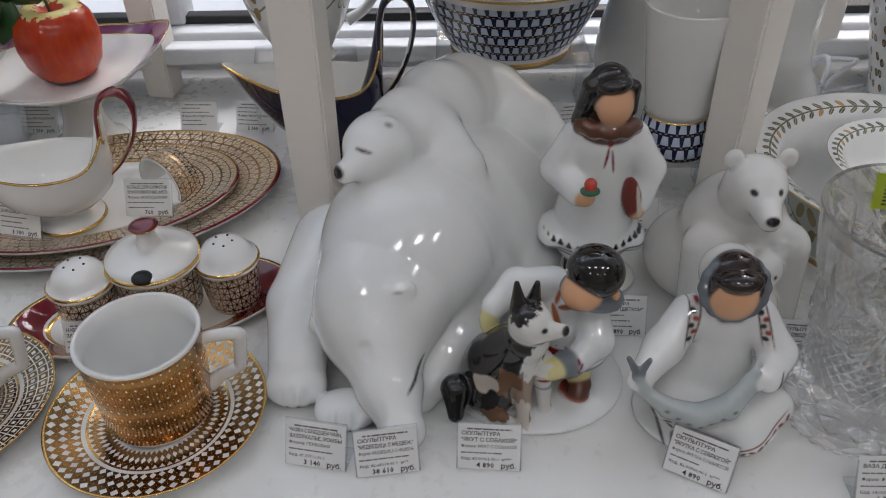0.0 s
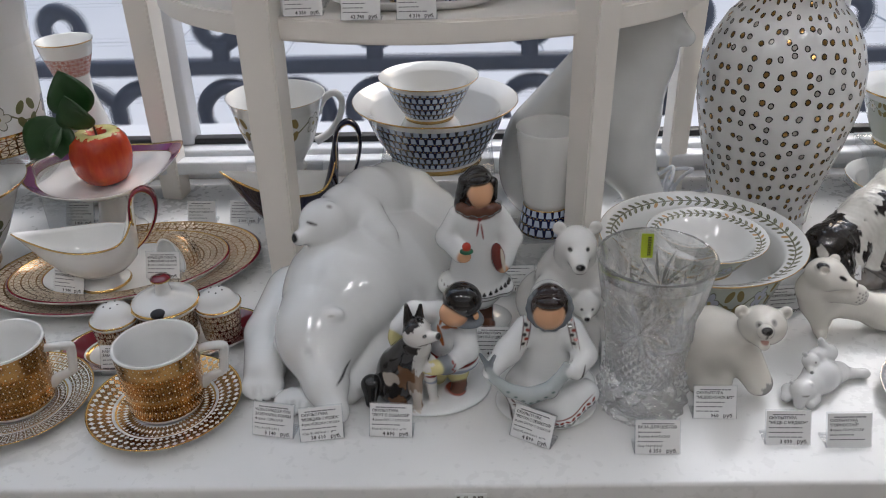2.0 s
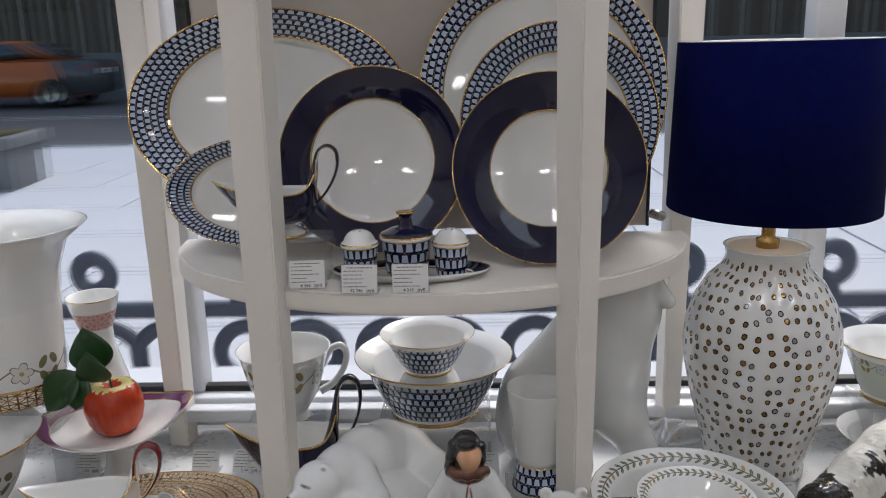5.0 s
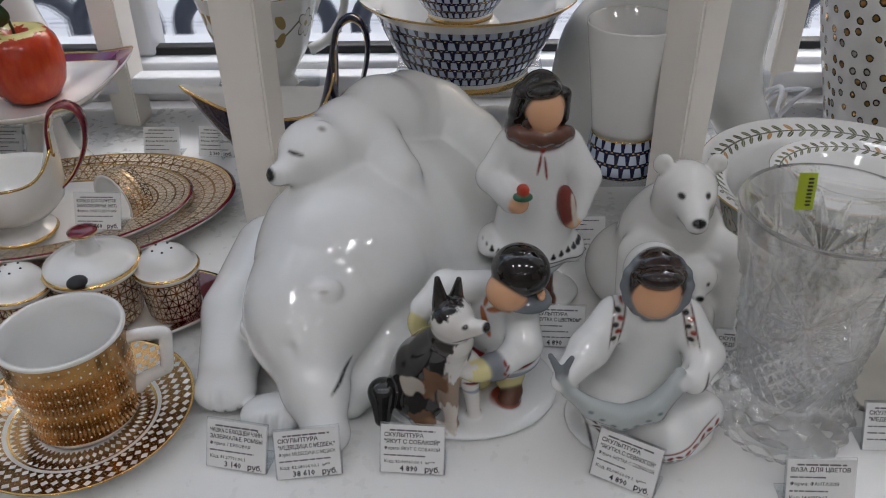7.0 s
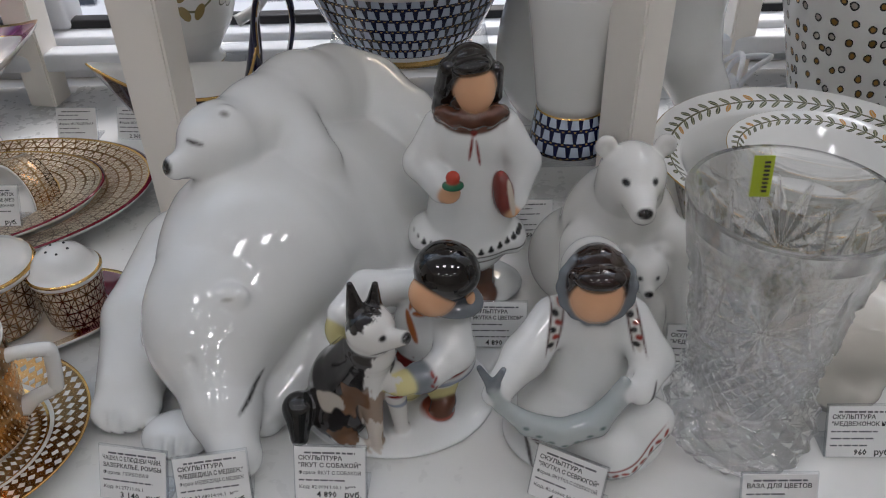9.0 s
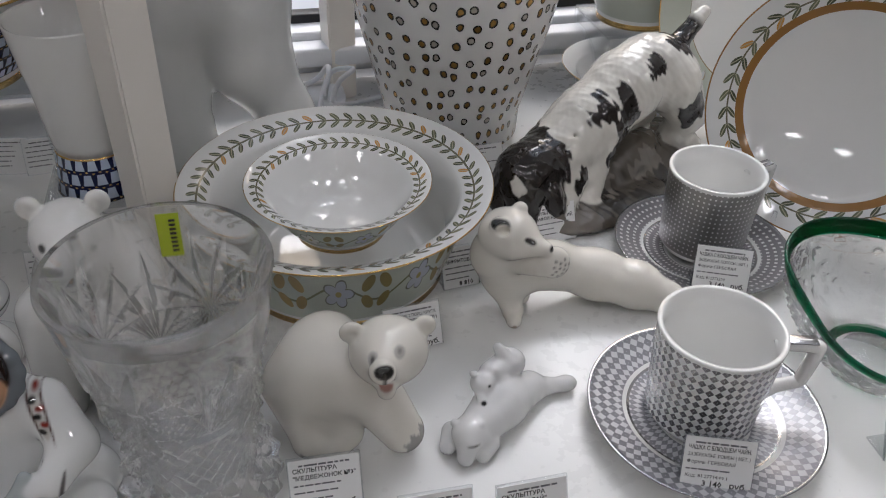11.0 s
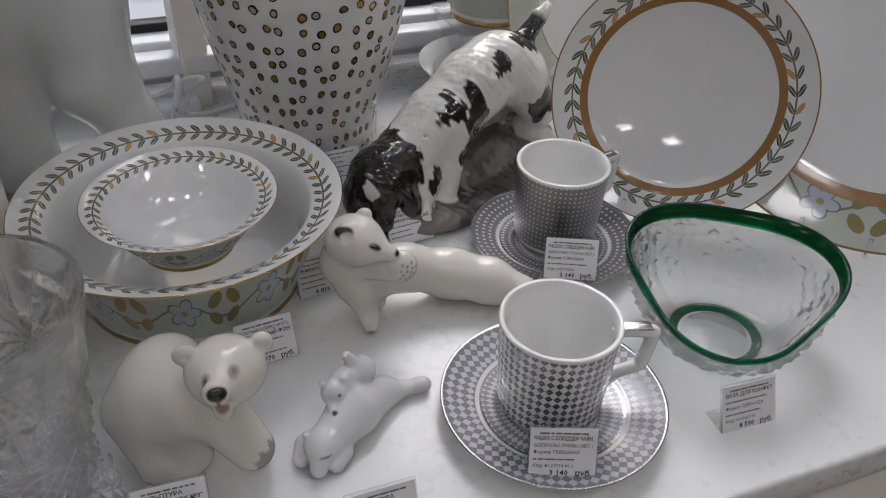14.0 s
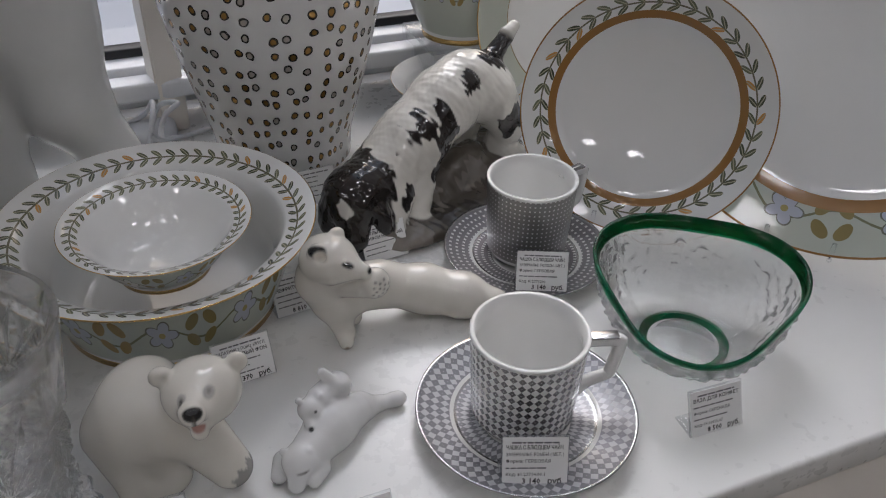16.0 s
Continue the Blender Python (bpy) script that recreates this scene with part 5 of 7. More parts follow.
plate("platter", 0.042, 1.000, SHELF + 0.06, 0.205, 14, 0, blue_net_plate, 0.72, "large oval white platter with cobalt net rim", "shelf plates", oval=0.70)
plate("platter", 0.030, 0.962, SHELF + 0.014, 0.128, 16, 4, blue_net_plate, 0.74, "small oval white platter with cobalt net rim", "shelf plates", oval=0.60)
plate("plate", 0.196, 0.925, SHELF + 0.010, 0.127, 14, 0, cobalt, 0.66, "white plate with broad cobalt rim and gold line", "shelf plates")
plate("plate", 0.430, 0.985, SHELF + 0.050, 0.172, 12, -2, blue_net_plate, 0.80, "large white plate with cobalt net rim", "shelf plates")
plate("plate", 0.450, 0.955, SHELF + 0.046, 0.135, 13, -2, blue_net_plate, 0.70, "white plate with wide cobalt net rim", "shelf plates")
plate("plate", 0.430, 0.890, SHELF + 0.000, 0.127, 16, -4, cobalt, 0.60, "white soup plate with broad cobalt rim", "shelf plates")
# cobalt cruet set and small sauce boat on the shelf
oval_tray(0.252, 0.842, SHELF, 0, 0.100, 0.042, cobalt, "white oval tray with cobalt rim", inner=0.78)
cruet_pot(0.246, 0.850, SHELF + 0.004, 0.033, 0.056, blue_net_pot, "lid", "cobalt net mustard pot with dark blue lid", "cobalt cruets", lid=cobalt, knob_mat=brass)
cruet_pot(0.188, 0.838, SHELF + 0.004, 0.0235, 0.048, blue_net_pot, "shaker", "white shaker with cobalt net band", "cobalt cruets")
cruet_pot(0.303, 0.838, SHELF + 0.004, 0.0235, 0.048, blue_net_pot, "shaker", "white shaker with cobalt net band", "cobalt cruets")
riser(0.105, 0.868, SHELF, 0.085, 0.06, 0.052)
sauce_boat(0.086, 0.868, SHELF + 0.052, 2, cobalt, porcelain, "small cobalt blue sauce boat on a clear riser", (0.90, 0.90, 0.90), porcelain, porcelain)

# ---- plates and bowls at the right end ----
plate("plate", 1.024, 0.730, TOP, 0.116, 19, -38, wreath_plate, 0.72, "white plate with gold band and leaf wreath rim", "side plates", inner_line=True, edge=ochre)
plate("plate", 1.165, 0.645, TOP, 0.190, 22, -52, flowers_plate, 0.72, "large white platter with jade flower rim", "side plates", edge=ochre, inner_line=True)
plate("plate", 1.088, 0.930, TOP, 0.125, 18, -14, flowers_plate, 0.70, "white plate with jade flower rim", "side plates")
flared_bowl("bowl", 0.955, 0.985, TOP, 0.078, 0.060, 0.040, flowers_small, porcelain, "white bowl with jade flower band", "jade bowls")
riser(0.99, 1.055, TOP, 0.12, 0.10, 0.085)
flared_bowl("bowl", 0.985, 1.055, TOP + 0.085, 0.085, 0.090, 0.046, flowers_mid, porcelain, "white footed bowl with jade flower band", "jade bowls")

# ---- crystal ----
cv = thing("crystal_vase", 0.487, 0.552, TOP, 20, label="clear cut-crystal vase with star cuts", category="vase")


def vase_radius(z):
    if z < 0.046:
        return 0.0435 + 0.0050 * math.sin(math.pi * min(1.0, (z + 0.004) / 0.050))
    if z < 0.060:
        return 0.0435 - 0.0035 * math.sin(math.pi / 2 * (z - 0.046) / 0.014)
    return 0.0400 + 0.0175 * ((z - 0.060) / 0.120) ** 1.15


def groove(across, width, depth):
    return depth * max(0.0, 1.0 - abs(across) / width)


def star_cut(px, pz, rays, reach, width, depth, turn=0.0):
    """Straight cuts running out from one point, tapering to their ends."""
    rho = math.hypot(px, pz)
    if rho > reach or rho < 1e-6:
        return 0.0
    step = 2 * math.pi / rays
    off = (math.atan2(pz, px) + turn) % step
    off = min(off, step - off)
    return groove(rho * math.sin(off), width * min(1.0, 2.2 * (1 - rho / reach)), depth * min(1.0, 2.0 * (1 - rho / reach)))


def cuts(xx, yy, zz, a):
    """Stars, fans and crossed cuts ground into the outer wall."""
    r0 = math.hypot(xx, yy)
    if r0 < vase_radius(zz) - 0.0008 or zz < 0.004:
        return xx, yy, zz
    d = 0.0
    if zz < 0.050:
        p, q = a * 8 / math.pi + zz * 55, a * 8 / math.pi - zz * 55
        d = max(groove(p % 1.0 - 0.5, 0.42, 0.0034), groove(q % 1.0 - 0.5, 0.42, 0.0034))
    elif zz < 0.168:
        arc = 2 * math.pi * r0 / 4
        s4 = (a * 4 / (2 * math.pi)) % 1.0
        px = (s4 - 0.5) * arc
        d = star_cut(px, zz - 0.118, 14, 0.047, 0.0046, 0.0042)
        side = (s4 if s4 < 0.5 else s4 - 1.0) * arc
        if zz > 0.096:
            d = max(d, star_cut(side, zz - 0.096, 18, 0.062, 0.0040, 0.0036, 0.12))
        if zz < 0.092:
            p, q = a * 14 / math.pi + zz * 90, a * 14 / math.pi - zz * 90
            d = max(d, groove(p % 1.0 - 0.5, 0.45, 0.0026), groove(q % 1.0 - 0.5, 0.45, 0.0026))
        d *= min(1.0, (0.168 - zz) * 150)
    k = (r0 - d) / r0
    return xx * k, yy * k, zz


vp = [(0, 0.006), (0.030, 0.004, 0), (0.036, 0.0, 0), (0.041, 0.002, 0)]
for i in range(120):
    z = 0.004 + i * (0.176 / 119)
    vp.append((vase_radius(z), z, 0))
vp += [(0.0568, 0.1815, 0), (0.0540, 0.181, 0)]
vp += [(vase_radius(z) - 0.0065, z, 0) for z in (0.165, 0.145, 0.125, 0.105, 0.085, 0.070)]
vp += [(0.033, 0.056, 0), (0.030, 0.040, 0), (0.024, 0.031, 0), (0, 0.029, 0)]
part("body", lathe(vp, 440, 1, 1, cuts), crystal, cv, smooth=False)
st = part("sticker", box(0.0125, 0.0006, 0.026, 0.0, (0, 0, 0)), yellow, cv, "yellow price sticker", smooth=False)
st.matrix_basis = pose(0.0195, 0.0462, 0.150, -8, 0, -22)
bm = bmesh.new()
for k in range(8):
    box(0.0035, 0.0002, 0.0014, 0.0, (0.0022, -0.0006, 0.003 + k * 0.0026), 1, bm)
part("print", bm, ink, st, smooth=False)

gb = thing("glass_bowl", 0.977, 0.568, TOP, 0, "clear hammered glass bowl with emerald green rim", "bowl")


def wavy(xx, yy, zz, a):
    """Three-cornered plan, the far side higher, and hammer marks between foot and rim."""
    t = max(0.0, zz / 0.067)
    k = 1 + 0.115 * t * math.cos(3 * a - radians(3 * 113)) + 0.03 * t * math.cos(2 * a - radians(2 * 150))
    if 0.010 < zz < 0.058:
        near = noise.voronoi((xx * 95, yy * 95, zz * 230))[0]
        k += 0.085 * (near[1] - near[0] - 0.25) * min(1.0, (zz - 0.010) * 90) * min(1.0, (0.058 - zz) * 120)
    return xx * k, yy * k, zz + 0.0125 * t * t * math.cos(a - radians(53))


gprof = [(0, 0.004), (0.024, 0.002, 0), (0.028, 0.0, 0), (0.035, 0.0035, 1)]
for i in range(30):
    t = i / 29
    gprof.append((0.036 + 0.036 * math.sin(t * math.pi / 2 * 0.96), 0.0045 + 0.052 * t ** 1.25, 0))
gprof += [(0.0735, 0.060, 1), (0.0745, 0.0655, 1), (0.0740, 0.0672, 1), (0.0715, 0.0668, 1), (0.0695, 0.059, 1), (0.0685, 0.056, 0), (0.062, 0.036, 0), (0.050, 0.019, 0), (0.0385, 0.0110, 0), (0.0300, 0.0090, 0), (0.0225, 0.0080, 0), (0.0215, 0.0078, 0), (0, 0.0075, 0)]
part("body", lathe([(a * 1.05, c * 1.03, *m) for a, c, *m in gprof], 220, 1.0, 1.0, wavy), [hammered, green_glass], gb)

# ---- modelled figures ----
W = (0.78, 0.79, 0.78)
SKIN = (0.72, 0.40, 0.22)
HAIR = (0.010, 0.008, 0.007)
BLACK = (0.012, 0.012, 0.012)
FUR = (0.16, 0.18, 0.20)
RED = (0.22, 0.02, 0.015)
BROWN = (0.12, 0.045, 0.025)

# lying she-bear with a cub on her back
c = Clay((0.18, 0.70, TOP), 0.0017, 0.018)
c.ball((0.205, 0.765, 0.848), (0.090, 0.118, 0.078), rot=(0, 0, -14))
c.ball((0.240, 0.838, 0.838), (0.084, 0.074, 0.068))
c.ball((0.245, 0.760, 0.825), (0.058, 0.105, 0.038))
c.chain([(0.186, 0.725, 0.868), (0.166, 0.665, 0.872), (0.150, 0.622, 0.862)], [0.078, 0.066, 0.053], melt=0.02)
c.ball((0.144, 0.604, 0.856), (0.046, 0.048, 0.044), rot=(30, 0, 0), melt=0.014)
c.limb((0.146, 0.588, 0.850), (0.154, 0.556, 0.833), 0.036, 0.0245, melt=0.012)
c.limb((0.154, 0.558, 0.831), (0.164, 0.530, 0.818), 0.0215, 0.0165, melt=0.010)
c.ball((0.166, 0.524, 0.815), (0.0155, 0.012, 0.013), melt=0.006)
c.chain([(0.100, 0.702, 0.848), (0.080, 0.642, 0.832), (0.081, 0.592, 0.816)], [0.036, 0.029, 0.023], melt=0.005)
c.ball((0.082, 0.574, 0.812), (0.024, 0.020, 0.0135), melt=0.006)
c.chain([(0.212, 0.672, 0.842), (0.206, 0.618, 0.820), (0.176, 0.566, 0.810)], [0.042, 0.028, 0.015], melt=0.009)
c.ball((0.122, 0.552, 0.809), (0.024, 0.020, 0.011), melt=0.004)
c.ball((0.164, 0.585, 0.896), (0.0120, 0.0055, 0.0085), rot=(-25, 0, 0), melt=0.004)
c.carve((0.159, 0.5755, 0.900), (0.169, 0.5755, 0.900), 0.0022, 0.0022, 0.0015)
c.ball((0.099, 0.604, 0.848), (0.007, 0.008, 0.010), melt=0.004)
c.carve((0.146, 0.534, 0.856), (0.140, 0.556, 0.868), 0.0030, 0.0020, 0.006)
for k in range(3):
    c.carve((0.0735 + k * 0.0085, 0.560, 0.822), (0.0735 + k * 0.0085, 0.545, 0.804), 0.0016, 0.0024, 0.003)
    c.carve((0.114 + k * 0.008, 0.540, 0.817), (0.114 + k * 0.008, 0.526, 0.804), 0.0014, 0.0022, 0.003)
# cub
c.chain([(0.150, 0.694, 0.950), (0.168, 0.725, 0.945), (0.190, 0.772, 0.940), (0.210, 0.818, 0.924)], [0.026, 0.033, 0.038, 0.042], melt=0.007)
c.ball((0.226, 0.832, 0.912), (0.046, 0.040, 0.040), melt=0.010)
c.ball((0.146, 0.684, 0.955), (0.027, 0.028, 0.0245), melt=0.008)
c.limb((0.141, 0.673, 0.950), (0.124, 0.656, 0.950), 0.0165, 0.0088, melt=0.007)
c.ball((0.155, 0.684, 0.973), (0.0068, 0.0042, 0.0068), melt=0.003)
c.chain([(0.188, 0.722, 0.945), (0.209, 0.694, 0.930), (0.220, 0.684, 0.906)], [0.023, 0.018, 0.0135], melt=0.005)
c.chain([(0.238, 0.826, 0.916), (0.268, 0.800, 0.908), (0.304, 0.778, 0.884)], [0.036, 0.028, 0.020], melt=0.007)
c.carve((0.118, 0.644, 0.944), (0.132, 0.650, 0.943), 0.0012, 0.0010, 0.001)
c.paint((0.1165, 0.6495, 0.953), (0.0070, 0.0075, 0.0055), BLACK)
c.paint((0.126, 0.646, 0.9425), (0.010, 0.009, 0.0014), BLACK)
c.paint((0.137, 0.654, 0.9655), (0.0075, 0.012, 0.0014), (0.06, 0.05, 0.05), rot=(0, 8, 0))
c.paint((0.155, 0.678, 0.974), 0.0042, (0.28, 0.26, 0.25))
c.paint((0.170, 0.511, 0.811), (0.006, 0.008, 0.004), BLACK)
c.paint((0.175, 0.553, 0.845), (0.011, 0.020, 0.0016), (0.05, 0.05, 0.05), rot=(0, -32, 0))
c.paint((0.164, 0.575, 0.8985), (0.007, 0.005, 0.0022), (0.24, 0.24, 0.20))
for k in range(4):
    c.paint((0.069 + k * 0.0085, 0.554 - 0.002 * math.sin(k), 0.805), (0.0014, 0.006, 0.005), BLACK)
    c.paint((0.2155 + k * 0.0035, 0.670, 0.896), (0.0011, 0.010, 0.0022), BLACK)
    c.paint((0.110 + k * 0.008, 0.531, 0.805), (0.0013, 0.006, 0.004), BLACK)
tagged(c.build("bear_figurine", painted, W, TOP), "large white glazed polar bear figurine with cub on its back", "figurine")

# standing child with flower and book
c = Clay((0.320, 0.700, TOP), 0.0010, 0.006)
c.ball((0.318, 0.712, 0.805), (0.044, 0.034, 0.007), melt=0.002)
c.chain([(0.308, 0.704, 0.808), (0.309, 0.706, 0.860)], [0.0105, 0.011], BROWN, melt=0.002)
c.chain([(0.328, 0.704, 0.808), (0.328, 0.706, 0.860)], [0.0105, 0.011], BROWN, melt=0.002)
c.ball((0.306, 0.692, 0.808), (0.009, 0.013, 0.007), BROWN, melt=0.003)
c.ball((0.331, 0.692, 0.808), (0.009, 0.013, 0.007), BROWN, melt=0.003)
c.limb((0.318, 0.706, 0.862), (0.320, 0.702, 0.945), 0.0345, 0.023, melt=0.006)
c.ball((0.317, 0.704, 0.862), (0.041, 0.034, 0.013), rot=(0, 4, 0), melt=0.005)
c.ball((0.282, 0.700, 0.862), (0.010, 0.018, 0.010), melt=0.008)
c.ball((0.352, 0.700, 0.858), (0.010, 0.018, 0.010), melt=0.008)
c.ball((0.320, 0.700, 0.946), (0.029, 0.0205, 0.020), melt=0.008)
c.chain([(0.299, 0.700, 0.952), (0.285, 0.697, 0.926), (0.299, 0.674, 0.917)], [0.0135, 0.0135, 0.0105], melt=0.004)
c.chain([(0.341, 0.700, 0.952), (0.357, 0.698, 0.924), (0.350, 0.687, 0.900)], [0.0135, 0.013, 0.0105], melt=0.004)
c.ball((0.303, 0.668, 0.917), (0.0085, 0.008, 0.0075), SKIN, melt=0.002)
c.ball((0.347, 0.682, 0.895), 0.0078, SKIN, melt=0.002)
c.ball((0.342, 0.680, 0.908), (0.0075, 0.007, 0.0185), (0.17, 0.025, 0.018), rot=(0, -8, -20), melt=0.001)
c.paint((0.3475, 0.674, 0.908), (0.0022, 0.006, 0.017), (0.60, 0.52, 0.42), rot=(0, -8, 0))
c.ball((0.306, 0.662, 0.9325), 0.0050, (0.50, 0.05, 0.025), melt=0.001)
c.ball((0.306, 0.662, 0.9265), (0.0078, 0.006, 0.0035), (0.02, 0.13, 0.06), melt=0.001)
for k in range(9):
    a = radians(200 + k * 17.5)
    c.ball((0.320 + 0.021 * math.cos(a), 0.697 + 0.017 * math.sin(a), 0.966 + 0.002 * (k % 2)), (0.0065, 0.006, 0.006), BROWN, melt=0.003)
c.ball((0.320, 0.696, 0.964), (0.022, 0.018, 0.009), BROWN, rot=(12, 0, 0), melt=0.003)
c.ball((0.322, 0.687, 0.986), (0.0140, 0.0150, 0.0170), SKIN, melt=0.001)
c.ball((0.319, 0.697, 0.994), (0.0175, 0.0175, 0.0195), HAIR, melt=0.002)
c.ball((0.320, 0.686, 1.0025), (0.0135, 0.0120, 0.0068), HAIR, rot=(-10, -8, 0), melt=0.002)
c.chain([(0.306, 0.692, 0.998), (0.302, 0.694, 0.982), (0.298, 0.698, 0.968)], [0.0085, 0.0070, 0.0055], HAIR, melt=0.002)
c.limb((0.336, 0.694, 0.996), (0.337, 0.697, 0.976), 0.0058, 0.0045, HAIR, melt=0.002)
for fx, fz in ((0.296, 0.880), (0.312, 0.886), (0.330, 0.884), (0.343, 0.878)):
    c.carve((fx, 0.664, fz - 0.012), (0.320 + (fx - 0.32) * 0.5, 0.672, fz + 0.030), 0.0022, 0.0012, 0.006)
for k in range(15):
    a = radians(195 + k * 11.0)
    zz = 0.862 + 0.006 * abs(math.cos(a)) ** 2
    px, py = 0.317 + 0.041 * math.cos(a), 0.704 + 0.034 * math.sin(a)
    c.paint((px, py, zz), (0.0024, 0.0045, 0.0016), BLACK)
    c.paint((px, py, zz + 0.0018), (0.0012, 0.0045, 0.0016), BLACK)
c.paint((0.317, 0.700, 0.8585), (0.060, 0.060, 0.0007), BLACK)
c.paint((0.317, 0.700, 0.8525), (0.060, 0.060, 0.0009), (0.10, 0.08, 0.07))
c.paint((0.321, 0.676, 0.957), (0.0030, 0.006, 0.0030), RED)
c.paint((0.319, 0.676, 0.946), (0.0011, 0.006, 0.010), RED, rot=(0, 8, 0))
c.paint((0.324, 0.676, 0.942), (0.0010, 0.006, 0.011), RED, rot=(0, -8, 0))
tagged(c.build("child_figurine", painted, W, TOP), "glazed standing figurine in white robe with book and flower", "figurine")

# child embracing a sled dog
c = Clay((0.262, 0.580, TOP), 0.0010, 0.006)
COAT = (0.018, 0.015, 0.014)
TAN = (0.17, 0.085, 0.04)
MITT = (0.66, 0.60, 0.28)
PALE = (0.66, 0.65, 0.62)
c.ball((0.264, 0.590, 0.803), (0.068, 0.058, 0.008), melt=0.002)
c.ball((0.232, 0.572, 0.830), (0.025, 0.027, 0.028), COAT, rot=(0, 20, 0), melt=0.006)
c.limb((0.236, 0.568, 0.842), (0.252, 0.552, 0.880), 0.0235, 0.0165, COAT, melt=0.008)
c.ball((0.254, 0.549, 0.898), (0.0150, 0.0155, 0.0145), PALE, melt=0.005)
c.limb((0.258, 0.543, 0.895), (0.274, 0.537, 0.901), 0.0090, 0.0045, PALE, melt=0.003)
c.limb((0.246, 0.553, 0.908), (0.244, 0.553, 0.928), 0.0062, 0.0020, COAT, melt=0.003)
c.limb((0.256, 0.558, 0.908), (0.258, 0.558, 0.924), 0.0055, 0.0020, COAT, melt=0.003)
c.limb((0.250, 0.550, 0.860), (0.252, 0.542, 0.811), 0.0090, 0.0048, (0.30, 0.22, 0.16), melt=0.005)
c.limb((0.264, 0.556, 0.855), (0.268, 0.552, 0.811), 0.0085, 0.0048, PALE, melt=0.005)
c.ball((0.228, 0.554, 0.821), (0.018, 0.014, 0.015), COAT, melt=0.006)
c.paint((0.232, 0.541, 0.815), (0.010, 0.006, 0.006), TAN, rough=0.0015)
c.limb((0.228, 0.546, 0.811), (0.243, 0.538, 0.810), 0.0058, 0.0040, PALE, melt=0.003)
c.chain([(0.212, 0.566, 0.820), (0.203, 0.554, 0.828), (0.203, 0.542, 0.814)], [0.010, 0.0105, 0.006], (0.010, 0.010, 0.010), melt=0.003)
c.paint((0.261, 0.538, 0.870), (0.012, 0.014, 0.022), PALE, rot=(0, 14, 0), rough=0.001)
c.paint((0.247, 0.548, 0.909), (0.0085, 0.014, 0.009), COAT, rot=(0, 30, 0), rough=0.0008)
c.paint((0.256, 0.546, 0.914), (0.0060, 0.014, 0.0040), COAT, rough=0.0008)
c.paint((0.2762, 0.535, 0.902), 0.0038, BLACK)
c.paint((0.262, 0.535, 0.902), (0.0022, 0.004, 0.0015), BLACK, rot=(0, -20, 0))
c.paint((0.262, 0.534, 0.8915), (0.0080, 0.004, 0.0007), (0.05, 0.04, 0.04), rot=(0, -16, 0))
c.paint((0.240, 0.545, 0.846), (0.009, 0.012, 0.014), TAN, rot=(0, 20, 0), rough=0.002)
c.paint((0.226, 0.545, 0.842), (0.008, 0.012, 0.008), (0.45, 0.40, 0.34), rough=0.002)
c.paint((0.250, 0.540, 0.818), (0.006, 0.010, 0.014), (0.58, 0.52, 0.45), rough=0.0015)
# the child
c.ball((0.288, 0.600, 0.850), (0.025, 0.025, 0.040), melt=0.006)
c.ball((0.291, 0.590, 0.836), (0.0275, 0.027, 0.011), melt=0.004)
c.ball((0.294, 0.584, 0.824), (0.013, 0.019, 0.013), MITT, melt=0.003)
c.ball((0.272, 0.586, 0.820), (0.012, 0.016, 0.012), MITT, melt=0.003)
c.limb((0.296, 0.569, 0.816), (0.294, 0.565, 0.811), 0.0085, 0.0080, BROWN, melt=0.003)
c.chain([(0.301, 0.590, 0.878), (0.304, 0.570, 0.859), (0.287, 0.556, 0.852)], [0.0135, 0.0125, 0.0095], melt=0.004)
c.ball((0.270, 0.549, 0.853), (0.0125, 0.0085, 0.0080), MITT, melt=0.002)
c.limb((0.284, 0.555, 0.852), (0.281, 0.554, 0.852), 0.0105, 0.0105, FUR, melt=0.002)
c.chain([(0.276, 0.606, 0.884), (0.248, 0.600, 0.888), (0.232, 0.588, 0.878)], [0.0125, 0.012, 0.0095], melt=0.004)
c.ball((0.228, 0.584, 0.868), (0.0075, 0.010, 0.012), MITT, melt=0.002)
c.ball((0.300, 0.584, 0.893), (0.0235, 0.0195, 0.0085), FUR, rot=(0, 14, 0), melt=0.003)
c.ball((0.286, 0.582, 0.900), (0.0085, 0.012, 0.009), FUR, melt=0.003)
c.ball((0.291, 0.573, 0.904), (0.0150, 0.0140, 0.0145), SKIN, melt=0.001)
c.ball((0.300, 0.580, 0.916), (0.0205, 0.0200, 0.0185), HAIR, rot=(0, 12, 0), melt=0.001)
c.ball((0.314, 0.572, 0.901), (0.0030, 0.0040, 0.0045), SKIN, melt=0.001)
c.paint((0.290, 0.575, 0.842), (0.04, 0.04, 0.0034), RED)
c.paint((0.290, 0.575, 0.834), (0.04, 0.04, 0.0030), (0.30, 0.33, 0.40))
c.paint((0.294, 0.568, 0.8105), (0.014, 0.014, 0.0014), (0.35, 0.08, 0.05))
for k in range(7):
    c.paint((0.270 + k * 0.0068, 0.562, 0.8475), (0.0011, 0.016, 0.0022), RED, rot=(0, 25 if k % 2 else -25, 0))
for k in range(5):
    c.paint((0.2895 + (k % 2) * 0.0018, 0.548, 0.8455 + k * 0.0034), (0.0009, 0.006, 0.0022), RED, rot=(0, 30 if k % 2 else -30, 0))
c.paint((0.279, 0.575, 0.887), (0.0026, 0.02, 0.012), (0.42, 0.13, 0.04), rot=(0, 26, 0))
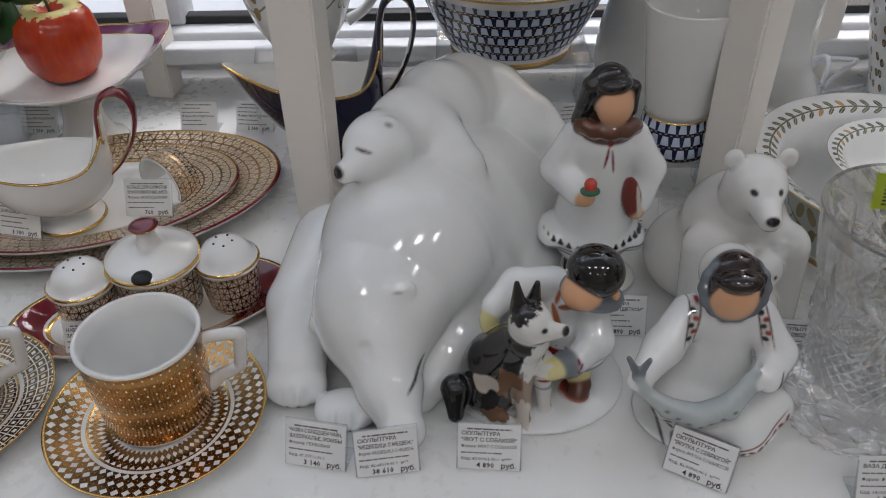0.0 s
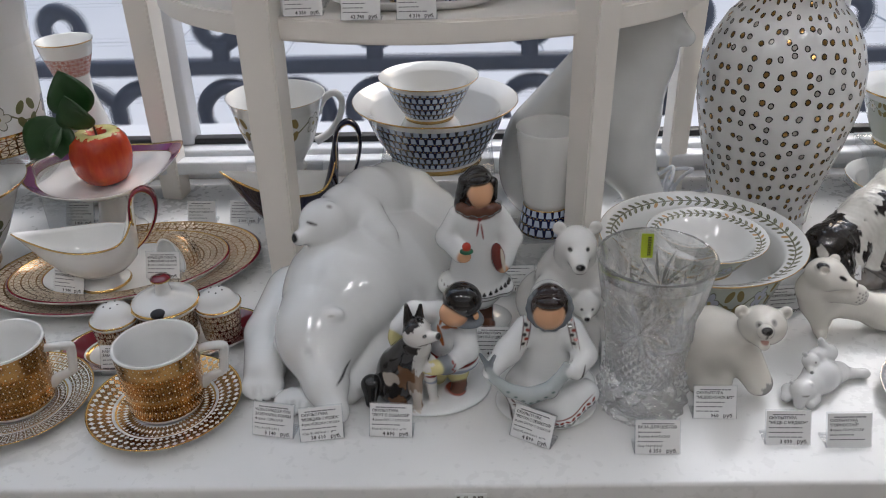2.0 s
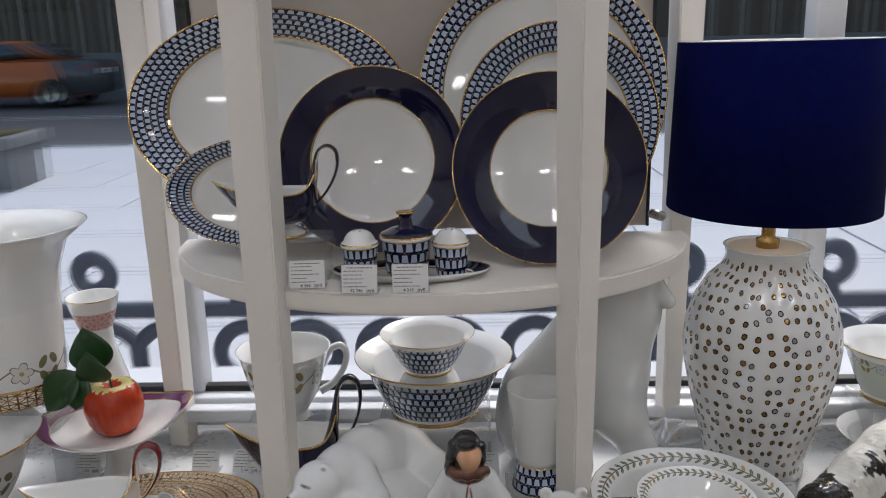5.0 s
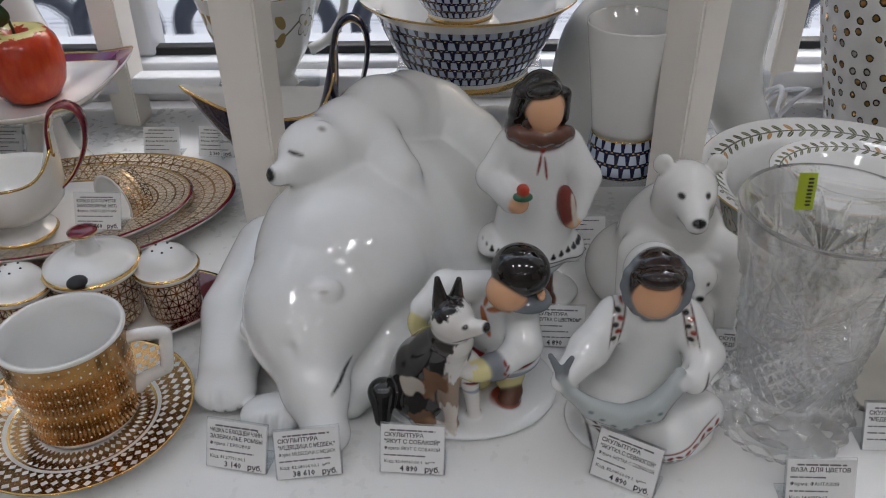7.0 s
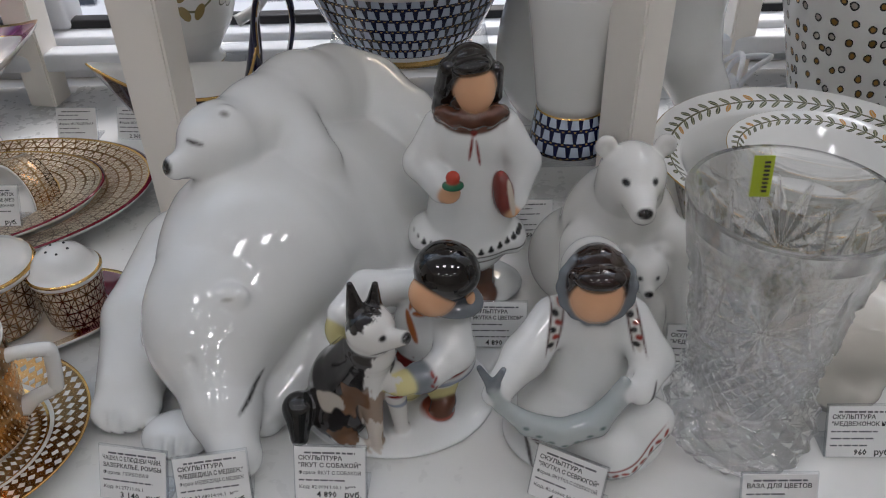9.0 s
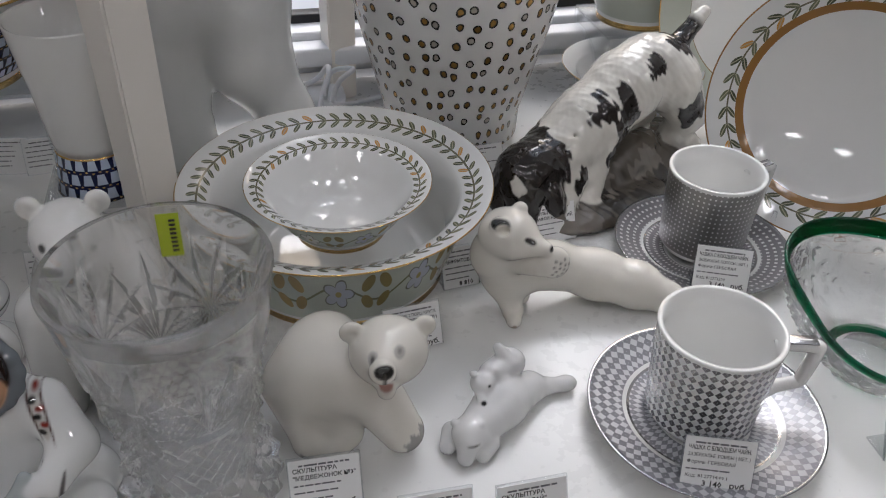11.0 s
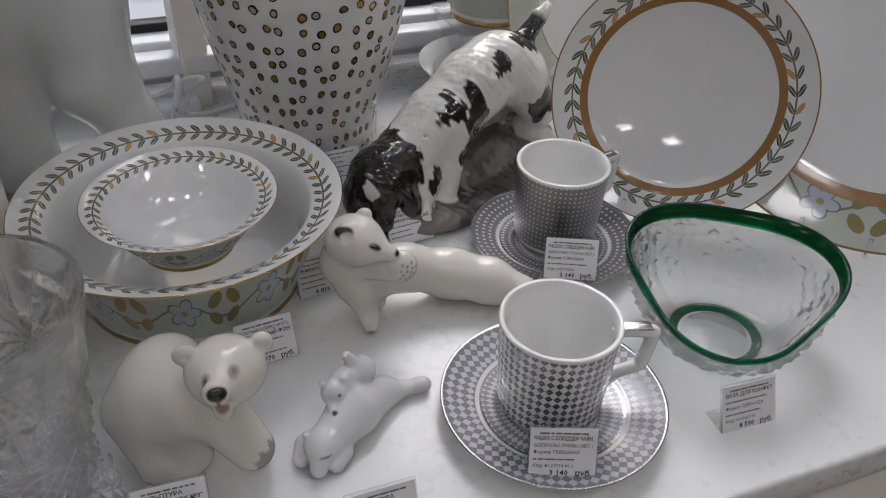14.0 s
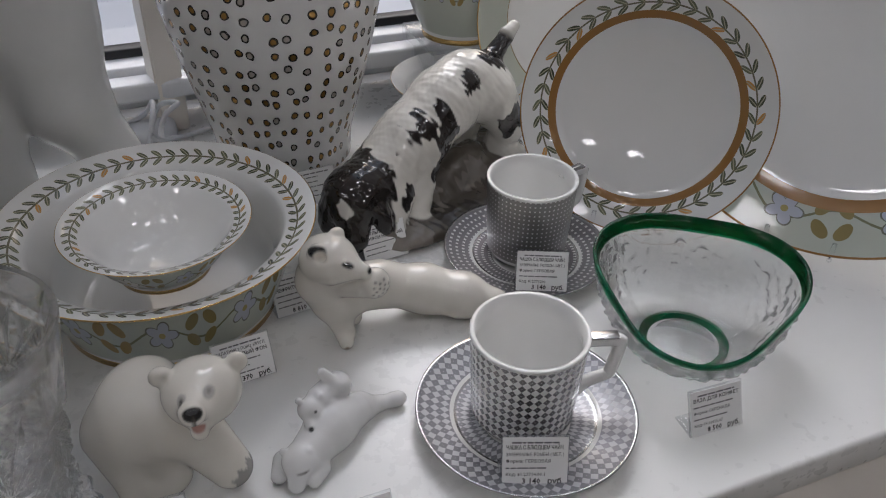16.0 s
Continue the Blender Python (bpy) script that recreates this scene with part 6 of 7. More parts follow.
c.paint((0.276, 0.575, 0.871), (0.0026, 0.02, 0.012), (0.42, 0.13, 0.04), rot=(0, -18, 0))
c.paint((0.285, 0.572, 0.880), (0.011, 0.02, 0.0022), (0.42, 0.13, 0.04), rot=(0, -15, 0))
tagged(c.build("dog_figurine", painted, W, TOP), "glazed figurine of a child in white hugging a black sled dog", "figurine")

# seated child with a sturgeon
c = Clay((0.390, 0.570, TOP), 0.0010, 0.006)
c.ball((0.388, 0.556, 0.803), (0.054, 0.046, 0.007), melt=0.002)
c.ball((0.392, 0.562, 0.822), (0.048, 0.034, 0.021), melt=0.006)
c.limb((0.358, 0.546, 0.822), (0.400, 0.520, 0.822), 0.015, 0.0165, melt=0.008)
c.limb((0.402, 0.520, 0.822), (0.426, 0.536, 0.828), 0.0165, 0.014, melt=0.008)
c.limb((0.388, 0.570, 0.832), (0.388, 0.566, 0.888), 0.031, 0.019, melt=0.008)
c.ball((0.388, 0.566, 0.887), (0.030, 0.019, 0.017), melt=0.008)
c.chain([(0.365, 0.567, 0.888), (0.346, 0.550, 0.872), (0.330, 0.532, 0.864)], [0.0135, 0.0135, 0.0095], melt=0.005)
c.chain([(0.411, 0.564, 0.888), (0.424, 0.548, 0.868), (0.413, 0.530, 0.862)], [0.0135, 0.0125, 0.0100], melt=0.005)
c.ball((0.326, 0.528, 0.862), (0.0075, 0.007, 0.0065), melt=0.002)
c.ball((0.404, 0.526, 0.864), (0.0085, 0.007, 0.0075), melt=0.002)
FISH = (0.40, 0.44, 0.44)
c.chain([(0.325, 0.525, 0.870), (0.330, 0.523, 0.858), (0.346, 0.518, 0.847), (0.366, 0.515, 0.842), (0.386, 0.518, 0.847), (0.398, 0.523, 0.860), (0.402, 0.526, 0.872)], [0.0032, 0.0045, 0.0070, 0.0085, 0.0085, 0.0065, 0.0035], FISH, melt=0.002)
c.limb((0.325, 0.526, 0.870), (0.317, 0.526, 0.886), 0.0034, 0.0018, (0.18, 0.20, 0.22), melt=0.002)
c.limb((0.325, 0.526, 0.870), (0.331, 0.526, 0.884), 0.0034, 0.0018, (0.18, 0.20, 0.22), melt=0.002)
for k in range(7):
    t = k / 6
    c.paint((0.344 + 0.045 * t, 0.508, 0.850 - 0.010 * math.sin(math.pi * t)), (0.0020, 0.007, 0.0011), (0.12, 0.17, 0.16))
c.ball((0.386, 0.551, 0.917), (0.0155, 0.0145, 0.0165), SKIN, melt=0.001)
c.ball((0.387, 0.560, 0.926), (0.0172, 0.0160, 0.0185), (0.022, 0.010, 0.007), melt=0.001)
c.ball((0.386, 0.5475, 0.9325), (0.0150, 0.0115, 0.0078), (0.016, 0.007, 0.005), rot=(-15, 0, 0), melt=0.001)
c.limb((0.3725, 0.551, 0.932), (0.3715, 0.552, 0.918), 0.0042, 0.0026, (0.022, 0.010, 0.007), melt=0.001)
c.limb((0.4000, 0.551, 0.932), (0.4010, 0.552, 0.918), 0.0042, 0.0026, (0.022, 0.010, 0.007), melt=0.001)
c.ball((0.387, 0.573, 0.921), (0.0195, 0.0165, 0.0200), (0.60, 0.60, 0.58), melt=0.002)
c.ring((0.387, 0.556, 0.920), 0.0190, 0.0042, (66, 0, 0), FUR, melt=0.002)
for k in range(14):
    a = 2 * math.pi * k / 14
    c.ball((0.387 + 0.0200 * math.cos(a), 0.5555 + 0.0060 * math.sin(a), 0.920 + 0.0185 * math.sin(a)), 0.0040, FUR, melt=0.003)
for sx, tilt in ((0.3640, 12), (0.4110, -12)):
    c.paint((sx, 0.548, 0.893), (0.0036, 0.030, 0.014), (0.62, 0.60, 0.56), rot=(0, tilt, 0))
    for e in (-1, 1):
        c.paint((sx + e * 0.0034, 0.548, 0.893), (0.0007, 0.030, 0.014), (0.10, 0.05, 0.045), rot=(0, tilt, 0))
    for k in range(6):
        zz = 0.8835 + k * 0.0038
        c.paint((sx + math.tan(radians(tilt)) * (zz - 0.893) + (0.0012 if k % 2 else -0.0012), 0.548, zz), (0.0022, 0.030, 0.0015), (0.26, 0.03, 0.02) if k % 2 else BLACK)
for fx in (0.376, 0.384, 0.392, 0.400):
    c.carve((fx, 0.5445, 0.898), (0.388 + (fx - 0.388) * 1.7, 0.534, 0.866), 0.0010, 0.0018, 0.004)
for k in range(11):
    t = k / 10
    px, pz = 0.376 + 0.056 * t, 0.806 + 0.024 * t
    c.paint((px, 0.508, pz), (0.0030, 0.030, 0.0016), (0.26, 0.03, 0.02), rot=(0, 20 if k % 2 else -65, 0))
    c.paint((px + 0.001, 0.508, pz - 0.0048), (0.0030, 0.030, 0.0012), (0.05, 0.03, 0.03), rot=(0, 20 if k % 2 else -65, 0))
c.paint((0.404, 0.508, 0.8235), (0.034, 0.030, 0.0008), (0.22, 0.03, 0.02), rot=(0, -23, 0))
c.paint((0.406, 0.508, 0.8100), (0.034, 0.030, 0.0009), (0.10, 0.09, 0.09), rot=(0, -23, 0))
for k in range(5):
    c.paint((0.349 + 0.0022 * k, 0.530, 0.826 - k * 0.0048), (0.0030, 0.02, 0.0012), (0.12, 0.06, 0.06), rot=(0, 40 if k % 2 else -30, 0))
c.paint((0.346, 0.532, 0.815), (0.0014, 0.02, 0.016), (0.12, 0.11, 0.11), rot=(0, -22, 0))
c.paint((0.419, 0.520, 0.861), (0.0012, 0.02, 0.010), (0.12, 0.11, 0.11), rot=(0, 18, 0))
c.paint((0.430, 0.530, 0.813), (0.010, 0.014, 0.005), (0.55, 0.26, 0.08))
tagged(c.build("fisher_figurine", painted, W, TOP), "glazed seated figurine in white fur hood holding a fish", "figurine")

# seated she-bear with a small cub
c = Clay((0.425, 0.670, TOP), 0.0014, 0.012)
c.ball((0.428, 0.686, 0.858), (0.043, 0.046, 0.066))
c.ball((0.418, 0.702, 0.835), (0.053, 0.052, 0.040))
c.ball((0.425, 0.652, 0.940), (0.0215, 0.024, 0.0195), melt=0.009)
c.limb((0.425, 0.638, 0.937), (0.424, 0.613, 0.933), 0.0145, 0.0085, melt=0.008)
c.limb((0.426, 0.660, 0.920), (0.428, 0.676, 0.885), 0.023, 0.038, melt=0.014)
c.limb((0.400, 0.652, 0.880), (0.396, 0.640, 0.812), 0.020, 0.015, melt=0.008)
c.limb((0.458, 0.652, 0.880), (0.464, 0.645, 0.812), 0.020, 0.015, melt=0.008)
for sx in (-1, 1):
    c.ball((0.426 + sx * 0.0195, 0.656, 0.957), (0.0075, 0.0048, 0.0080), melt=0.003)
    c.carve((0.426 + sx * 0.0195, 0.650, 0.958), (0.426 + sx * 0.0195, 0.650, 0.9575), 0.0030, 0.0030, 0.002)
    c.paint((0.4245 + sx * 0.0090, 0.629, 0.9455), (0.0028, 0.004, 0.0022), BLACK)
c.paint((0.424, 0.6045, 0.9365), (0.0058, 0.0050, 0.0036), BLACK)
c.paint((0.424, 0.605, 0.9275), (0.0060, 0.006, 0.0007), (0.10, 0.10, 0.10))
c.ball((0.436, 0.634, 0.832), (0.021, 0.019, 0.030), melt=0.006)
c.limb((0.428, 0.626, 0.842), (0.426, 0.620, 0.812), 0.0085, 0.0075, melt=0.004)
c.limb((0.444, 0.626, 0.842), (0.446, 0.620, 0.812), 0.0085, 0.0075, melt=0.004)
c.ball((0.436, 0.632, 0.874), (0.0165, 0.0165, 0.0150), melt=0.005)
c.limb((0.436, 0.624, 0.870), (0.4355, 0.614, 0.868), 0.009, 0.005, melt=0.004)
c.ball((0.4235, 0.636, 0.886), 0.0050, melt=0.003)
c.ball((0.4485, 0.636, 0.886), 0.0050, melt=0.003)
c.paint((0.4355, 0.609, 0.869), (0.0034, 0.0034, 0.0024), BLACK)
c.paint((0.430, 0.617, 0.877), 0.0016, BLACK)
c.paint((0.442, 0.617, 0.877), 0.0016, BLACK)
tagged(c.build("bear_figurine", painted, (0.74, 0.73, 0.70), TOP), "white glazed seated polar bear figurine with cub at its feet", "figurine")

# walking bear cub
WARM = (0.73, 0.70, 0.63)
c = Clay((0.575, 0.580, TOP), 0.0012, 0.012)
c.ball((0.566, 0.598, 0.851), (0.030, 0.038, 0.035), rot=(0, 0, -30))
c.ball((0.582, 0.580, 0.860), (0.027, 0.028, 0.028))
c.ball((0.604, 0.560, 0.893), (0.0240, 0.0230, 0.0200), melt=0.008)
c.limb((0.600, 0.548, 0.896), (0.596, 0.533, 0.904), 0.0140, 0.0080, melt=0.006)
c.limb((0.600, 0.546, 0.884), (0.598, 0.534, 0.887), 0.0080, 0.0055, melt=0.003)
c.carve((0.588, 0.530, 0.8955), (0.606, 0.530, 0.8945), 0.0024, 0.0020, 0.0015)
c.ball((0.5830, 0.566, 0.906), (0.0072, 0.0048, 0.0072), melt=0.003)
c.ball((0.6265, 0.564, 0.905), (0.0072, 0.0048, 0.0072), melt=0.003)
c.carve((0.5825, 0.560, 0.907), (0.5830, 0.560, 0.907), 0.0028, 0.0028, 0.002)
c.carve((0.6270, 0.558, 0.906), (0.6268, 0.558, 0.906), 0.0028, 0.0028, 0.002)
c.limb((0.550, 0.594, 0.842), (0.556, 0.574, 0.812), 0.024, 0.0150, melt=0.008)
c.limb((0.556, 0.574, 0.811), (0.566, 0.564, 0.809), 0.0140, 0.0100, melt=0.004)
c.limb((0.592, 0.574, 0.852), (0.612, 0.560, 0.820), 0.0200, 0.0145, melt=0.007)
c.limb((0.574, 0.578, 0.842), (0.576, 0.572, 0.815), 0.016, 0.013, melt=0.008)
c.paint((0.5958, 0.5250, 0.9085), (0.0070, 0.0065, 0.0042), BLACK)
c.paint((0.5958, 0.5255, 0.9020), (0.0010, 0.0060, 0.0060), (0.10, 0.09, 0.08))
c.paint((0.5970, 0.5290, 0.8920), (0.0060, 0.0060, 0.0022), (0.42, 0.24, 0.20))
for ex in (0.5895, 0.6085):
    c.paint((ex, 0.5400, 0.9095), (0.0048, 0.006, 0.0042), (0.42, 0.40, 0.37))
    c.paint((ex, 0.5395, 0.9098), (0.0028, 0.005, 0.0025), (0.025, 0.025, 0.025))
c.paint((0.620, 0.554, 0.816), (0.011, 0.013, 0.012), (0.34, 0.33, 0.31), rough=0.001)
c.paint((0.562, 0.556, 0.805), (0.022, 0.014, 0.006), (0.36, 0.35, 0.33), rough=0.001)
tagged(c.build("bear_figurine", painted, WARM, TOP), "cream glazed walking polar bear cub figurine", "figurine")

# small lying bear with cub
c = Clay((0.685, 0.570, TOP), 0.0010, 0.005)
c.chain([(0.661, 0.556, 0.812), (0.684, 0.574, 0.816), (0.708, 0.587, 0.811)], [0.0135, 0.0180, 0.0120])
c.limb((0.708, 0.587, 0.810), (0.732, 0.590, 0.806), 0.0095, 0.0050, melt=0.004)
c.ball((0.737, 0.589, 0.807), (0.008, 0.006, 0.006), melt=0.003)
c.ball((0.655, 0.552, 0.815), (0.0115, 0.0120, 0.0105), melt=0.004)
c.limb((0.653, 0.546, 0.812), (0.650, 0.540, 0.807), 0.0085, 0.0060, melt=0.003)
c.limb((0.646, 0.562, 0.808), (0.641, 0.552, 0.806), 0.0070, 0.0058, melt=0.002)
c.limb((0.668, 0.548, 0.807), (0.662, 0.541, 0.805), 0.0075, 0.0055, melt=0.002)
c.ball((0.6465, 0.558, 0.821), 0.0028, melt=0.0015)
c.ball((0.6625, 0.551, 0.823), 0.0028, melt=0.0015)
c.limb((0.679, 0.584, 0.834), (0.694, 0.592, 0.834), 0.0095, 0.0105, melt=0.003)
c.ball((0.671, 0.578, 0.833), (0.0090, 0.0090, 0.0085), melt=0.002)
c.limb((0.669, 0.572, 0.830), (0.668, 0.567, 0.828), 0.0050, 0.0038, melt=0.0015)
c.limb((0.690, 0.590, 0.840), (0.684, 0.592, 0.850), 0.0060, 0.0034, melt=0.002)
c.limb((0.684, 0.578, 0.832), (0.688, 0.566, 0.824), 0.0052, 0.0038, melt=0.002)
for p in ((0.6640, 0.580, 0.841), (0.678, 0.580, 0.841)):
    c.ball(p, 0.0026, melt=0.0015)
    c.paint(p, 0.0016, (0.20, 0.19, 0.18))
c.paint((0.6675, 0.5632, 0.8290), 0.0018, BLACK)
c.paint((0.6655, 0.5700, 0.8370), 0.0011, BLACK)
c.paint((0.6730, 0.5700, 0.8370), 0.0011, BLACK)
c.paint((0.655, 0.541, 0.817), (0.004, 0.006, 0.0007), (0.15, 0.14, 0.13))
for k in range(4):
    c.paint((0.637 + 0.002 * k, 0.546 - 0.001 * k, 0.803), (0.0007, 0.004, 0.003), (0.30, 0.29, 0.28))
tagged(c.build("bear_figurine", painted, (0.73, 0.73, 0.72), TOP), "small white glazed lying bear with a cub on top", "figurine")

# ermine
c = Clay((0.760, 0.660, TOP), 0.0012, 0.010)
c.ball((0.714, 0.668, 0.888), (0.0200, 0.0200, 0.0170), rot=(0, 10, 0), melt=0.008)
c.limb((0.718, 0.660, 0.886), (0.733, 0.647, 0.885), 0.0140, 0.0060, melt=0.007)
c.chain([(0.710, 0.676, 0.880), (0.709, 0.682, 0.858), (0.722, 0.686, 0.840)], [0.0175, 0.0180, 0.0225])
c.chain([(0.722, 0.686, 0.840), (0.758, 0.688, 0.836), (0.795, 0.682, 0.825), (0.825, 0.668, 0.820), (0.848, 0.655, 0.813), (0.863, 0.645, 0.808)], [0.0225, 0.0180, 0.0195, 0.0180, 0.0115, 0.0060])
c.limb((0.718, 0.680, 0.832), (0.723, 0.673, 0.808), 0.0145, 0.0085, melt=0.006)
c.limb((0.723, 0.671, 0.807), (0.721, 0.662, 0.806), 0.0080, 0.0062, melt=0.003)
c.limb((0.735, 0.692, 0.826), (0.735, 0.690, 0.806), 0.0120, 0.0075, melt=0.005)
c.limb((0.720, 0.668, 0.862), (0.733, 0.650, 0.868), 0.0110, 0.0085, melt=0.004)
c.ball((0.741, 0.647, 0.872), (0.0120, 0.0105, 0.0125), melt=0.002)
c.ball((0.703, 0.663, 0.899), (0.0075, 0.0055, 0.0065), melt=0.002)
c.ball((0.722, 0.676, 0.902), (0.0060, 0.0050, 0.0055), melt=0.002)
c.carve((0.703, 0.656, 0.898), (0.705, 0.656, 0.898), 0.0034, 0.0034, 0.0015)
c.paint((0.703, 0.660, 0.9010), (0.0078, 0.0060, 0.0045), BLACK, rot=(0, 14, 0))
c.paint((0.7045, 0.657, 0.8985), (0.0060, 0.0070, 0.0038), (0.70, 0.66, 0.58), rot=(0, 14, 0))
c.paint((0.7215, 0.6480, 0.8930), (0.0046, 0.0060, 0.0020), BLACK, rot=(0, 24, 0))
c.paint((0.7365, 0.6435, 0.8870), (0.0026, 0.0030, 0.0022), BLACK)
for k in range(16):
    a = k * 2.4
    q = 0.0022 * math.sqrt(k + 0.5)
    c.paint((0.744 + q * math.cos(a), 0.6385, 0.872 + q * math.sin(a)), (0.0008, 0.006, 0.0008), (0.08, 0.08, 0.08))
c.paint((0.721, 0.656, 0.802), (0.010, 0.008, 0.003), (0.30, 0.25, 0.20), rough=0.001)
tagged(c.build("ermine_figurine", painted, WARM, TOP), "cream glazed ermine figurine holding a speckled ball", "figurine")

# spotted pointing dog on a rocky base
DARK = (0.016, 0.012, 0.010)
ROCK = (0.10, 0.085, 0.07)
c = Clay((0.880, 0.830, TOP), 0.0013, 0.010, 0.00042, 0.017)
c.ball((0.860, 0.832, 0.806), (0.080, 0.060, 0.014), ROCK, rot=(0, 0, 30), melt=0.006)
c.ball((0.815, 0.795, 0.808), (0.048, 0.034, 0.012), ROCK, melt=0.006)
c.ball((0.870, 0.800, 0.806), (0.050, 0.022, 0.012), ROCK, rot=(0, 0, 20), melt=0.005)
c.ball((0.935, 0.880, 0.815), (0.062, 0.045, 0.022), ROCK, rot=(0, 0, 30), melt=0.006)
c.ball((0.890, 0.846, 0.826), (0.050, 0.022, 0.022), ROCK, rot=(0, -10, 30), melt=0.008)
c.ball((0.855, 0.822, 0.820), (0.020, 0.016, 0.014), ROCK, melt=0.005)
c.chain([(0.796, 0.814, 0.852), (0.838, 0.834, 0.876), (0.880, 0.854, 0.900), (0.908, 0.866, 0.910)], [0.031, 0.033, 0.033, 0.034])
c.ball((0.924, 0.868, 0.906), (0.033, 0.032, 0.034), rot=(0, -20, 25))
c.ball((0.774, 0.798, 0.854), (0.031, 0.028, 0.028), DARK, melt=0.010)
c.limb((0.766, 0.788, 0.844), (0.764, 0.776, 0.820), 0.0220, 0.0135, DARK, melt=0.008)
c.ball((0.748, 0.800, 0.838), (0.010, 0.015, 0.022), DARK, rot=(0, 10, 0), melt=0.004)
c.ball((0.791, 0.778, 0.836), (0.010, 0.012, 0.022), DARK, rot=(0, -10, 0), melt=0.004)
c.limb((0.812, 0.800, 0.842), (0.800, 0.780, 0.814), 0.0190, 0.0105, melt=0.008)
c.limb((0.842, 0.816, 0.856), (0.834, 0.796, 0.818), 0.0175, 0.0105, melt=0.008)
c.chain([(0.932, 0.858, 0.898), (0.954, 0.858, 0.866), (0.948, 0.862, 0.842), (0.964, 0.852, 0.830)], [0.028, 0.0200, 0.0130, 0.0105], melt=0.007)
c.chain([(0.908, 0.880, 0.892), (0.922, 0.894, 0.862), (0.920, 0.890, 0.838)], [0.026, 0.019, 0.012], melt=0.008)
c.limb((0.942, 0.878, 0.930), (0.960, 0.886, 0.946), 0.0100, 0.0080, DARK, melt=0.005)
c.limb((0.962, 0.887, 0.948), (0.970, 0.890, 0.954), 0.0085, 0.0055, (0.62, 0.60, 0.55), melt=0.002)
for k in range(26):
    t = k / 25
    a = k * 2.4
    q = 0.033
    p = (0.80 + 0.12 * t, 0.814 + 0.055 * t - q * abs(math.cos(a)) * 0.9, 0.856 + 0.052 * t + q * math.sin(a) * 0.8)
    c.carve(p, (p[0] - 0.007, p[1] - 0.001, p[2] - 0.008), 0.0016, 0.0008, 0.003)
for px, py, pz, rx, rz, g in ((0.845, 0.795, 0.815, 0.030, 0.010, 0.045), (0.905, 0.838, 0.828, 0.026, 0.012, 0.17), (0.812, 0.775, 0.812, 0.024, 0.010, 0.19), (0.880, 0.785, 0.812, 0.022, 0.008, 0.06), (0.930, 0.850, 0.815, 0.024, 0.009, 0.05), (0.860, 0.812, 0.830, 0.012, 0.006, 0.20)):
    c.paint((px, py, pz), (rx, 0.022, rz), (g, g * 0.88, g * 0.75), rough=0.004)
c.paint((0.755, 0.768, 0.856), (0.0055, 0.012, 0.0085), (0.62, 0.60, 0.56), rot=(0, -25, 0), rough=0.001)
c.paint((0.782, 0.800, 0.866), (0.026, 0.05, 0.024), DARK, rough=0.003)
c.paint((0.755, 0.768, 0.856), (0.0055, 0.014, 0.0085), (0.62, 0.60, 0.56), rot=(0, -25, 0), rough=0.001)
c.paint((0.845, 0.812, 0.900), (0.018, 0.030, 0.010), DARK, rot=(0, -5, 0), rough=0.003)
c.paint((0.866, 0.818, 0.893), (0.012, 0.030, 0.024), DARK, rot=(0, 10, 0), rough=0.003)
c.paint((0.900, 0.838, 0.926), (0.0085, 0.022, 0.010), DARK, rough=0.002)
c.paint((0.858, 0.814, 0.862), (0.024, 0.022, 0.0075), DARK, rot=(0, -38, 0), rough=0.003)
c.paint((0.820, 0.792, 0.846), (0.007, 0.022, 0.012), DARK, rot=(0, 30, 0), rough=0.002)
c.paint((0.948, 0.838, 0.876), (0.012, 0.022, 0.018), DARK, rot=(0, 25, 0), rough=0.003)
c.paint((0.938, 0.868, 0.936), (0.018, 0.024, 0.010), DARK, rot=(0, 20, 0), rough=0.003)
tagged(c.build("spaniel_figurine", painted, (0.72, 0.70, 0.64), TOP), "glazed black and white pointing dog figurine on brown rock", "figurine")

# tall standing bear by the window
c = Clay((0.50, 1.0, TOP), 0.0026, 0.022)
c.ball((0.432, 1.004, 0.880), (0.072, 0.064, 0.086))
c.limb((0.440, 1.004, 0.925), (0.540, 1.004, 1.050), 0.066, 0.060)
c.ball((0.556, 1.002, 1.085), (0.050, 0.050, 0.060))
c.limb((0.590, 0.985, 1.085), (0.606, 0.965, 1.078), 0.022, 0.012, melt=0.010)
c.chain([(0.548, 0.998, 1.040), (0.540, 0.994, 0.960), (0.544, 0.985, 0.895)], [0.052, 0.047, 0.042], melt=0.016)
c.chain([(0.546, 0.985, 0.895), (0.570, 0.974, 0.850), (0.588, 0.966, 0.824)], [0.040, 0.028, 0.024], melt=0.010)
c.ball((0.588, 0.962, 0.818), (0.026, 0.026, 0.019), melt=0.008)
c.chain([(0.450, 0.985, 0.890), (0.468, 0.965, 0.840)], [0.050, 0.036], melt=0.014)
c.ball((0.472, 0.955, 0.822), (0.032, 0.030, 0.023), melt=0.010)
tagged(c.build("bear_figurine", painted, W, TOP), "tall white glazed rearing bear figurine by the window", "figurine")

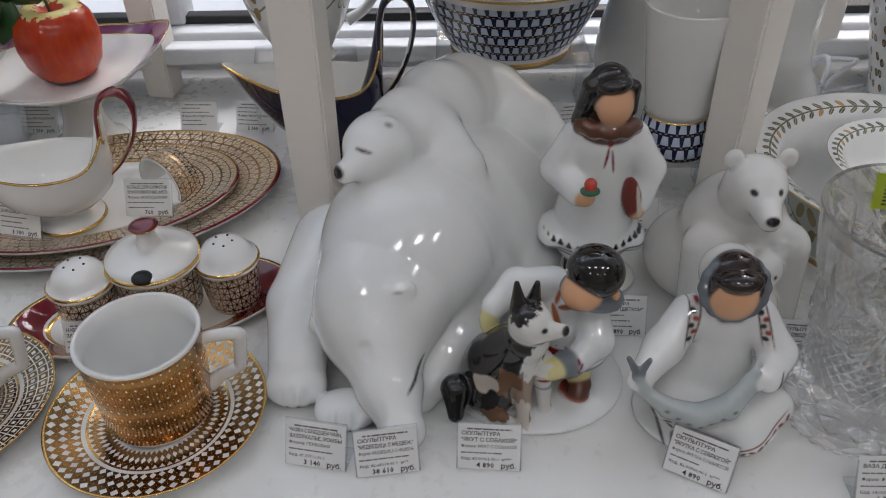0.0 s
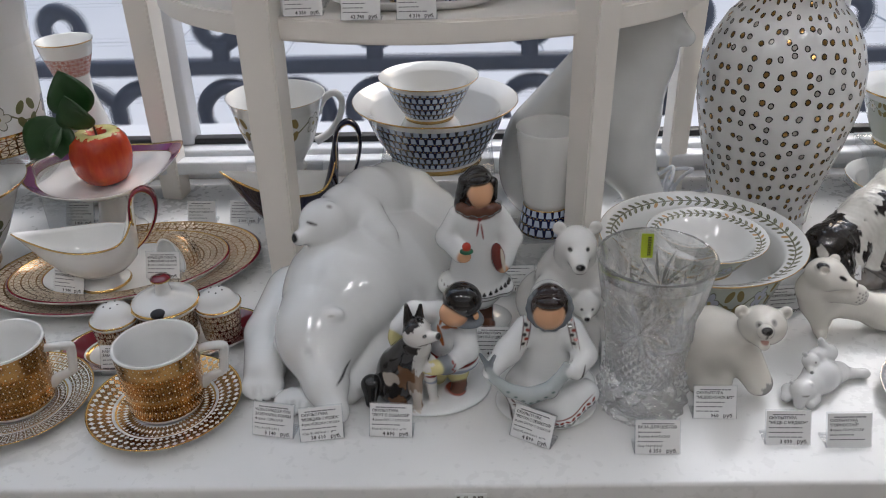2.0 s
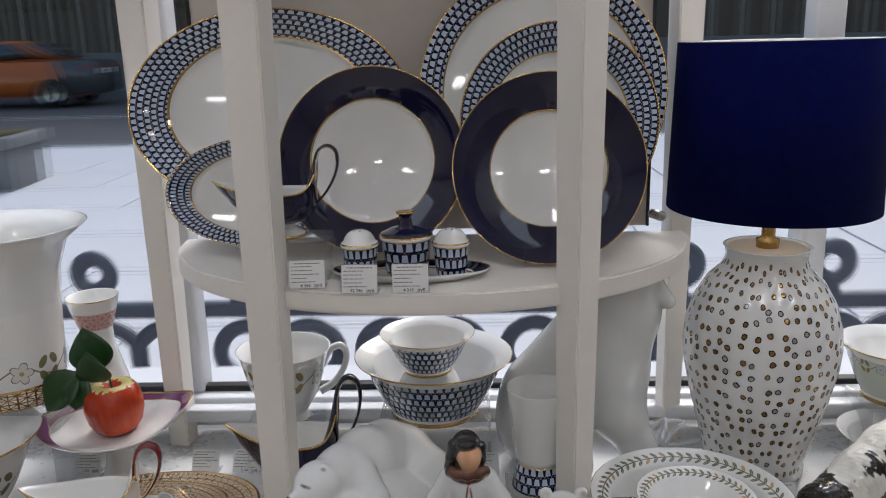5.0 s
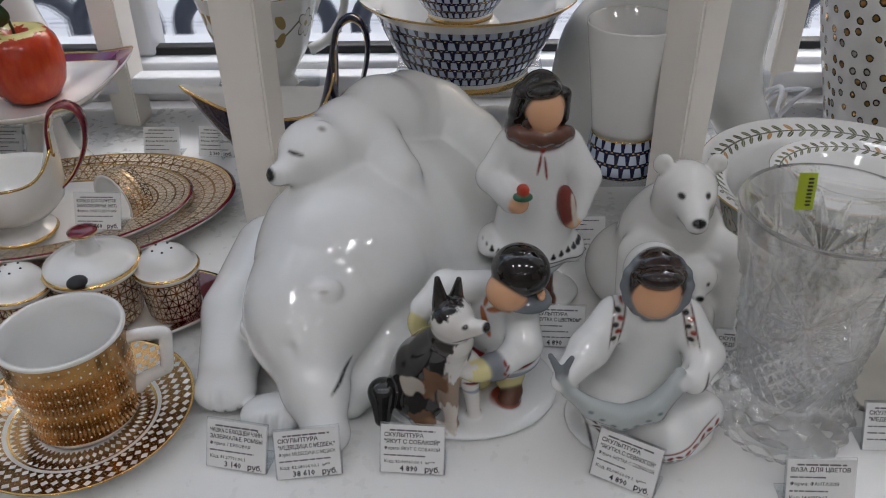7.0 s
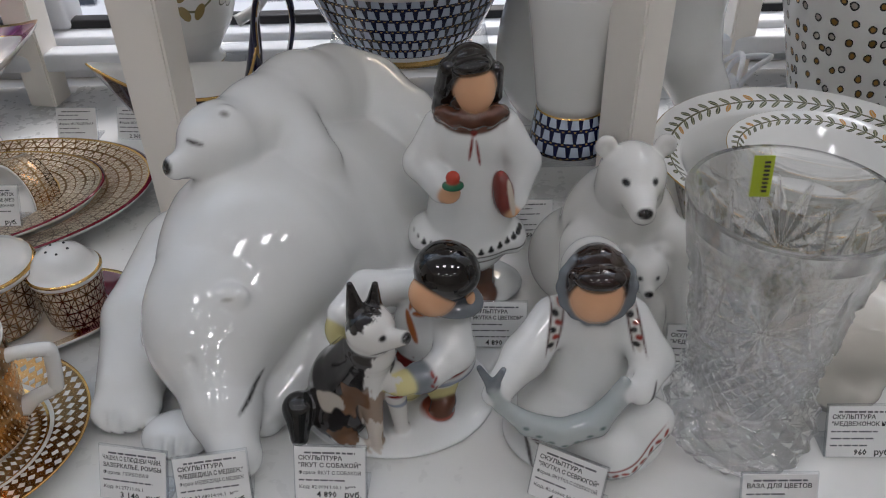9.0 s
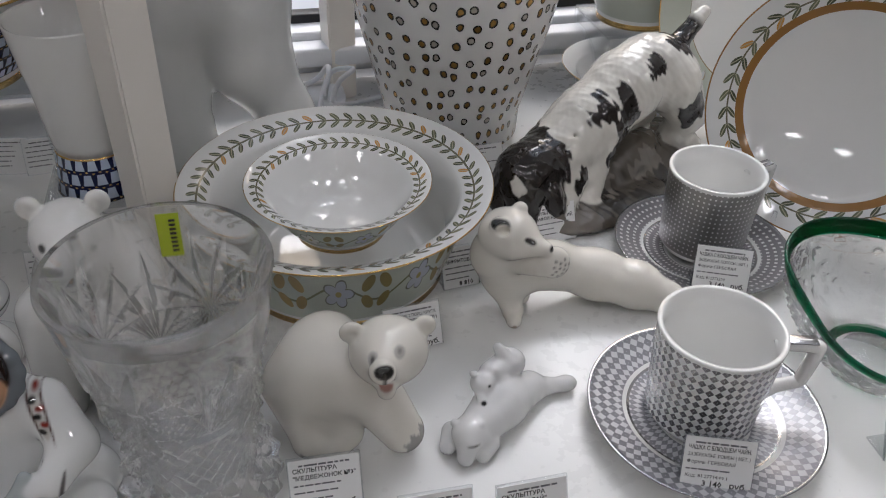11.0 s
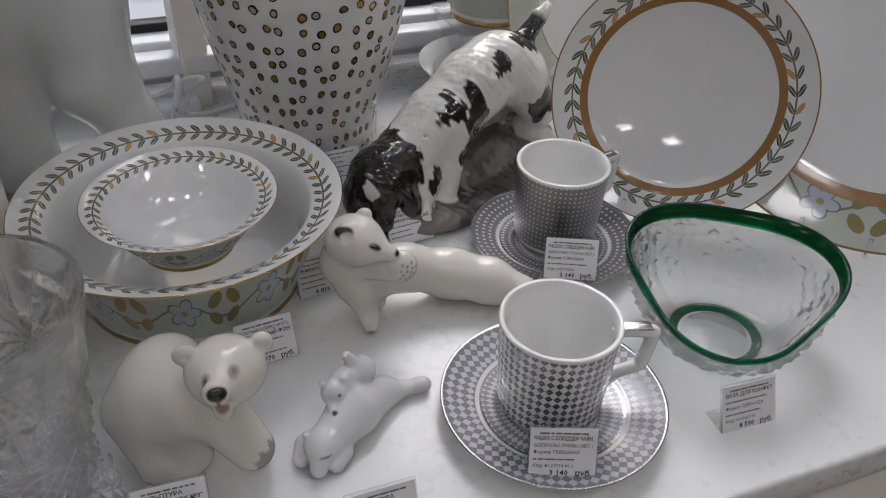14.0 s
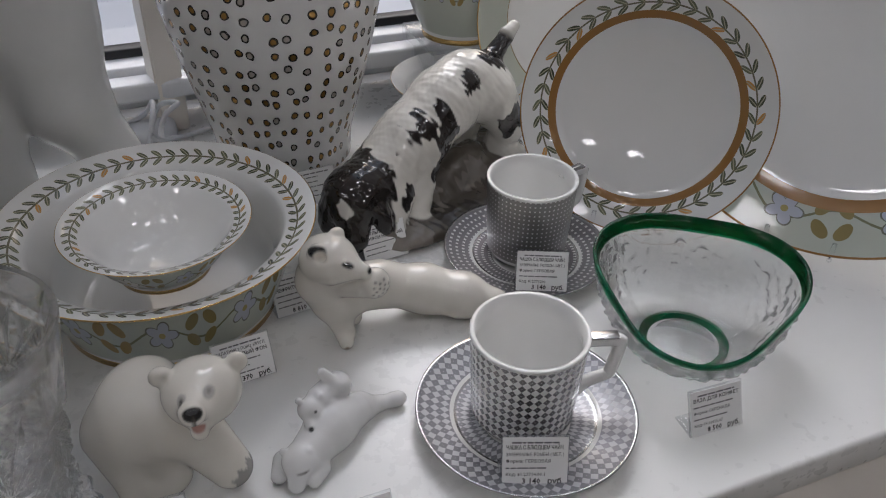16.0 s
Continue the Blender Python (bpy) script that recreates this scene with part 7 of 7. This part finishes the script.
# ---- price tags ----
LB = "white printed price tag in a clear acrylic stand"
price_tag(0.083, 0.509, TOP, -10.5, ["ЧАШКА С БЛЮДЦЕМ ЧАЙН.", "ЗАЗЕРКАЛЬЕ, РОМБЫ", "Форма: ГЕРБОВАЯ", None, "Код: 81.27711.00.1"], "3 140", LB)
price_tag(0.135, 0.496, TOP, 7.9, ["СКУЛЬПТУРА", "\"МЕДВЕДИЦА С МЕДВЕЖ.\"", "Форма: МЕДВЕДИЦА С МЕДВЕЖ", None, "Код: 82.68014.00.1  м**"], "38 610", LB)
price_tag(0.204, 0.504, TOP, -4, ["СКУЛЬПТУРА", "\"ЯКУТ С СОБАКОЙ\"", "Форма: ЯКУТ С СОБАКОЙ", None, "Код: 82.00961.00.1  м***"], "4 890", LB)
price_tag(0.346, 0.503, TOP, -29.6, ["СКУЛЬПТУРА", "\"ЯКУТКА С СЕВРЮГОЙ\"", "Форма: ЯКУТКА С СЕВРЮГОЙ", None, "Код: 82.00960.00.1  м***"], "4 890", LB)
price_tag(0.467, 0.474, TOP, -1.3, ["ВАЗА ДЛЯ ЦВЕТОВ", None, "Форма: ФАНТАЗИЯ", None, "Код: 14.00358.07"], "6 350", LB)
price_tag(0.537, 0.525, TOP, -2, ["СКУЛЬПТУРА", "\"МЕДВЕЖОНОК №3\"", None, None, None], "960", LB)
price_tag(0.598, 0.485, TOP, -1.3, ["СКУЛЬПТУРА", "\"МЕДВ С МЕДВЕЖ\"", None, None, None], "3 030", LB)
price_tag(0.656, 0.480, TOP, 0, ["СКУЛЬПТУРА", "\"ГОРНОСТАЙ\"", "Форма: ГОРНОСТАЙ", None, None], "", LB)
price_tag(0.678, 0.714, TOP, 5.6, [None, "НЕФРИТОВЫЙ ФОН", None, None, None], "8 810", LB)
price_tag(0.619, 0.649, TOP, 5.4, ["САЛАТНИК 2 ПОРЦ. КРУГЛ.", "НЕФРИТОВЫЙ ФОН", None, None, None], "370", LB)
price_tag(0.870, 0.661, TOP + 0.016, -23.6, ["ЧАШКА С БЛЮДЦЕМ ЧАЙН.", "ЗАЗЕРКАЛЬЕ, ПОЛОСЫ ( МЕТ. )", "Форма: ГЕРБОВАЯ", None, "Код: 812771200"], "3 140", LB)
price_tag(0.774, 0.487, TOP + 0.010, -20.6, ["ЧАШКА С БЛЮДЦЕМ ЧАЙН.", "ЗАЗЕРКАЛЬЕ, РОМБЫ ( МЕТ. )", "Форма: ГЕРБОВАЯ", None, "Код: 81.27714.00.1"], "3 140", LB)
price_tag(0.924, 0.482, TOP, -2.6, ["ВАЗА ДЛЯ КОНФЕТ", None, "Форма: СЕРЕНАДА", None, "Код: 14.11415.07"], "8 500", LB)
price_tag(-0.110, 0.610, TOP, 1.8, ["НАБОР ДЛЯ СПЕЦИЙ", "ЗАМОСКВОРЕЧЬЕ", None, None, None], "", LB)
price_tag(-0.105, 0.772, TOP + 0.030, -1.4, ["КОЛЬЦО ДЛЯ САЛФЕТОК", "ЗАМОСКВОРЕЧЬЕ (МЕТ)", "Форма: МОЛОДЕЖНАЯ", None, None], "760", LB)
price_tag(-0.222, 0.757, TOP + 0.022, -12, [None, "ЗАМОСКВОРЕЧЬЕ (МЕТ)", None, None, None], "3 900", LB)
price_tag(-0.051, 0.985, TOP, -6, [None, None, "Форма: МОЛОДЕЖНАЯ", None, None], "2 360", LB)
price_tag(-0.116, 0.985, TOP, -2, [None, None, "Форма: МОЛОДЕЖНАЯ", None, None], "", LB)
price_tag(-0.304, 0.985, TOP, -2, [None, None, "Форма: МОЛОДЕЖНАЯ", None, None], "1 250", LB)
price_tag(0.280, 0.975, TOP, -8, [None, None, None, None, None], "", LB)
price_tag(0.322, 0.965, TOP, 6, [None, None, None, None, None], "", LB)
price_tag(0.315, 0.637, TOP, -3, ["СКУЛЬПТУРА", "\"ЯКУТКА С ЦВЕТКОМ\"", None, None, None], "4 890", LB)
price_tag(0.454, 0.606, TOP, -8, ["СКУЛЬПТУРА", "\"МЕДВЕДИЦА\"", None, None, None], "", LB)
price_tag(0.352, 0.775, TOP, 0, [None, None, None, None, None], "1 150", LB)
price_tag(0.769, 0.758, TOP, 6, ["СКУЛЬПТУРА", "ГРИФОН НЕМЕЦКИЙ", None, None, None], "", LB)
price_tag(0.735, 0.872, TOP, 4, [None, None, None, None, None], "", LB)
price_tag(0.106, 0.794, SHELF, 3, [None, None, None, None, None], "4 350", LB, 12)
price_tag(0.173, 0.772, SHELF, -2, [None, None, None, None, None], "62 740", LB, 12)
price_tag(0.234, 0.771, SHELF, 0, [None, None, None, None, None], "4 310", LB, 12)
